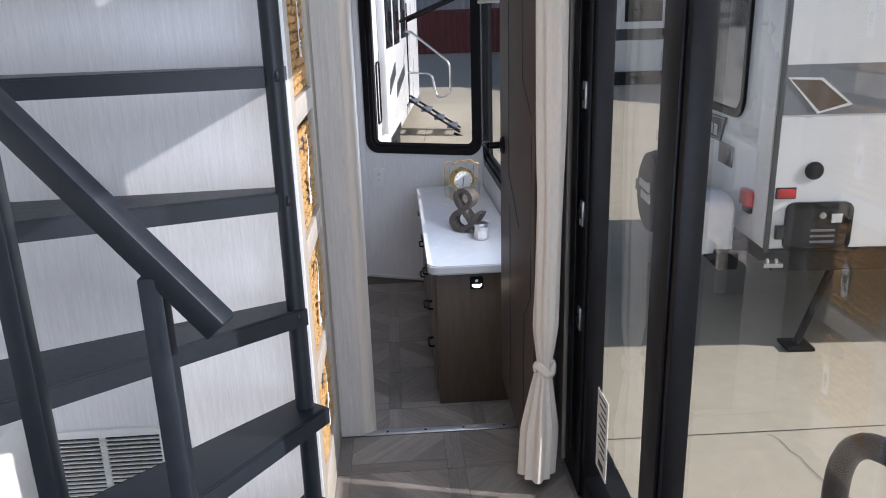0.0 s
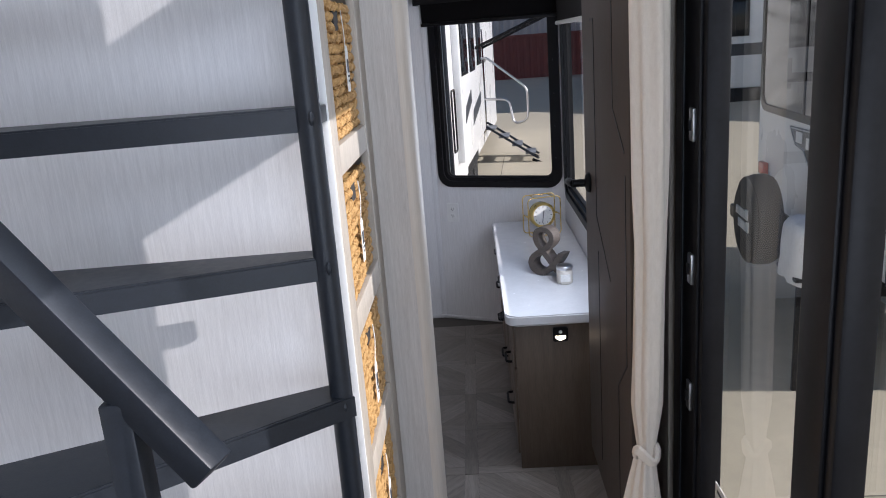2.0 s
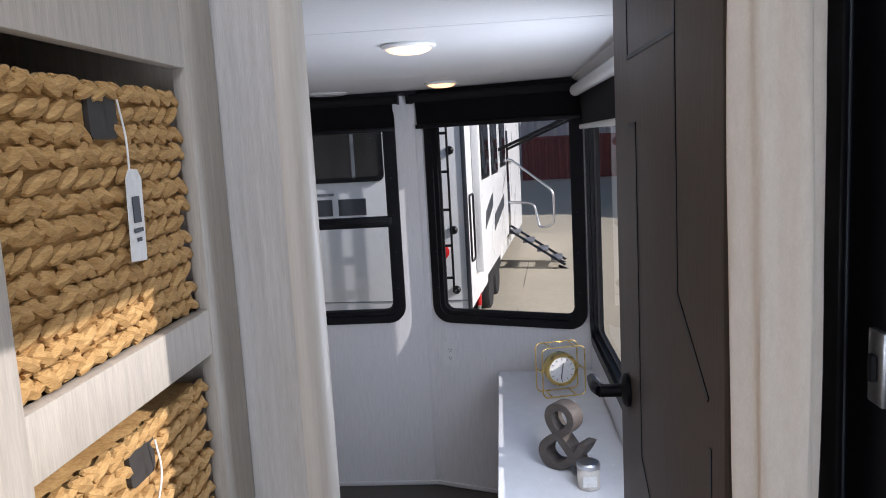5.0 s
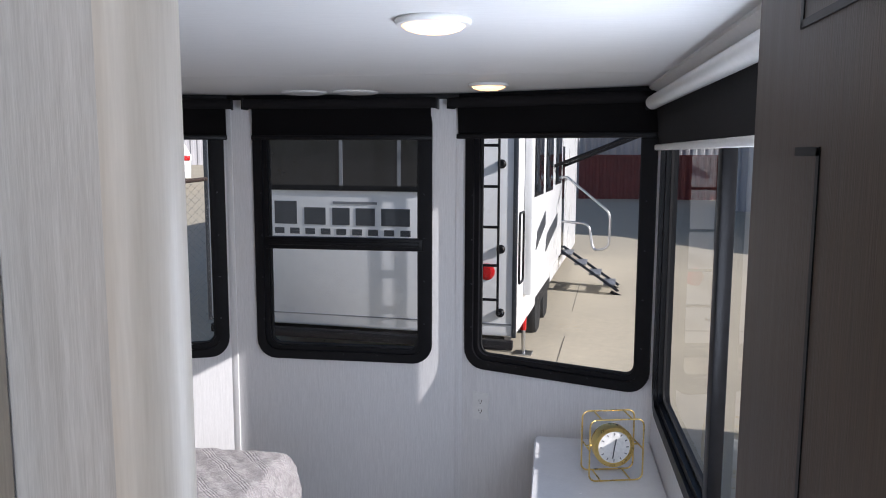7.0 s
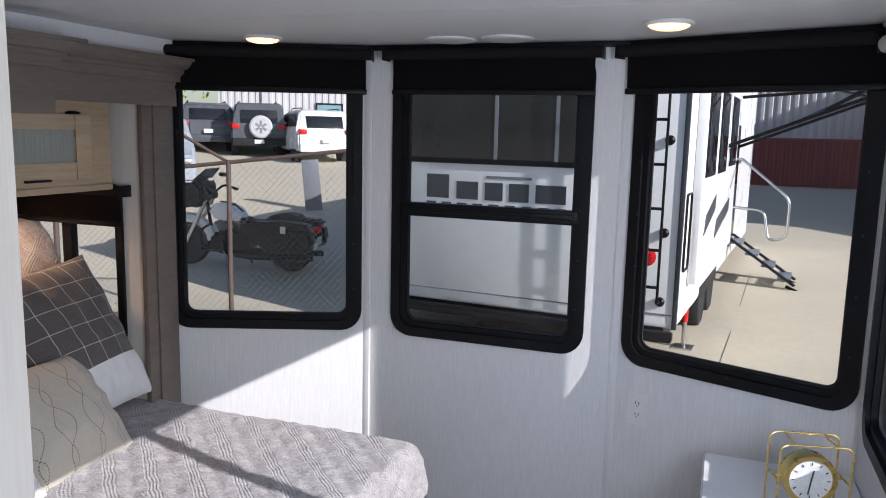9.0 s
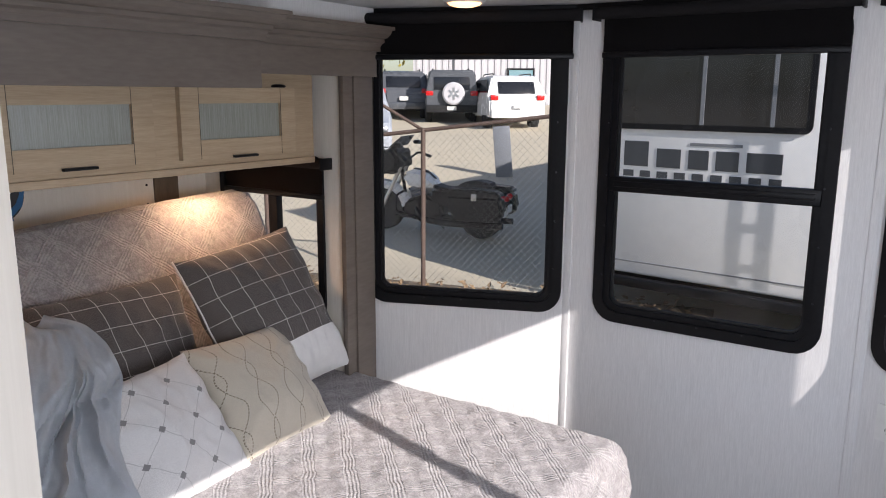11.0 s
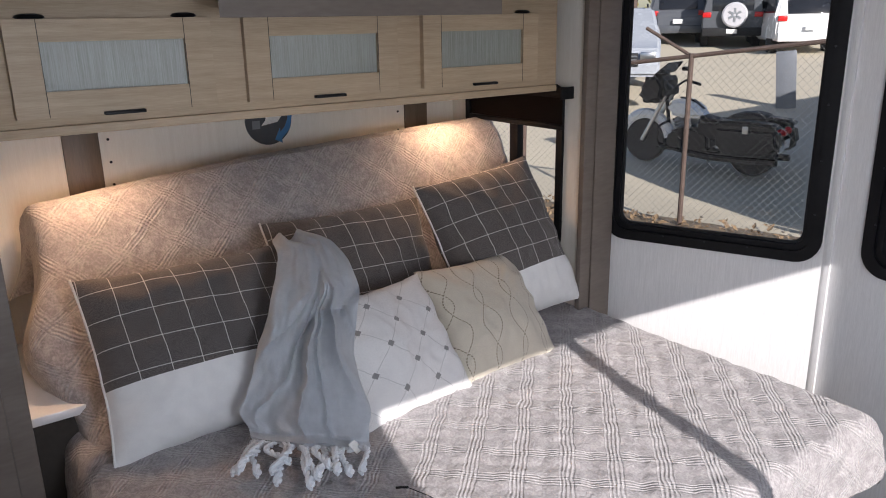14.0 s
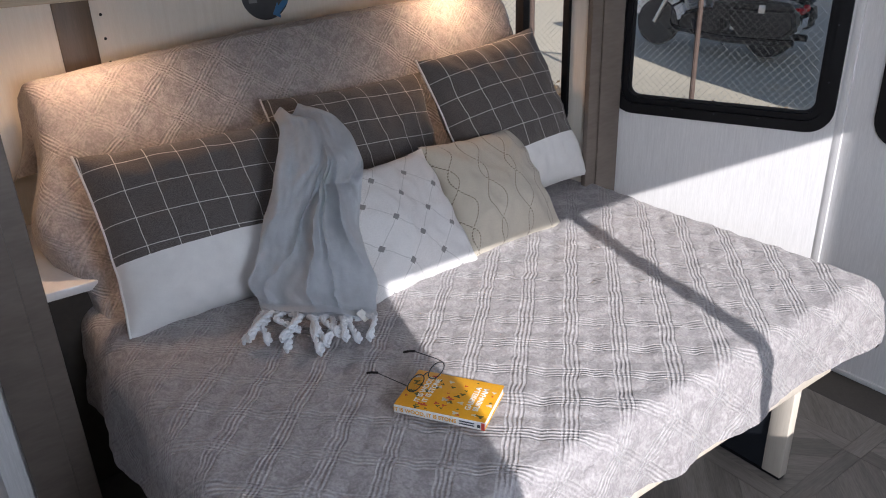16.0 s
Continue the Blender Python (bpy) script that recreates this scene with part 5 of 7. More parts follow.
for i in range(17):
    p0 = edge_pts[int(i * NU / 20)]
    a = radians(-42 + 1.6 * i + random.uniform(-24, 24))
    ln = random.uniform(0.095, 0.145)
    d = Vector((math.cos(a), math.sin(a), 0))
    s = Vector((-d.y, d.x, 0))
    curl = random.uniform(-0.028, 0.028)
    rest = 0.608 + 0.010 * (i % 3)
    bm = bmesh.new()
    for strand in (0, 1):
        pts, rad = [], []
        for k in range(27):
            f = k / 26
            q = p0 + d * ln * f + s * curl * math.sin(math.pi * f * 1.4)
            tw = f * 24 + strand * math.pi
            q = q + s * 0.0036 * math.cos(tw)
            q.z = rest + (p0.z - rest) * (1 - f) ** 3 + 0.0036 * math.sin(tw) + 0.014 * math.sin(math.pi * f)
            pts.append(q)
            rad.append(0.0050 + (0.0032 if 21 <= k <= 24 else 0) - (0.001 if k > 25 else 0))
        tube(bm, pts, rad, 7)
    part("tassel", bm, "fleece", th)
lab = edge_pts[int(NU * 0.86)]
part("label", B(-0.016, 0.016, -0.011, 0.011, 0.0, 0.0012, m=Matrix.Translation((lab.x + 0.012, lab.y - 0.004, lab.z + 0.012)) @ pose(0, 0, 0, 14, 32, 20)), "paper", th, "small white sewn label")

# ---- book and spectacles ----
BOOK_A, BOOK_B = (-1.190, 3.255), (-1.020, 3.364)
ba, bb = Vector((BOOK_A[0], BOOK_A[1], 0)), Vector((BOOK_B[0], BOOK_B[1], 0))
bx = (bb - ba).normalized()
mb = basis((ba.x, ba.y, 0.596), (bx.x, bx.y), (-bx.y, bx.x))
LB, WB, HB = (bb - ba).length, 0.137, 0.020
book = thing("book", mb, "yellow paperback with flower print lying on the bedspread", "book")
part("pages", B(0.003, LB - 0.002, 0.002, WB - 0.003, 0.0018, HB - 0.0018), "paper", book, "cream page block", smooth=False)
part("front_cover", B(0, LB, 0, WB, HB - 0.0017, HB, bevel=0.0006), "book", book)
part("back_cover", B(0, LB, 0, WB, 0, 0.0017, bevel=0.0006), "book", book)
spine = part("spine", B(0, LB, -0.0016, 0.0015, 0.0004, HB - 0.0004, bevel=0.0006), "paper", book, "white printed spine")
words("spine_title", "IT IS WOOD, IT IS STONE", 0.0125, Matrix.Translation((0.070, -0.0021, HB / 2)) @ pose(0, 0, 0, 90), "book", spine, bold=0.0002)
part("spine_mark", B(LB - 0.016, LB - 0.009, -0.0024, -0.0017, 0.006, 0.013), "ink", spine)
part("spine_foot", B(LB - 0.007, LB + 0.0004, -0.0022, -0.0016, 0.001, HB - 0.001), "book_red", spine)
for i, z in enumerate((0.006, 0.012)):
    part("spine_line", B(LB - 0.055, LB - 0.022, -0.0022, -0.0017, z, z + 0.003), "ink", spine)
words("cover_name", "GABRIELLA\nBURNHAM", 0.017, Matrix.Translation((LB - 0.040, WB * 0.52, HB + 0.0002)) @ pose(0, 0, 0, 0, 0, 90), "paper", book, bold=0.0003)
words("cover_title", "IT IS WOOD,\nIT IS STONE", 0.017, Matrix.Translation((0.050, WB * 0.52, HB + 0.0002)) @ pose(0, 0, 0, 0, 0, 90), "paper", book, bold=0.0003)
rng = random.Random(4)
for k in range(70):
    x, y = rng.uniform(0.006, LB - 0.006), rng.uniform(0.006, WB - 0.006)
    if abs(x - (LB - 0.040)) < 0.022 and abs(y - WB * 0.52) < 0.052:
        continue
    r = rng.uniform(0.0025, 0.0065)
    a0 = rng.uniform(0, 6)
    pts = [(x + r * (1 + 0.45 * math.sin(3 * t + a0)) * math.cos(t), y + 0.7 * r * (1 + 0.45 * math.sin(3 * t + a0)) * math.sin(t)) for t in [2 * math.pi * q / 14 for q in range(14)]]
    bm = bmesh.new()
    bm.faces.new([bm.verts.new((px, py, HB + 0.00035)) for px, py in pts])
    fs = bmesh.ops.extrude_face_region(bm, geom=list(bm.faces))
    for v in [e for e in fs["geom"] if isinstance(e, bmesh.types.BMVert)]:
        v.co.z -= 0.0003
    part("printed_flower", bm, ("book_red", "book_green", "book_green", "ceramic")[k % 4], book, smooth=False)

sg = thing("spectacles", mb @ pose(0.045, WB * 0.62, HB + 0.001, 0, 0, 68), "folding wire spectacles resting on the book", "spectacles")
for s in (-1, 1):
    cx = s * 0.032
    rim_pts = [(cx + 0.024 * math.cos(t) * (1 + 0.06 * math.cos(2 * t)), 0.006, 0.020 + 0.018 * math.sin(t)) for t in [2 * math.pi * q / 28 for q in range(28)]]
    rm = part("lens_rim", tube(bmesh.new(), rim_pts, 0.0013, 6, True), "steel", sg)
    ln = part("lens", sheet([(x, z) for x, _, z in rim_pts], 0.006), "pane", rm, "clear spectacle lens", smooth=False, face=(0, -1, 0))
    ln.visible_shadow = False
    part("temple", tube(bmesh.new(), bent([(s * 0.058, 0.006, 0.026), (s * 0.060, 0.03, 0.026), (s * 0.058, 0.105, 0.018), (s * 0.057, 0.135, 0.002)], 0.02), [0.0011] * 12 + [0.0024] * 2, 6), "steel", sg)
    part("temple_tip", tube(bmesh.new(), [(s * 0.058, 0.10, 0.019), (s * 0.0575, 0.122, 0.010), (s * 0.057, 0.136, 0.002)], 0.0030, 8), "black", sg)
part("bridge", tube(bmesh.new(), bent([(-0.010, 0.006, 0.026), (0, 0.004, 0.031), (0.010, 0.006, 0.026)], 0.01), 0.0013, 6), "steel", sg)

# ---- cabinets over the bed ----
FX = -2.03
cab = thing("overhead_cabinet", Matrix.Identity(4), "pale oak overhead cabinets with frosted glass doors above the bed", "cabinet")
bm = B(-2.719, FX - 0.021, 2.745, 4.535, 1.425, 1.795)
part("body", bm, "oak", cab, smooth=False)
part("face_frame", B(FX - 0.0205, FX, 2.745, 4.536, 1.418, 1.795, bevel=0.002), "oak", cab)
part("light_rail", B(FX - 0.020, FX + 0.006, 2.746, 4.535, 1.395, 1.4175, bevel=0.003), "oak", cab)
for y0, y1 in ((2.835, 3.300), (3.388, 3.862), (3.955, 4.428)):
    z0, z1 = 1.440, 1.658
    d = part("door", ring(bmesh.new(), [(y0, z0), (y1, z0), (y1, z1), (y0, z1)], [(y0 + 0.068, z0 + 0.058), (y1 - 0.068, z0 + 0.058), (y1 - 0.068, z1 - 0.050), (y0 + 0.068, z1 - 0.050)], 0.0, 0.019, Matrix(((0, 1, 0, FX + 0.0005), (1, 0, 0, 0), (0, 0, 1, 0), (0, 0, 0, 1)))), "oak", cab, smooth=False)
    for yy in (y0 + 0.068, y1 - 0.068):
        part("joint", B(FX + 0.0193, FX + 0.0200, yy - 0.0008, yy + 0.0008, z0, z1), "dark", d)
    part("glass_panel", B(FX + 0.004, FX + 0.009, y0 + 0.064, y1 - 0.064, z0 + 0.054, z1 - 0.046), "frost", d, "ribbed frosted glass panel")
    part("pull", B(FX + 0.0197, FX + 0.036, (y0 + y1) / 2 - 0.048, (y0 + y1) / 2 + 0.048, z0 - 0.002, z0 + 0.006, bevel=0.002), "black", d, "dark edge pull")
    for yy in (y0 + 0.06, y1 - 0.06):
        part("hinge", lathe(bmesh.new(), [(0.018, 0), (0.022, 0.006), (0.018, 0.014), (0.010, 0.018)], 16, Matrix.Translation((FX + 0.004, yy, z1 + 0.001)) @ Matrix.Diagonal((0.7, 1.5, 0.6, 1))), "black", d, "dark hinge cap")
for y in (3.02, 4.32):
    pk = thing("puck_light", pose(-2.36, y, 1.4245), "small warm puck light under the overhead cabinet", "puck light", "puck lights under the cabinet")
    part("ring", lathe(bmesh.new(), [(0.032, 0), (0.032, -0.008), (0.024, -0.010)], 20), "chrome", pk)
    part("lens", lathe(bmesh.new(), [(0.024, -0.0095), (0.018, -0.012)], 20), "led", pk, "lit lens")
    pl = new("puck_lamp", bpy.data.lights.new("puck_lamp", "SPOT"))
    pl.data.energy, pl.data.color, pl.data.spot_size, pl.data.spot_blend, pl.data.shadow_soft_size = 6.4, (1.0, 0.60, 0.32), radians(150), 1.0, 0.03
    pl.matrix_basis = pose(-2.36, y, 1.400)

# valance with a crown moulding over the recess
CROWN = [(0.0, 1.700), (0.018, 1.700), (0.018, 1.790), (0.030, 1.790), (0.030, 1.806), (0.036, 1.816), (0.046, 1.822), (0.046, 1.834), (0.058, 1.838), (0.070, 1.850), (0.076, 1.864), (0.086, 1.864), (0.086, 1.876), (0.0, 1.876)]
val = thing("valance", Matrix.Identity(4), "taupe stepped valance with crown moulding over the bed recess", "valance")


def moulding(name, x, y0, y1, prof, mitre):
    bm = bmesh.new()
    loops = []
    for y, s in ((y0, -1 if mitre else 0), (y1, 1)):
        loops.append([bm.verts.new((x + a, y + s * max(0.0, a - 0.018), z)) for a, z in prof])
    k = len(prof)
    for i in range(k):
        bm.faces.new((loops[0][i], loops[0][(i + 1) % k], loops[1][(i + 1) % k], loops[1][i]))
    bm.faces.new(loops[0]), bm.faces.new(loops[1][::-1])
    return part(name, bm, "taupe", val, smooth=False)


moulding("side_board", SLX + 0.031, 2.56, 4.742, CROWN, False)
moulding("centre_board", SLX + 0.050, 3.315, 4.045, [(0.0, 1.655)] + [(a + 0.06, z - (0.045 if z < 1.75 else 0.0)) for a, z in CROWN[1:-1]] + [(0.0, 1.872)], True)
solid("wall_over_valance", B(SLX - 0.003, SLX + 0.030, 2.46, 4.755, 1.735, CEIL - 0.001), "wall", label="white strip of wall above the valance", category="wall", kind="structure", smooth=False)

# things on the back wall under the cabinets
for y in (3.095, 4.40):
    solid("wall_strip", B(-2.7195, -2.708, y - 0.055, y + 0.055, 0.6, 1.424, bevel=0.002), "dresser", label="brown upright strip on the recess wall", category="trim", kind="structure")
    for k in range(5):
        solid("wall_screw", lathe(bmesh.new(), [(0.005, 0), (0.004, 0.003)], 8, Matrix.Translation((-2.7195, y + (0.085 if y < 4 else -0.085), 1.06 + 0.075 * k)) @ pose(0, 0, 0, 0, 90)), "black", label="small dark screw head in the recess wall", category="screw", group="screws in the recess wall")
sk = thing("round_sticker", pose(-2.7195, 3.745, 1.30), "dark round instruction sticker with a blue arrow on the wall", "sticker")
MX = Matrix(((0, 1, 0, 0), (1, 0, 0, 0), (0, 0, 1, 0), (0, 0, 0, 1)))
part("disc", prism(bmesh.new(), [(0.092 * math.cos(t), 0.092 * math.sin(t)) for t in [2 * math.pi * q / 40 for q in range(40)]], 0, 0.0015, MX), "decal", sk)
part("sofa_mark", prism(bmesh.new(), [(-0.03, -0.02), (0.035, -0.01), (0.06, 0.02), (0.055, 0.05), (-0.005, 0.042), (-0.012, 0.0)], 0.0016, 0.0024, MX), "paper", sk)
part("arrow", prism(bmesh.new(), [(0.020, -0.075), (0.050, -0.090), (0.048, -0.072), (0.082, -0.040), (0.094, 0.010), (0.090, 0.055), (0.078, 0.05), (0.076, 0.0), (0.062, -0.03), (0.044, -0.048), (0.042, -0.034)], 0.0016, 0.003, MX), "blue", sk)
part("print_block", B(0.0016, 0.0024, -0.065, -0.035, -0.03, 0.0), "decal_grey", sk)

# nightstand ledge
ns = thing("nightstand", Matrix.Identity(4), "narrow nightstand with a white top beside the sofa bed", "nightstand")
part("top", B(-2.715, -2.13, 2.742, 2.905, 0.632, 0.662, bevel=0.010), "quartz", ns)
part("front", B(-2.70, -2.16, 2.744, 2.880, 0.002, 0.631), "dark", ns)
for x, z, mat in ((-2.42, 1.00, "black"), (-2.20, 1.18, "white")):
    o = thing("wall_switch", pose(x, 2.7405, z), "small wall plate above the nightstand", "switch", "wall plates by the bed")
    part("plate", prism(bmesh.new(), rrect(-0.035, 0.035, -0.035, 0.035, 0.006), 0, 0.008), mat, o)
    part("rocker", B(-0.012, 0.012, 0.0075, 0.012, -0.016, 0.016, bevel=0.002), "black", o)


# ---- outside ----
def ground_z(x, y):
    """The yard: level by the trailer, rising gently behind and more steeply past the fence."""
    r = math.hypot(x, y - 2.3)
    if y < 2.3:
        return -0.75
    az = math.degrees(math.atan2(-x, y - 2.3))
    f = min(1, max(0, (az - 4) / 14)) * min(1, max(0, (80 - az) / 20))
    f = f * f * (3 - 2 * f)
    slope = 0.031 + 0.052 * f
    return -0.75 + slope * max(0.0, min(r, 34.0) - 10.9)


bm = bmesh.new()
gx = [-400, -200, -100, -60] + [-40 + 2 * i for i in range(41)] + [60, 100, 200, 400]
gy = [-400, -200, -100, -50, -25, -10] + [0 + 2 * i for i in range(24)] + [60, 90, 140, 250, 450]
gv = [[bm.verts.new((x, y, ground_z(x, y))) for y in gy] for x in gx]
for i in range(len(gx) - 1):
    for j in range(len(gy) - 1):
        bm.faces.new((gv[i][j], gv[i + 1][j], gv[i + 1][j + 1], gv[i][j + 1]))
solid("ground", bm, "concrete", label="pale dusty concrete yard around the trailers", category="ground", kind="structure")
for x0, y0, x1, y1 in ((0.6, 4.05, 9, 3.9), (-0.3, 5.2, 0.6, 16)):
    d = Vector((x1 - x0, y1 - y0, 0)).normalized()
    s = Vector((-d.y, d.x, 0)) * 0.004
    bm = bmesh.new()
    k = 12
    q = [[bm.verts.new((x0 + (x1 - x0) * i / k + sg2 * s.x, y0 + (y1 - y0) * i / k + sg2 * s.y, ground_z(x0 + (x1 - x0) * i / k, y0 + (y1 - y0) * i / k) + 0.004)) for i in range(k + 1)] for sg2 in (-1, 1)]
    for i in range(k):
        bm.faces.new((q[0][i], q[0][i + 1], q[1][i + 1], q[1][i]))
    solid("pavement_joint", bm, "grout", label="dark joint between concrete slabs", category="pavement", kind="structure")
bm = bmesh.new()
pc = Vector((2.05, 4.0, -0.746))
crack = [pc]
for i in range(22):
    pc = pc + Vector((0.012 + random.uniform(-0.02, 0.03), -0.065, 0))
    crack.append(pc)
tube(bm, crack, 0.0022, 4, flat=0.3)
solid("pavement_crack", bm, "grout", label="thin crack across the concrete slab", category="pavement", kind="structure")


def wheel(parent, m, r, w, rim="chrome", spokes=5):
    t = part("wheel", lathe(bmesh.new(), [(r * 0.60, -w / 2), (r * 0.93, -w / 2), (r, -w * 0.32), (r, w * 0.32), (r * 0.93, w / 2), (r * 0.60, w / 2)], 28, m), "tyre", parent)
    bm = lathe(bmesh.new(), [(r * 0.08, w * 0.42), (r * 0.16, w * 0.40), (r * 0.17, w * 0.30), (r * 0.55, w * 0.28), (r * 0.61, w * 0.45), (r * 0.61, -w * 0.45)], 24, m)
    part("rim", bm, rim, t)
    for k in range(spokes):
        part("spoke", B(-r * 0.07, r * 0.07, r * 0.1, r * 0.57, w * 0.30, w * 0.40, m=m @ pose(0, 0, 0, 0, 0, 360 * k / spokes)), rim, t)
    return t


def rounded_body(x0, x1, y0, y1, z0, z1, b):
    return B(x0, x1, y0, y1, z0, z1, bevel=b)


# the trailer behind: its rear wall faces the lounge
F1 = basis((-0.29, 10.38, 0), (0.995, -0.097), (0.097, 0.995))
rv = thing("travel_trailer", F1, "white travel trailer with a rear ladder and charcoal lettering", "trailer", "parked trailers")
part("body", rounded_body(-2.62 - 1.2, 0, 0, 9.2, -0.34, 2.75, 0.05), "gelcoat", rv)
part("underframe", B(-3.6, -0.15, 0.15, 9.0, -0.52, -0.341), "rubber", rv)
part("bumper", B(-3.75, -0.02, -0.10, 0.0, -0.47, -0.36, bevel=0.02), "black", rv)
for x in (-0.022, -3.80):
    part("corner_trim", B(x - 0.022, x + 0.028, -0.012, 0.03, -0.34, 2.74, bevel=0.006), "decal", rv)
part("lower_seam", B(-3.75, -0.05, -0.006, 0.002, -0.20, -0.185), "decal_grey", rv)
w = part("rear_window", prism(bmesh.new(), rrect(-3.62, -1.02, 1.32, 2.25, 0.06), -0.014, 0.01), "darkglass", rv, "dark tinted rear window")
part("window_frame", ring(bmesh.new(), rrect(-3.66, -0.98, 1.28, 2.29, 0.08), rrect(-3.60, -1.04, 1.34, 2.23, 0.05), -0.024, -0.002), "black", w)
for x in (-2.05, -1.35):
    part("window_bar", B(x - 0.02, x + 0.02, -0.022, -0.004, 1.34, 2.24), "decal_grey", w)
# lettering band, drawn as plain bars
for i, (x0, wd) in enumerate(((-2.90, 0.33), (-2.52, 0.31), (-2.17, 0.25), (-1.88, 0.27), (-1.57, 0.40))):
    part("letter_bar", B(x0, x0 + wd * 0.86, -0.006, 0.001, 0.88, 1.08 if i else 1.15), "decal", rv, smooth=False)
for i in range(9):
    part("letter_bar", B(-2.90 + i * 0.195, -2.90 + i * 0.195 + 0.12, -0.006, 0.001, 0.765, 0.835), "decal", rv)
part("letter_bar", B(-2.16, -1.62, -0.006, 0.001, 1.125, 1.155), "decal_grey", rv)
# ladder
for x in (-0.475, -0.175):
    part("ladder_rail", tube(bmesh.new(), bent([(x, -0.01, -0.06), (x, -0.19, -0.04), (x, -0.19, 2.70), (x, 0.10, 2.82)], 0.05), 0.014, 10), "black", rv)
for z in (0.12, 0.50, 0.92, 1.36, 1.80, 2.22):
    part("rung", tube(bmesh.new(), [(-0.475, -0.19, z), (-0.175, -0.19, z)], 0.016, 8), "black", rv)
for z in (-0.06, 0.66, 1.6):
    part("ladder_foot", lathe(bmesh.new(), [(0.05, 0), (0.05, 0.02), (0.03, 0.04)], 16, Matrix.Translation((-0.175, 0, z)) @ pose(0, 0, 0, 90)), "black", rv)
lamp = part("tail_light", lathe(bmesh.new(), [(0.095, 0), (0.095, 0.015), (0.07, 0.032), (0.02, 0.036)], 28, Matrix.Translation((-0.335, 0, 0.40)) @ pose(0, 0, 0, 90)), "red", rv, "round red tail light")
for k in range(10):
    a = 2 * math.pi * k / 10
    part("led_dot", lathe(bmesh.new(), [(0.010, 0), (0.006, 0.006)], 8, Matrix.Translation((-0.335 + 0.055 * math.cos(a), -0.032, 0.40 + 0.055 * math.sin(a))) @ pose(0, 0, 0, 90)), "red", lamp)
# the side that runs away
for y0, y1, z0, z1 in ((0.75, 1.55, 1.25, 2.15), (1.95, 2.75, 1.25, 2.15), (3.3, 4.1, 1.3, 2.15)):
    w = part("side_window", B(-0.004, 0.014, y0, y1, z0, z1, bevel=0.004), "darkglass", rv, "dark side window")
    part("window_frame", B(-0.003, 0.009, y0 - 0.05, y1 + 0.05, z0 - 0.05, z1 + 0.05, bevel=0.004), "black", w)
part("slide_box", B(0.0, 0.10, 0.55, 4.4, 0.05, 2.35, bevel=0.02), "gelcoat", rv)
for y0, y1, z0, z1 in ((0.75, 1.55, 1.25, 2.15), (1.95, 2.75, 1.25, 2.15), (3.3, 4.1, 1.3, 2.15)):
    w = part("side_window", B(0.096, 0.114, y0, y1, z0, z1, bevel=0.004), "darkglass", rv, "dark side window")
    part("window_frame", B(0.097, 0.108, y0 - 0.05, y1 + 0.05, z0 - 0.05, z1 + 0.05, bevel=0.004), "black", w)
for y0, y1, z0 in ((0.9, 1.9, 0.55), (2.0, 3.6, 0.40)):
    part("stripe", prism(bmesh.new(), [(y0, z0), (y1, z0 + 0.22), (y1, z0 + 0.40), (y0 + 0.15, z0 + 0.22)], 0.1, 0.108, Matrix(((0, 1, 0, 0), (1, 0, 0, 0), (0, 0, 1, 0), (0, 0, 0, 1)))), "decal", rv)
part("hatch_frame", tube(bmesh.new(), [(0.012, y, z) for y, z in rrect(0.14, 0.46, 0.25, 1.05, 0.05)], 0.014, 6, True), "black", rv)
part("entry_door", B(-0.002, 0.02, 5.1, 5.8, -0.1, 1.85, bevel=0.01), "darkglass", rv)
for y in (2.2, 3.15):
    wheel(rv, Matrix.Translation((-0.12, y, -0.46)) @ pose(0, 0, 0, 0, 90), 0.34, 0.22, "decal_grey", 6)
part("wheel_arch", B(-0.3, 0.006, 1.75, 3.6, -0.36, -0.20, bevel=0.01), "rubber", rv)
part("jack", tube(bmesh.new(), [(-0.03, 0.9, -0.35), (-0.03, 0.9, -0.74)], 0.025, 10), "chrome", rv)
part("jack_foot", B(-0.14, 0.08, 0.79, 1.01, -0.748, -0.735), "chrome", rv)
part("lug", tube(bmesh.new(), [(-0.03, 0.9, -0.45), (-0.03, 0.9, -0.28)], 0.035, 10), "red", rv)
mat_ob = solid("rubber_mat", B(-0.5, 0.02, -0.75, -0.2, -0.7495, -0.72, bevel=0.01, m=F1), "rubber", label="black rubber block on the concrete beside the trailer", category="block")

# folding steps and hand rail of that trailer
sp = thing("folding_steps", F1 @ Matrix.Translation((0.02, 5.2, 0)), "black folding entry steps let down to the ground", "steps")
for y in (0.0, 0.62):
    bm = bmesh.new()
    a, b = Vector((0.0, y, 0.02)), Vector((1.02, y - 0.25, -0.62))
    tube(bm, [a, b], 0.085, 4, flat=0.25)
    part("side_plate", bm, "black", sp)
    part("foot", tube(bmesh.new(), [b + Vector((-0.12, 0, -0.02)), (1.14, y - 0.28, -0.735)], 0.028, 6), "black", sp)
for k in range(4):
    f = (k + 0.4) / 4
    x, z = f * 1.02, 0.02 - f * 0.64
    part("tread", B(x - 0.10, x + 0.10, 0.0 - 0.25 * f, 0.62 - 0.25 * f, z - 0.02, z + 0.015, bevel=0.004), "decal_grey", sp)
hr = thing("entry_handrail", F1 @ Matrix.Translation((0.02, 5.05, 0)), "chrome looped hand rail at the trailer door", "hand rail")
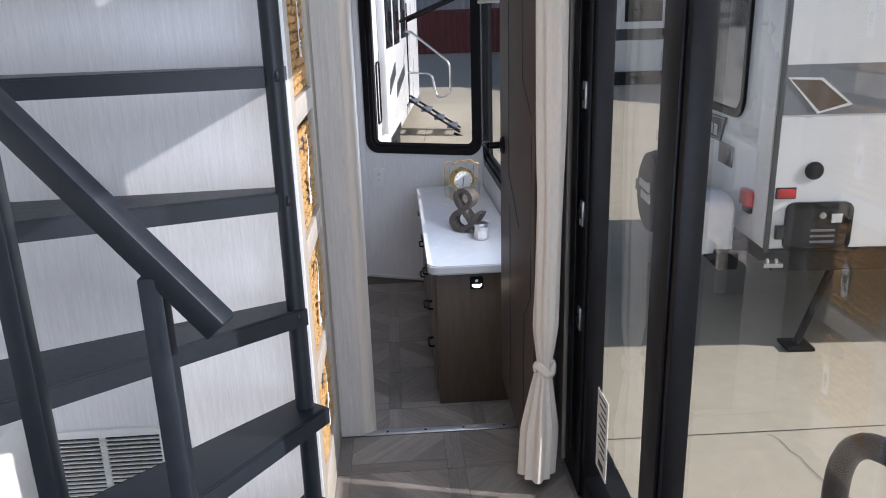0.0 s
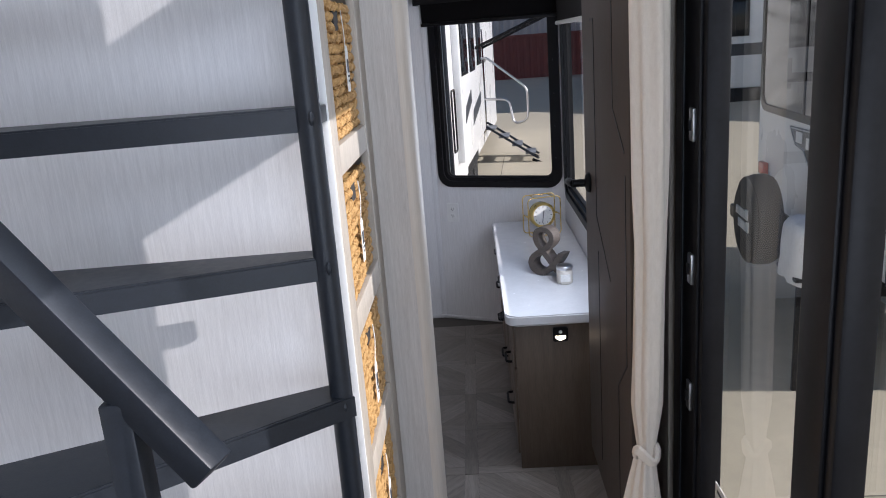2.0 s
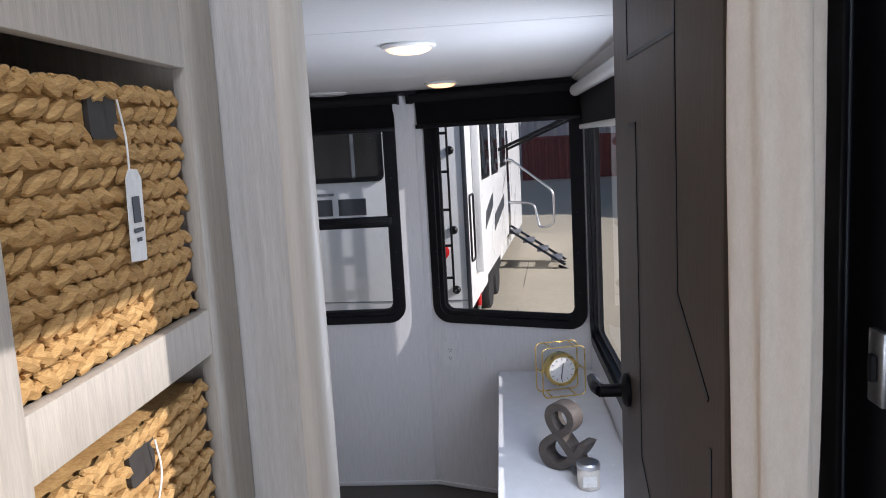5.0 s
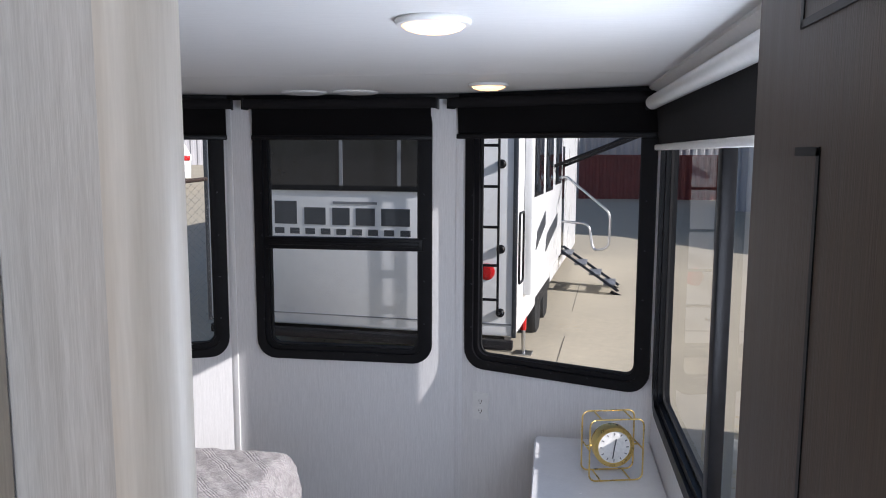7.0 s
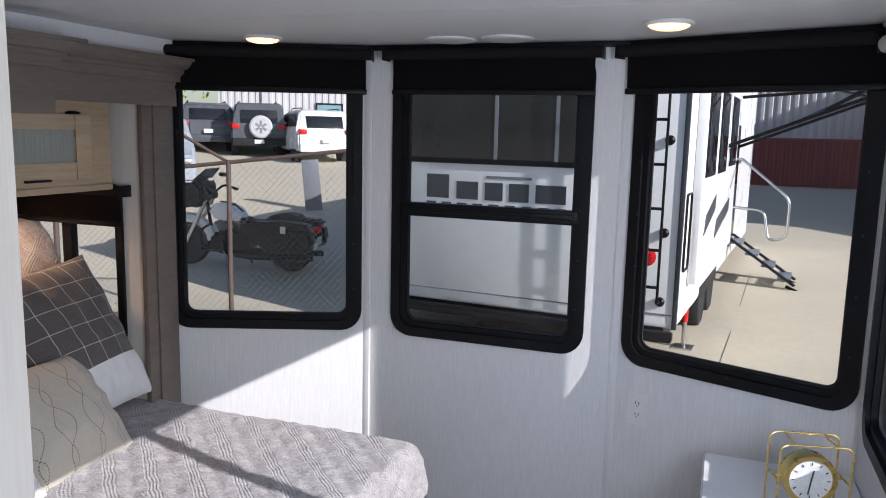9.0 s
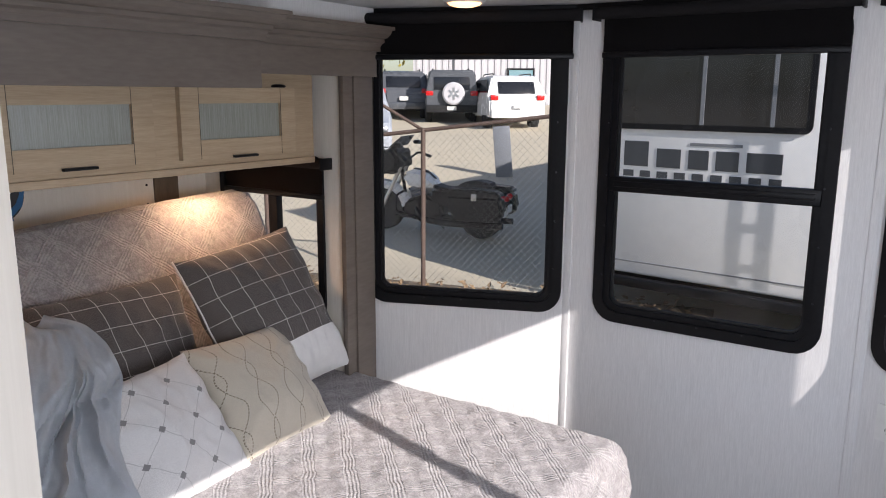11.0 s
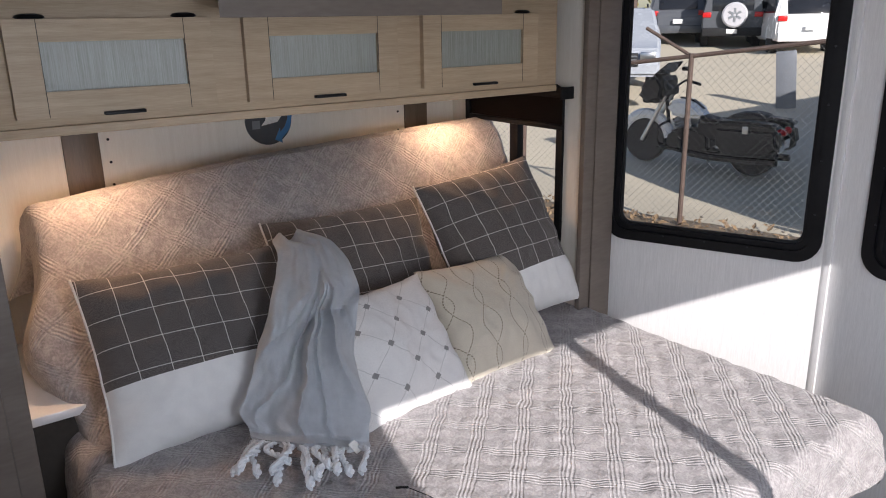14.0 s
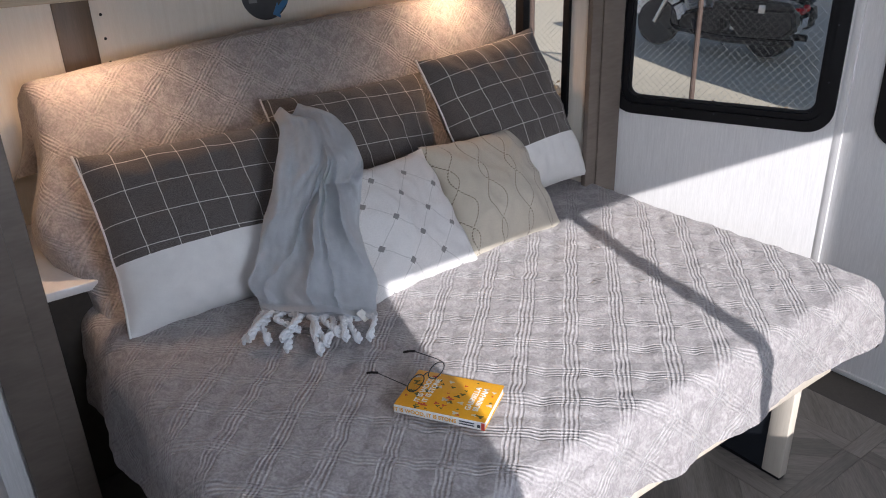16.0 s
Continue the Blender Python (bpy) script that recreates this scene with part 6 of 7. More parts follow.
part("rail", tube(bmesh.new(), bent([(0.0, 0.0, 1.30), (0.10, 0, 1.32), (0.85, -0.1, 0.72), (0.85, -0.1, 0.12), (0.58, -0.08, 0.05), (0.50, -0.05, 0.52), (0.0, 0.0, 0.55)], 0.12), 0.022, 10), "chrome", hr)
aw = thing("awning_frame", F1 @ Matrix.Translation((0.02, 3.0, 0)), "black folded awning arms and struts high on the trailer side", "awning")
for a, b in (((0, 0, 1.5), (2.6, 0.2, 2.55)), ((0, 0, 2.3), (2.6, 0.2, 2.50)), ((0, 2.6, 1.5), (2.6, 2.5, 2.55)), ((0, 2.6, 2.3), (2.6, 2.5, 2.50)), ((1.2, 0.1, 2.0), (2.0, 0.15, 2.52)), ((1.3, 2.6, 2.42), (2.3, 0.3, 2.05)), ((0.9, 0.1, 1.86), (1.9, 2.5, 2.47)), ((2.6, -0.3, 2.57), (2.6, 3.2, 2.57))):
    part("arm", tube(bmesh.new(), [a, b], 0.028, 6), "black", aw)


def corrugated(name, m, width, z0, z1, pitch, depth, material, label, category):
    bm = bmesh.new()
    n = int(width / pitch)
    pts = []
    for i in range(n):
        x = i * pitch
        pts += [(x, 0), (x + pitch * 0.35, 0), (x + pitch * 0.5, -depth), (x + pitch * 0.85, -depth)]
    pts += [(n * pitch, 0)]
    lo = [bm.verts.new((x, y, z0)) for x, y in pts]
    hi = [bm.verts.new((x, y, z1)) for x, y in pts]
    for i in range(len(pts) - 1):
        bm.faces.new((lo[i], lo[i + 1], hi[i + 1], hi[i]))
    ob = thing(name, m, label, category)
    part("ribbed_wall", bm, material, ob, smooth=False)
    part("core", B(0, n * pitch, 0.01, 2.4, z0, z1 - 0.02), material, ob, smooth=False)
    return ob


c = corrugated("shipping_container", basis((1.1, 34.0, 0), (1, -0.03), (0.03, 1)), 12.0, -0.14, 1.62, 0.28, 0.05, "redsteel", "rust red corrugated shipping container across the yard", "container")
part("top_rail", B(0, 12, -0.06, 0.02, 1.60, 1.70), "redsteel", c)
b1 = corrugated("metal_shed", basis((0.9, 37.5, 0), (1, -0.03), (0.03, 1)), 22.0, -0.2, 6.5, 0.32, 0.06, "whitesteel", "white ribbed metal shed behind the container", "shed")
part("roof", B(-0.3, 22.3, -0.4, 12, 6.5, 6.7), "whitesteel", b1)
b2 = corrugated("metal_building", basis((-21.4, 31.6, 0), (0.82, 0.57), (-0.57, 0.82)), 14.0, 0.2, 7.5, 0.30, 0.05, "whitesteel", "pale ribbed metal building behind the parked cars", "building")
part("roof", B(-0.3, 14.3, -0.4, 12, 7.5, 7.7), "whitesteel", b2)
wn2 = part("building_window", B(4.4, 5.5, -0.09, -0.02, 1.95, 2.75), "pane_teal", b2, "pale teal glazed opening")
part("window_frame", ring(bmesh.new(), [(4.32, 1.87), (5.58, 1.87), (5.58, 2.83), (4.32, 2.83)], [(4.4, 1.95), (5.5, 1.95), (5.5, 2.75), (4.4, 2.75)], -0.10, -0.03), "black", wn2)
part("downpipe", B(1.9, 2.1, -0.16, -0.05, 0.3, 7.4), "whitesteel", b2)


# parked cars, seen from behind
def car(m, paint, label, kind):
    c = thing("parked_car", m, label, "car", "cars parked by the metal building")
    L, W2 = 4.7, 0.94
    hood, roof = (1.02, 1.78) if kind != "jeep" else (1.10, 1.86)
    if kind == "jeep":
        side = [(0.0, 0.55), (0.0, 1.15), (0.06, roof), (2.2, roof), (2.6, 1.20), (4.1, 1.12), (4.2, 0.6)]
    else:
        side = [(0.02, 0.42), (0.0, 0.95), (0.10, 1.12), (0.42, roof - 0.06), (0.75, roof), (2.5, roof - 0.05), (3.35, 1.10), (4.4, 0.95), (4.65, 0.70), (4.68, 0.42)]
    bm = prism(bmesh.new(), side, -W2, W2, Matrix(((0, 1, 0, 0), (1, 0, 0, 0), (0, 0, 1, 0), (0, 0, 0, 1))))
    bmesh.ops.recalc_face_normals(bm, faces=bm.faces)
    for v in bm.verts:
        if v.co.z > 1.25:
            v.co.x *= 0.83
    bmesh.ops.bevel(bm, geom=[e for e in bm.edges if e.calc_face_angle(0) > 0.5], offset=0.06, segments=3, affect="EDGES")
    body = part("body", bm, paint, c)
    part("rear_glass", B(-0.62, 0.62, -0.02, 0.02, 0, 0.44, bevel=0.01, m=Matrix.Translation((0, (0.125 if kind != "jeep" else -0.008), 1.18)) @ pose(0, 0, 0, -28 if kind != "jeep" else -4)), "darkglass", body, "dark rear window")
    for s in (-1, 1):
        part("side_glass", prism(bmesh.new(), [(0.55, 1.22), (0.75, roof - 0.13), (2.35, roof - 0.16), (2.95, 1.22)], -0.008, 0.008, Matrix.Translation((s * (W2 * 0.925), 0, 0)) @ Matrix(((0, 1, 0, 0), (1, 0, 0, 0), (0, 0, 1, 0), (0, 0, 0, 1))) @ pose(0, 0, 0)), "darkglass", body)
        part("tail_lamp", B(s * 0.78 - 0.13, s * 0.78 + 0.13, -0.02, 0.10, 0.98, 1.14, bevel=0.02), "red", body, "red tail lamp")
        for y in (0.92, 3.75):
            wheel(c, Matrix.Translation((s * 0.80, y, 0.36)) @ pose(0, 0, 0, 0, 90 * s), 0.36, 0.24, "chrome" if kind != "jeep" else "decal", 5)
        part("roof_rail", tube(bmesh.new(), bent([(s * 0.64, 0.8, roof), (s * 0.64, 0.85, roof + 0.06), (s * 0.64, 2.2, roof + 0.05), (s * 0.64, 2.25, roof)], 0.05), 0.02, 6), "black", body)
    gr2 = part("grille", B(-0.52, 0.52, (4.60 if kind != "jeep" else 4.12), (4.70 if kind != "jeep" else 4.24), 0.62, 0.88, bevel=0.02), "rubber", body)
    for k in range(3):
        part("grille_bar", B(-0.50, 0.50, (4.69 if kind != "jeep" else 4.23), (4.72 if kind != "jeep" else 4.26), 0.66 + 0.07 * k, 0.69 + 0.07 * k), "chrome", gr2)
    for s in (-1, 1):
        part("head_lamp", B(s * 0.70 - 0.15, s * 0.70 + 0.15, (4.50 if kind != "jeep" else 4.10), (4.67 if kind != "jeep" else 4.23), 0.74, 0.90, bevel=0.03), "chrome", body)
    part("rear_bumper", B(-0.90, 0.90, -0.10, 0.08, 0.40, 0.66, bevel=0.04), "rubber" if kind == "jeep" else paint, body)
    part("number_plate", B(-0.16, 0.16, -0.115, -0.09, 0.72 if kind != "jeep" else 0.48, 0.86 if kind != "jeep" else 0.62), "paper", body)
    if kind == "jeep":
        sw = part("spare_wheel", lathe(bmesh.new(), [(0.22, -0.1), (0.36, -0.1), (0.39, -0.05), (0.39, 0.06), (0.34, 0.10), (0.22, 0.10)], 28, Matrix.Translation((0.05, -0.14, 1.05)) @ pose(0, 0, 0, 90)), "whitesteel", body, "pale spare wheel cover")
        part("spare_rim", lathe(bmesh.new(), [(0.23, 0.06), (0.20, 0.09), (0.06, 0.07)], 24, Matrix.Translation((0.05, -0.14, 1.05)) @ pose(0, 0, 0, 90)), "decal", sw)
        for k in range(6):
            part("spoke", B(-0.035, 0.035, -0.25, -0.22, 0.04, 0.21, m=Matrix.Translation((0.05, 0, 1.05)) @ pose(0, 0, 0, 0, 60 * k)), "chrome", sw)
    return c


for bear, r, yaw, paint, kind, label in ((-36.9, 28.4, 40, "car_grey", "suv", "dark grey station car parked beside the building"), (-33.4, 27.4, 36, "car_grey", "jeep", "dark grey off-roader with a spare wheel on its tailgate"), (-28.6, 25.8, 44, "car_white", "suv", "white station car with red tail lamps"), (-40.6, 21.0, 219, "car_silver", "suv", "silver car parked facing the fence")):
    x, y = 0.05 + r * math.sin(radians(bear)), 2.3 + r * math.cos(radians(bear))
    car(pose(x, y, ground_z(x, y) + 0.0, 0, 0, yaw), paint, label, kind)

# sign board standing in the lot
x, y = -8.6, 17.6
sgn = thing("sign_board", pose(x, y, ground_z(x, y), 0, 0, 28), "tall narrow grey board standing in the lot", "board")
part("board", B(-0.19, 0.19, -0.03, 0.03, 0.0, 1.15, bevel=0.01, m=pose(0, 0, 0, 0, -5)), "decal_grey", sgn)

# chain-link fence
FD, FO = Vector((0.970, 0.242, 0)), Vector((-5.42, 9.97, 0))
fence = thing("chain_link_fence", Matrix.Identity(4), "rusty pipe and chain-link fence at the edge of the yard", "fence")
FB, FT = -0.74, 1.22


def on_fence(s, z):
    return FO + FD * s + Vector((0, 0, z + 0.12 * s * (z - FB) / (FT - FB)))


for s in (-4.4, -2.2, 0.0):
    part("post", tube(bmesh.new(), [on_fence(s, FB), on_fence(s, FT + 0.03)], 0.034 if s else 0.030, 10), "rust", fence)
part("top_rail", tube(bmesh.new(), [on_fence(-4.4, FT), on_fence(0, FT), on_fence(1.6, FT)], 0.024, 8), "rust", fence)
part("barb_arm", tube(bmesh.new(), [on_fence(0, FT), on_fence(-0.55, FT + 0.38)], 0.02, 8), "rust", fence)
bm = bmesh.new()
PITCH = 0.085
hgt = FT - FB
s0, s1 = -4.4, 1.6
k = int((s1 - s0 + hgt) / PITCH)
for i in range(k):
    for way in (1, -1):
        a = s0 - hgt + i * PITCH
        p, q = (a, FB), (a + hgt, FT)
        lo, hi = max(p[0], s0), min(q[0], s1)
        if hi <= lo:
            continue
        z_lo, z_hi = FB + (lo - a), FB + (hi - a)
        if way < 0:
            z_lo, z_hi = FB + FT - z_lo, FB + FT - z_hi
        tube(bm, [on_fence(lo, z_lo), on_fence(hi, z_hi)], 0.0013, 4)
tagged(part("mesh", bm, "wire", fence, smooth=False), kind="stuff")

# dirt and leaves at the foot of the fence
bm = bmesh.new()
rr = random.Random(8)
strip_v = []
for i in range(60):
    s = -5.0 + 8.4 * i / 59
    row = []
    for j in range(8):
        d = -0.75 + 1.15 * j / 7
        p = FO + FD * s + Vector((-FD.y, FD.x, 0)) * d
        h = 0.05 * math.sin(math.pi * j / 7) * (1 + noise.noise((s * 2, d * 3, 0))) + 0.03 * noise.noise((s * 5, d * 6, 3)) * math.sin(math.pi * j / 7)
        row.append(bm.verts.new((p.x, p.y, ground_z(p.x, p.y) + 0.002 + max(0, h))))
    strip_v.append(row)
for a, b in zip(strip_v, strip_v[1:]):
    for j in range(7):
        bm.faces.new((a[j], a[j + 1], b[j + 1], b[j]))
solid("dirt_bank", bm, "grit", label="low bank of dirt along the fence", category="dirt", kind="stuff")
bm = bmesh.new()
for i in range(1100):
    s, d = rr.uniform(-5, 3.2), rr.gauss(-0.18, 0.28)
    p = FO + FD * s + Vector((-FD.y, FD.x, 0)) * d
    z = ground_z(p.x, p.y) + rr.uniform(0.01, 0.09)
    m = Matrix.Translation((p.x, p.y, z)) @ Euler((rr.uniform(-0.8, 0.8), rr.uniform(-0.8, 0.8), rr.uniform(0, 6))).to_matrix().to_4x4()
    l = rr.uniform(0.03, 0.065)
    vs = [bm.verts.new(m @ Vector(v)) for v in ((-l, 0, 0), (-l * 0.2, -l * 0.5, l * 0.15), (l, 0, 0), (-l * 0.2, l * 0.5, l * 0.2))]
    bm.faces.new(vs)
solid("fallen_leaves", bm, "leaf", label="dry brown leaves blown against the fence", category="leaves", kind="stuff", smooth=False)

# motorcycle
md = Vector((-0.979, -0.205, 0))
mo = thing("motorcycle", Matrix(((md.x, -md.y, 0, -7.14), (md.y, md.x, 0, 12.66), (0.055, 0, 1, ground_z(-7.14, 12.66) + 0.012), (0, 0, 0, 1))) @ Matrix.Scale(1.04, 4), "black and pale touring motorcycle with saddlebags on its side stand", "motorcycle")

def slab(pts, half, bev, m=Matrix.Identity(4)):
    """A rounded body from its outline seen from the side."""
    bm = bmesh.new()
    lo, hi = [bm.verts.new((x, -half, z)) for x, z in pts], [bm.verts.new((x, half, z)) for x, z in pts]
    bm.faces.new(lo), bm.faces.new(hi[::-1])
    for k in range(len(pts)):
        bm.faces.new((lo[k], hi[k], hi[(k + 1) % len(pts)], lo[(k + 1) % len(pts)]))
    bmesh.ops.recalc_face_normals(bm, faces=bm.faces)
    bmesh.ops.bevel(bm, geom=list(bm.edges), offset=bev, segments=3, affect="EDGES", clamp_overlap=True)
    bmesh.ops.transform(bm, matrix=m, verts=bm.verts)
    return bm


wheel(mo, Matrix.Translation((-0.80, 0, 0.33)) @ pose(0, 0, 0, 90), 0.33, 0.17, "decal", 9)
wheel(mo, Matrix.Translation((0.84, 0, 0.33)) @ pose(0, 0, 0, 90), 0.33, 0.12, "chrome", 10)
part("rear_fender", slab([(-0.42, 0.62), (-0.40, 0.76), (-0.70, 0.80), (-0.98, 0.72), (-1.16, 0.52), (-1.20, 0.36), (-1.12, 0.36), (-1.02, 0.56), (-0.80, 0.68)], 0.11, 0.03), "gelcoat", mo, "pale rear fender")
part("front_fender", tube(bmesh.new(), [(0.84 + 0.38 * math.cos(radians(a)), 0, 0.34 + 0.38 * math.sin(radians(a))) for a in range(15, 175, 12)], 0.085, 8), "gelcoat", mo, "pale front fender")
part("fuel_tank", slab([(-0.10, 0.74), (-0.06, 0.84), (0.12, 0.98), (0.36, 1.00), (0.48, 0.92), (0.46, 0.78), (0.30, 0.72)], 0.17, 0.08), "gelcoat", mo, "pale fuel tank")
part("tank_console", slab([(-0.04, 0.86), (0.12, 0.985), (0.34, 1.015), (0.34, 1.00), (0.12, 0.96)], 0.05, 0.008), "black", mo)
part("seat", slab([(-0.06, 0.70), (-0.02, 0.80), (-0.20, 0.75), (-0.40, 0.76), (-0.52, 0.86), (-0.78, 0.90), (-0.98, 0.86), (-1.00, 0.80), (-0.50, 0.70)], 0.17, 0.05), "rubber", mo, "black two-up seat")
for s in (-1, 1):
    bag = part("saddlebag", slab([(-0.36, 0.70), (-0.42, 0.38), (-0.62, 0.30), (-1.16, 0.34), (-1.28, 0.46), (-1.22, 0.72)], 0.12, 0.05, Matrix.Translation((0, s * 0.33, 0))), "black", mo)
    part("bag_lid", slab([(-0.35, 0.705), (-0.40, 0.78), (-0.80, 0.81), (-1.18, 0.79), (-1.24, 0.72)], 0.13, 0.03, Matrix.Translation((0, s * 0.33, 0))), "black", bag)
    part("bag_latch", B(-0.86, -0.78, s * 0.455 - 0.012, s * 0.455 + 0.012, 0.64, 0.74, bevel=0.004), "chrome", bag)
    part("exhaust", tube(bmesh.new(), bent([(0.25, s * 0.14, 0.45), (0.15, s * 0.22, 0.25), (-0.3, s * 0.24, 0.22), (-1.22, s * 0.26, 0.26)], 0.1), 0.048, 10), "black", mo)
    part("fork", tube(bmesh.new(), [(0.86, s * 0.10, 0.33), (0.54, s * 0.10, 1.02)], 0.034, 8), "chrome", mo)
    part("side_cover", slab([(-0.30, 0.46), (-0.34, 0.68), (-0.04, 0.70), (-0.02, 0.52)], 0.03, 0.015, Matrix.Translation((0, s * 0.15, 0))), "black", mo)
    part("footboard", B(0.18, 0.52, s * 0.27 - 0.06, s * 0.27 + 0.06, 0.27, 0.30, bevel=0.01), "black", mo)
    part("crash_bar", tube(bmesh.new(), bent([(0.46, s * 0.08, 0.66), (0.50, s * 0.34, 0.60), (0.50, s * 0.34, 0.36), (0.44, s * 0.08, 0.28)], 0.08), 0.018, 8), "black", mo)
    part("turn_lamp", lathe(bmesh.new(), [(0.045, -0.03), (0.05, 0.02), (0.03, 0.04)], 14, Matrix.Translation((-1.18, s * 0.16, 0.66)) @ pose(0, 0, 0, 0, -90)), "red", mo)
    part("mirror", slab([(0.40, 1.36), (0.42, 1.42), (0.52, 1.42), (0.52, 1.36)], 0.05, 0.012, Matrix.Translation((0, s * 0.36, 0))), "black", mo)
    part("grip", tube(bmesh.new(), [(0.26, s * 0.46, 1.16), (0.34, s * 0.36, 1.20)], 0.022, 8), "rubber", mo)
part("engine", slab([(-0.24, 0.30), (-0.20, 0.56), (0.10, 0.62), (0.42, 0.52), (0.46, 0.28), (0.20, 0.20)], 0.19, 0.05), "black", mo)
for x, a in ((0.00, -22), (0.24, 22)):
    part("cylinder", lathe(bmesh.new(), [(0.09, 0)] + [(0.09 + 0.02 * (k % 2), 0.03 + 0.022 * k) for k in range(9)] + [(0.07, 0.25)], 14, Matrix.Translation((x, 0, 0.50)) @ pose(0, 0, 0, 0, a)), "decal_grey", mo)
part("air_box", lathe(bmesh.new(), [(0.11, 0), (0.11, 0.05), (0.08, 0.07)], 18, Matrix.Translation((0.12, -0.16, 0.66)) @ pose(0, 0, 0, 90)), "chrome", mo)
part("frame_tube", tube(bmesh.new(), bent([(0.56, 0, 0.98), (0.44, 0, 0.30), (-0.3, 0, 0.22), (-0.62, 0, 0.55), (-0.1, 0, 0.70), (0.5, 0, 0.88)], 0.1), 0.028, 8), "black", mo)
part("handlebar", tube(bmesh.new(), bent([(0.28, -0.44, 1.16), (0.42, -0.32, 1.24), (0.52, 0, 1.08), (0.42, 0.32, 1.24), (0.28, 0.44, 1.16)], 0.08), 0.018, 8), "black", mo)
part("fairing", slab([(0.50, 0.96), (0.48, 1.18), (0.60, 1.36), (0.74, 1.30), (0.92, 1.08), (0.90, 0.94), (0.70, 0.88)], 0.30, 0.11), "black", mo, "black batwing fairing")
part("windscreen", slab([(0.58, 1.34), (0.46, 1.50), (0.47, 1.51), (0.68, 1.33)], 0.24, 0.006), "darkglass", mo)
part("headlamp", lathe(bmesh.new(), [(0.085, 0), (0.09, 0.04), (0.06, 0.07)], 18, Matrix.Translation((0.88, 0, 1.02)) @ pose(0, 0, 0, 0, 80)), "chrome", mo)
part("side_stand", tube(bmesh.new(), [(0.0, -0.12, 0.26), (-0.05, -0.34, 0.01)], 0.014, 6), "black", mo)
part("number_plate", B(-1.245, -1.235, -0.10, 0.10, 0.44, 0.56, bevel=0.003), "paper", mo)
part("tail_lamp", B(-1.22, -1.15, -0.06, 0.06, 0.60, 0.68, bevel=0.02), "red", mo)

# autumn tree at the end of the building
tr = thing("small_tree", pose(-22.6, 29.3, ground_z(-22.6, 29.3)) @ Matrix.Scale(1.5, 4), "small tree with yellow-green autumn leaves", "tree")
part("trunk", tube(bmesh.new(), [(0, 0, 0), (0.05, 0, 0.9), (-0.05, 0.1, 1.7), (0.1, 0, 2.6)], [0.12, 0.10, 0.07, 0.03], 8), "rust", tr)
for a in range(6):
    t = radians(60 * a + 15)
    part("limb", tube(bmesh.new(), [(0, 0.05, 1.2 + 0.15 * a), (0.5 * math.cos(t), 0.5 * math.sin(t), 1.9 + 0.15 * a), (0.9 * math.cos(t), 0.9 * math.sin(t), 2.3 + 0.18 * a)], [0.05, 0.03, 0.012], 6), "rust", tr)
bm = bmesh.new()
for i in range(2600):
    c = Vector((rr.gauss(0, 0.55), rr.gauss(0, 0.55), rr.gauss(2.3, 0.62)))
    if noise.noise(c * 1.3) < -0.12:
        continue
    m = Matrix.Translation(c) @ Euler((rr.uniform(0, 6), rr.uniform(0, 6), rr.uniform(0, 6))).to_matrix().to_4x4()
    l = rr.uniform(0.05, 0.10)
    bm.faces.new([bm.verts.new(m @ Vector(v)) for v in ((-l, 0, 0), (0, -l * 0.5, 0), (l, 0, 0), (0, l * 0.5, 0))])
tagged(part("crown", bm, "foliage", tr, smooth=False), kind="stuff")

# trailer beside the doors: its rear wall looks along the yard, its long side faces the camera's way in
F3 = basis((2.40, 4.95, 0), (0.9968, -0.08), (0.08, 0.9968))
RW, RTOP = 2.75, 2.32
rb = thing("travel_trailer", F3, "white travel trailer with grey stripe and covered spare wheel", "trailer", "parked trailers")
bm = B(0, 6.8, 0, RW, 0.06, RTOP)
bmesh.ops.bevel(bm, geom=[e for e in bm.edges if all(v.co.x < 0.01 for v in e.verts)], offset=0.030, segments=4, affect="EDGES")
part("body", bm, "gelcoat", rb)
part("roof", B(0.04, 6.8, 0.03, RW - 0.03, RTOP, RTOP + 0.03, bevel=0.01), "whitesteel", rb)
part("underframe", B(0.10, 6.7, 0.06, RW - 0.06, -0.10, 0.059), "rubber", rb)
part("bumper", B(-0.26, -0.12, 0.10, RW - 0.10, -0.10, 0.02, bevel=0.015), "black", rb)
for y in (0.55, RW - 0.55):
    part("bumper_arm", B(-0.13, 0.10, y - 0.05, y + 0.05, -0.09, 0.0, bevel=0.006), "black", rb)
part("corner_trim", B(0.000, 0.035, -0.009, 0.01, 0.06, RTOP, bevel=0.004), "decal", rb)
part("floor_trim", B(-0.005, 6.595, -0.007, 0.004, 0.055, 0.085, bevel=0.003), "black", rb)
part("stripe", B(0.037, 6.645, -0.005, 0.002, 0.985, 1.302), "decal_grey", rb)
fl = part("stripe_flash", prism(bmesh.new(), [(0.065, 1.212), (0.255, 1.204), (0.440, 1.055), (0.265, 1.005)], -0.010, -0.0052), "dresser", rb, "brown slanting flash on the stripe")
part("flash_edge", ring(bmesh.new(), [(0.045, 1.225), (0.265, 1.218), (0.475, 1.045), (0.255, 0.990)], [(0.065, 1.212), (0.255, 1.204), (0.440, 1.055), (0.265, 1.005)], -0.011, -0.0051), "paper", fl)
part("port_cap", lathe(bmesh.new(), [(0.060, 0), (0.060, 0.012), (0.046, 0.016)], 24, Matrix.Translation((0.280, 0, 0.618)) @ pose(0, 0, 0, 90)), "black", rb)
tl = part("tail_light", B(0.050, 0.170, -0.030, 0.0, 0.438, 0.500, bevel=0.014), "red", rb, "red side marker light")
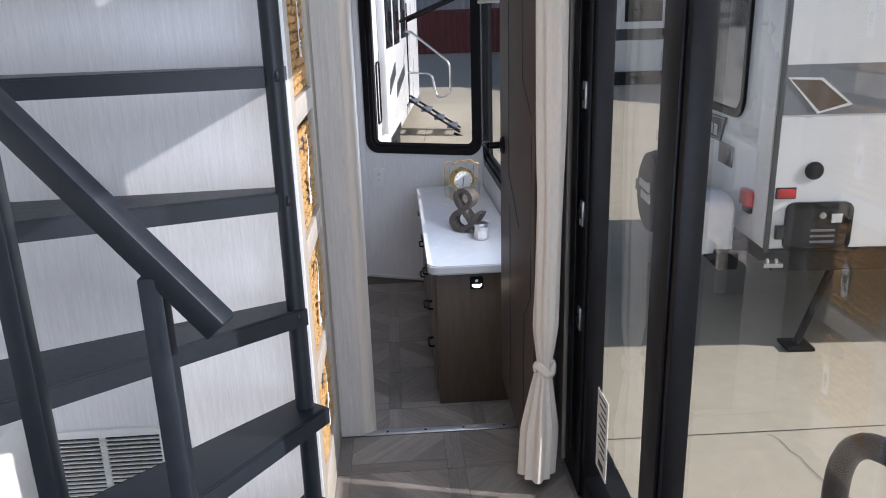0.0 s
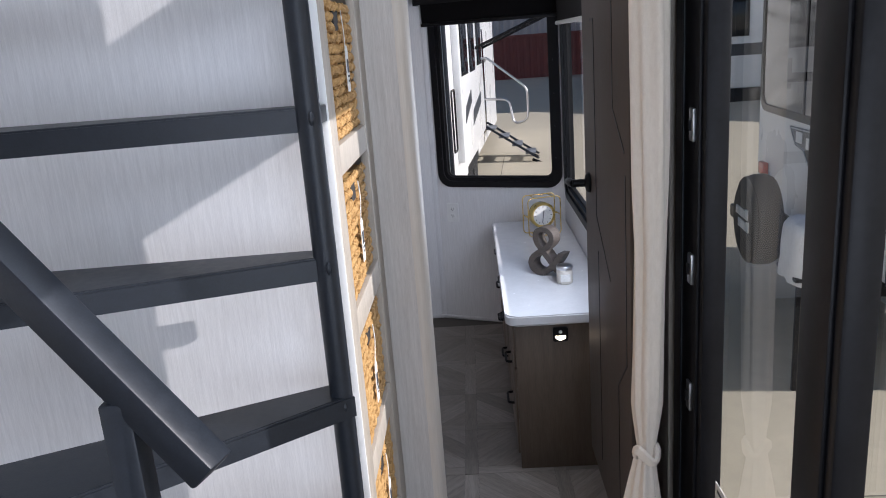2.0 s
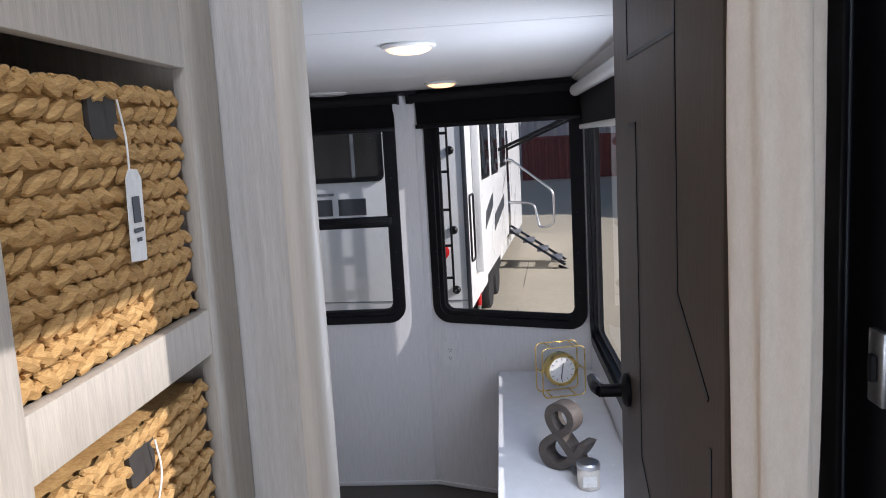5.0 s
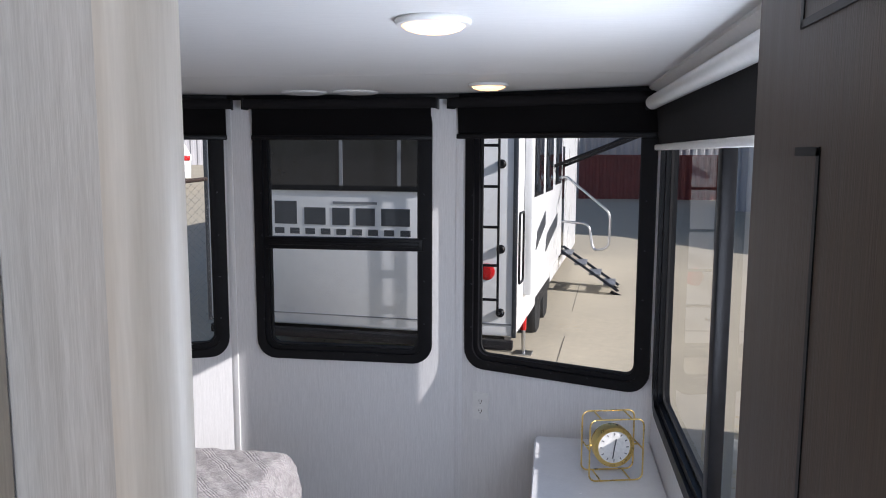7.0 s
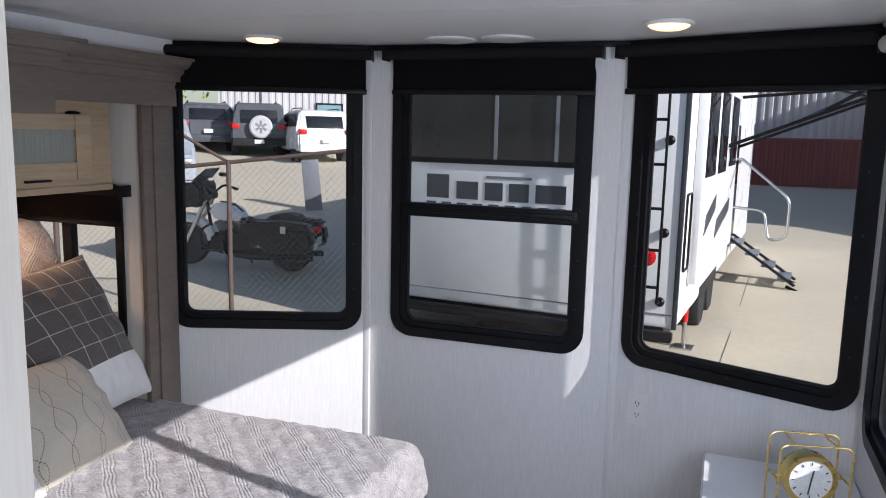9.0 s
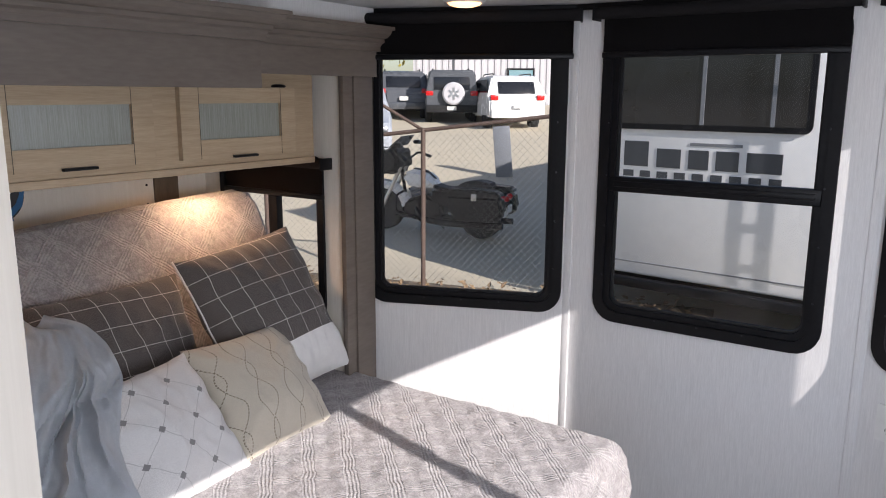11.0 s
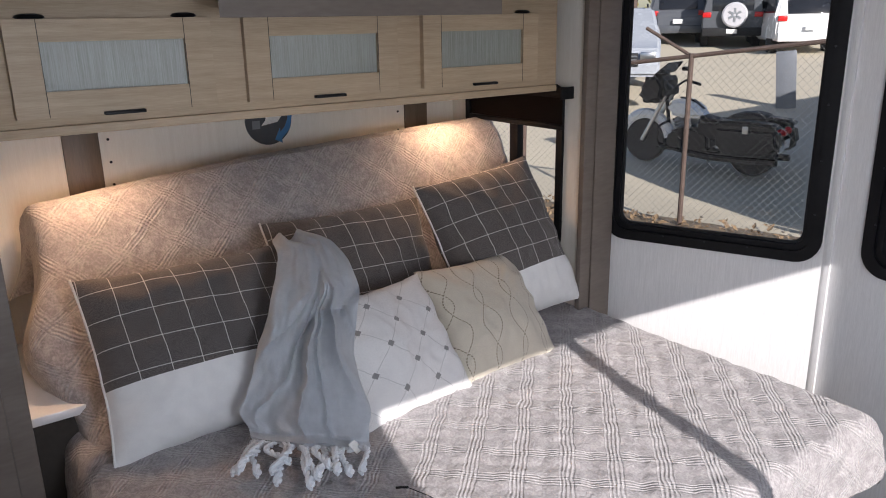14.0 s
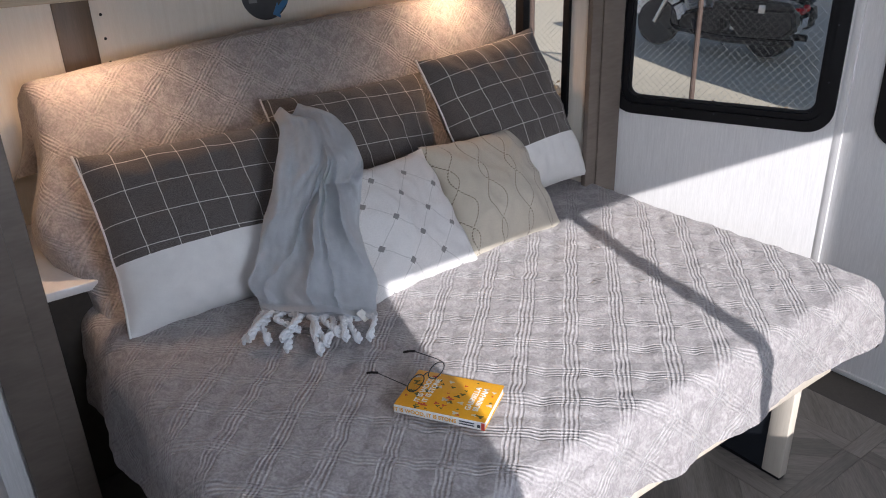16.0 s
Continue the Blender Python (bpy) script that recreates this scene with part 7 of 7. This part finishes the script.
part("lamp_base", B(0.042, 0.178, -0.010, 0.0, 0.430, 0.508, bevel=0.006), "black", tl)
bx2 = part("socket_box", B(0.060, 0.120, -0.030, 0.0, 0.155, 0.250, bevel=0.006), "black", rb)
part("socket_lid", B(0.067, 0.113, -0.036, -0.030, 0.172, 0.236, bevel=0.003), "rubber", bx2)
hat = part("hatch", prism(bmesh.new(), rrect(0.130, 0.555, 0.08, 0.396, 0.05), -0.018, 0.0), "rubber", rb, "dark storage hatch")
part("hatch_frame", ring(bmesh.new(), rrect(0.120, 0.565, 0.07, 0.406, 0.06), rrect(0.145, 0.540, 0.095, 0.381, 0.04), -0.026, -0.001), "black", hat)
part("hatch_label", B(0.425, 0.495, -0.0235, -0.0185, 0.265, 0.325), "paper", hat)
part("hatch_lock", lathe(bmesh.new(), [(0.022, 0), (0.022, 0.008), (0.010, 0.012)], 16, Matrix.Translation((0.365, -0.018, 0.315)) @ pose(0, 0, 0, 90)), "chrome", hat)
for k in range(3):
    part("hatch_vent", B(0.295, 0.455, -0.025, -0.0185, 0.125 + 0.04 * k, 0.140 + 0.04 * k), "decal_grey", hat)
h2 = part("hatch", prism(bmesh.new(), rrect(1.045, 1.945, 0.10, 0.62, 0.05), -0.018, 0.0), "rubber", rb, "dark storage hatch")
part("hatch_frame", ring(bmesh.new(), rrect(1.035, 1.955, 0.09, 0.63, 0.06), rrect(1.065, 1.925, 0.12, 0.60, 0.04), -0.026, -0.001), "black", h2)
part("jack", tube(bmesh.new(), [(0.62, 0.25, -0.10), (0.40, 0.22, -0.72)], 0.028, 8), "black", rb)
part("jack_foot", B(0.30, 0.50, 0.12, 0.32, -0.748, -0.72, bevel=0.006), "black", rb)
bl = part("bracket", B(0.005, 0.135, -0.03, 0.05, -0.045, -0.015, bevel=0.003), "chrome", rb, "bright steel bracket under the floor")
for x in (0.035, 0.095):
    part("bolt", lathe(bmesh.new(), [(0.012, 0), (0.012, 0.03)], 8, Matrix.Translation((x, 0.0, -0.015))), "chrome", bl)
for x in (3.6, 4.5):
    wheel(rb, Matrix.Translation((x, 0.16, -0.41)) @ pose(0, 0, 0, 90), 0.335, 0.21, "decal_grey", 6)
w = part("side_window", prism(bmesh.new(), rrect(1.3, 2.6, 1.40, 2.05, 0.06), -0.012, 0.0), "darkglass", rb, "dark side window")
part("window_frame", ring(bmesh.new(), rrect(1.26, 2.64, 1.36, 2.09, 0.08), rrect(1.32, 2.58, 1.42, 2.03, 0.05), -0.020, -0.001), "black", w)
# its rear wall, drawn in a frame that runs along the wall
RV = Matrix(((0, 1, 0, 0), (1, 0, 0, 0), (0, 0, 1, 0), (0, 0, 0, 1)))
w = part("rear_window", prism(bmesh.new(), rrect(0.58, 2.60, 0.92, 2.10, 0.13), -0.014, 0.0, RV), "darkglass", rb, "large dark rear window")
part("window_frame", ring(bmesh.new(), rrect(0.54, 2.64, 0.88, 2.14, 0.16), rrect(0.60, 2.58, 0.94, 2.08, 0.12), -0.024, -0.001, RV), "black", w)
part("window_bar", B(-0.020, -0.012, 1.50, 1.53, 0.94, 2.08), "black", w)
bdg = part("badge", prism(bmesh.new(), [(1.83, 0.822), (0.89, 0.85), (0.99, 0.655), (1.24, 0.655), (1.385, 0.570), (1.50, 0.662), (1.70, 0.690)], -0.012, 0.0, RV), "decal", rb, "charcoal winged badge with pale bars")
part("badge_edge", tube(bmesh.new(), [(-0.012, y, z) for y, z in ((1.81, 0.812), (0.915, 0.838), (1.005, 0.668), (1.24, 0.668), (1.385, 0.586), (1.49, 0.674), (1.69, 0.702))], 0.005, 5, True), "chrome", bdg)
for y0, y1, z0, z1 in ((1.52, 1.66, 0.715, 0.800), (1.37, 1.43, 0.690, 0.775), (1.29, 1.32, 0.690, 0.775), (1.17, 1.24, 0.690, 0.775), (1.06, 1.13, 0.690, 0.775)):
    part("badge_bar", B(-0.018, -0.0121, y0, y1, z0, z1), "white", bdg)
part("wheel_carrier", B(-0.30, -0.20, 1.30, 1.42, -0.08, 0.24, bevel=0.01), "black", rb)
sp2 = part("spare_wheel", lathe(bmesh.new(), [(0.04, 0.115), (0.28, 0.11), (0.335, 0.075), (0.352, 0.02), (0.352, -0.06), (0.33, -0.10), (0.20, -0.11)], 40, Matrix.Translation((-0.37, 1.36, 0.175)) @ pose(0, 0, 0, 0, -90)), "rubber", rb, "black covered spare wheel")
part("cover_seam", tube(bmesh.new(), [(-0.452, 1.36 + 0.330 * math.cos(radians(a)), 0.175 + 0.330 * math.sin(radians(a))) for a in range(0, 360, 10)], 0.006, 5, True), "black", sp2)
for z, y0, y1 in ((0.235, 1.20, 1.54), (0.145, 1.17, 1.47)):
    for k in range(5):
        a = y0 + (y1 - y0) * k / 5
        part("cover_bar", B(-0.494, -0.482, a, a + (y1 - y0) * 0.13, z - 0.030, z + (0.034 if k else 0.050)), "paper", sp2)
for y in (0.30, RW - 0.30):
    lm = part("tail_lamp", B(-0.055, -0.001, y - 0.075, y + 0.085, 0.315, 0.430, bevel=0.016), "red", rb, "red rear lamp")
    part("lamp_bracket", B(-0.030, -0.001, y - 0.06, y + 0.07, 0.265, 0.314, bevel=0.004), "black", lm)
for y in (0.45, 1.2, 1.37, 1.54, 2.3):
    part("marker_lamp", B(-0.03, 0.0, y - 0.05, y + 0.05, 2.20, 2.245, bevel=0.01), "red", rb)
part("number_plate", B(-0.012, -0.001, 0.70, 1.00, 0.50, 0.66, bevel=0.003), "decal", rb)

# something under a pale sheet on the rear bumper
cov = thing("covered_load", F3, "load under a draped pale grey sheet on the trailer bumper", "cover")
bm = bmesh.new()
rows2 = []
for j in range(16):
    t = j / 15
    row = []
    for i in range(36):
        a = 2 * math.pi * i / 36
        spread = (0.15 + 0.85 * min(1.0, t / 0.28) ** 0.6) * (1 + 0.05 * max(0.0, t - 0.3))
        fold = 1 + 0.07 * max(0.0, t - 0.25) * math.sin(7 * a + 2 * t) + 0.05 * noise.noise((2 * math.cos(a), 2 * math.sin(a), 3 * t))
        cx, cy = math.cos(a), math.sin(a)
        k = (abs(cx) ** 4 + abs(cy) ** 4) ** -0.25
        row.append(bm.verts.new((-0.27 + 0.17 * cx * k * spread * fold, 0.43 + 0.21 * cy * k * spread * fold, 0.40 - 0.05 * min(1.0, t / 0.28) ** 2 - 0.36 * max(0.0, (t - 0.22) / 0.78) + 0.012 * noise.noise((3 * cx, 3 * cy, 5 * t)))))
    rows2.append(row)
for a, b in zip(rows2, rows2[1:]):
    for i in range(36):
        bm.faces.new((a[i], a[(i + 1) % 36], b[(i + 1) % 36], b[i]))
bm.faces.new(rows2[0])
part("sheet", bm, "cotton", cov)
part("tray", B(-0.44, -0.11, 0.23, 0.63, 0.021, 0.05, bevel=0.006), "black", cov)
part("tray_leg", B(-0.42, -0.39, 0.26, 0.29, -0.748, 0.02, bevel=0.004), "black", cov)

# far trailer and buildings that close the yard
F4 = basis((5.6, 21.6, 0), (0.9968, -0.08), (0.08, 0.9968))
rf = thing("travel_trailer", F4, "white trailer with a dark skirt far across the yard", "trailer", "parked trailers")
part("body", rounded_body(0, 7.5, 0, 2.4, -0.1, 2.9, 0.06), "gelcoat", rf)
part("skirt", B(0.05, 7.45, 0.02, 2.35, -0.5, -0.101), "rubber", rf)
part("belt", B(0.02, 7.48, -0.008, 0.002, 0.75, 1.05), "decal", rf)
for x in (0.8, 2.4, 4.6):
    w = part("side_window", B(x, x + 0.9, -0.02, 0.01, 1.3, 2.1, bevel=0.01), "darkglass", rf, "dark side window")
    part("window_frame", B(x - 0.06, x + 0.96, -0.012, 0.0, 1.24, 2.16), "black", w)
for x in (2.5, 3.3):
    wheel(rf, Matrix.Translation((x, 0.2, -0.40)) @ pose(0, 0, 0, 90), 0.34, 0.2, "decal_grey", 6)
b3 = corrugated("metal_shed", basis((6.0, 30.0, 0), (0.7, -0.71), (0.71, 0.7)), 26.0, -0.4, 7.0, 0.32, 0.06, "whitesteel", "pale ribbed metal shed beyond the trailers", "shed")
part("roof", B(-0.3, 26.3, -0.4, 10, 7.0, 7.2), "whitesteel", b3)


# ---- parquet: diagonal planks between straight strips ----
def clip(poly, a, b, c):
    """The part of a convex outline with a x + b y <= c."""
    out = []
    for (x0, y0), (x1, y1) in zip(poly, poly[1:] + poly[:1]):
        d0, d1 = a * x0 + b * y0 - c, a * x1 + b * y1 - c
        if d0 <= 0:
            out.append((x0, y0))
        if d0 * d1 < 0:
            t = d0 / (d0 - d1)
            out.append((x0 + t * (x1 - x0), y0 + t * (y1 - y0)))
    return out


def shrink(poly, g):
    cx, cy = sum(p[0] for p in poly) / len(poly), sum(p[1] for p in poly) / len(poly)
    return [(x + (cx - x) * g / max(1e-6, math.hypot(x - cx, y - cy)), y + (cy - y) * g / max(1e-6, math.hypot(x - cx, y - cy))) for x, y in poly]


def plank(parent, poly, z, turn):
    if len(poly) < 3:
        return
    area = abs(sum(x0 * y1 - x1 * y0 for (x0, y0), (x1, y1) in zip(poly, poly[1:] + poly[:1]))) / 2
    if area < 0.0006:
        return
    poly = shrink(poly, 0.0009)
    cx, cy = sum(p[0] for p in poly) / len(poly), sum(p[1] for p in poly) / len(poly)
    ca, sa = math.cos(-turn), math.sin(-turn)
    bm = bmesh.new()
    loc = [((x - cx) * ca - (y - cy) * sa, (x - cx) * sa + (y - cy) * ca) for x, y in poly]
    lo = [bm.verts.new((x, y, -0.0028)) for x, y in loc]
    hi = [bm.verts.new((x, y, 0.0)) for x, y in shrink(loc, 0.0006)]
    bm.faces.new(hi)
    for i in range(len(poly)):
        bm.faces.new((lo[i], lo[(i + 1) % len(poly)], hi[(i + 1) % len(poly)], hi[i]))
    ob = part("plank", bm, "plank", parent, smooth=False)
    ob.matrix_basis = pose(cx, cy, z, 0, 0, math.degrees(turn))


def parquet(parent, x0, x1, y0, y1, z, cell=0.36, strip=0.055):
    nx, ny = int((x1 - x0) / cell) + 1, int((y1 - y0) / cell) + 1
    for i in range(nx):
        for j in range(ny):
            a, b = x0 + i * cell, y0 + j * cell
            ax, bx2 = a + strip, min(a + cell, x1)
            ay, by2 = b + strip, min(b + cell, y1)
            if a < x1:
                plank(parent, [(a, b), (min(a + strip, x1), b), (min(a + strip, x1), by2), (a, by2)], z, math.pi / 2)
            if bx2 <= ax or by2 <= ay:
                continue
            plank(parent, [(ax, b), (bx2, b), (bx2, min(b + strip, y1)), (ax, min(b + strip, y1))], z, 0)
            s = 1 if (i + j) % 2 else -1
            sq2 = [(ax, ay), (bx2, ay), (bx2, by2), (ax, by2)]
            nrm = (0.7071, -0.7071 * s)
            vals = [nrm[0] * x + nrm[1] * y for x, y in ((a + strip, b + strip), (a + cell, b + strip), (a + cell, b + cell), (a + strip, b + cell))]
            lo, hi = min(vals), max(vals)
            for k in range(5):
                c0, c1 = lo + (hi - lo) * k / 5, lo + (hi - lo) * (k + 1) / 5
                q = clip(clip(sq2, nrm[0], nrm[1], c1), -nrm[0], -nrm[1], -c0)
                plank(parent, q, z, math.atan2(s, 1))


parquet(bpy.data.objects["floor"], -1.22, 0.475, 2.485, 4.86, 0.0)
parquet(bpy.data.objects["floor_entry"], -0.30, 0.43, 1.15, 2.45, HALL)
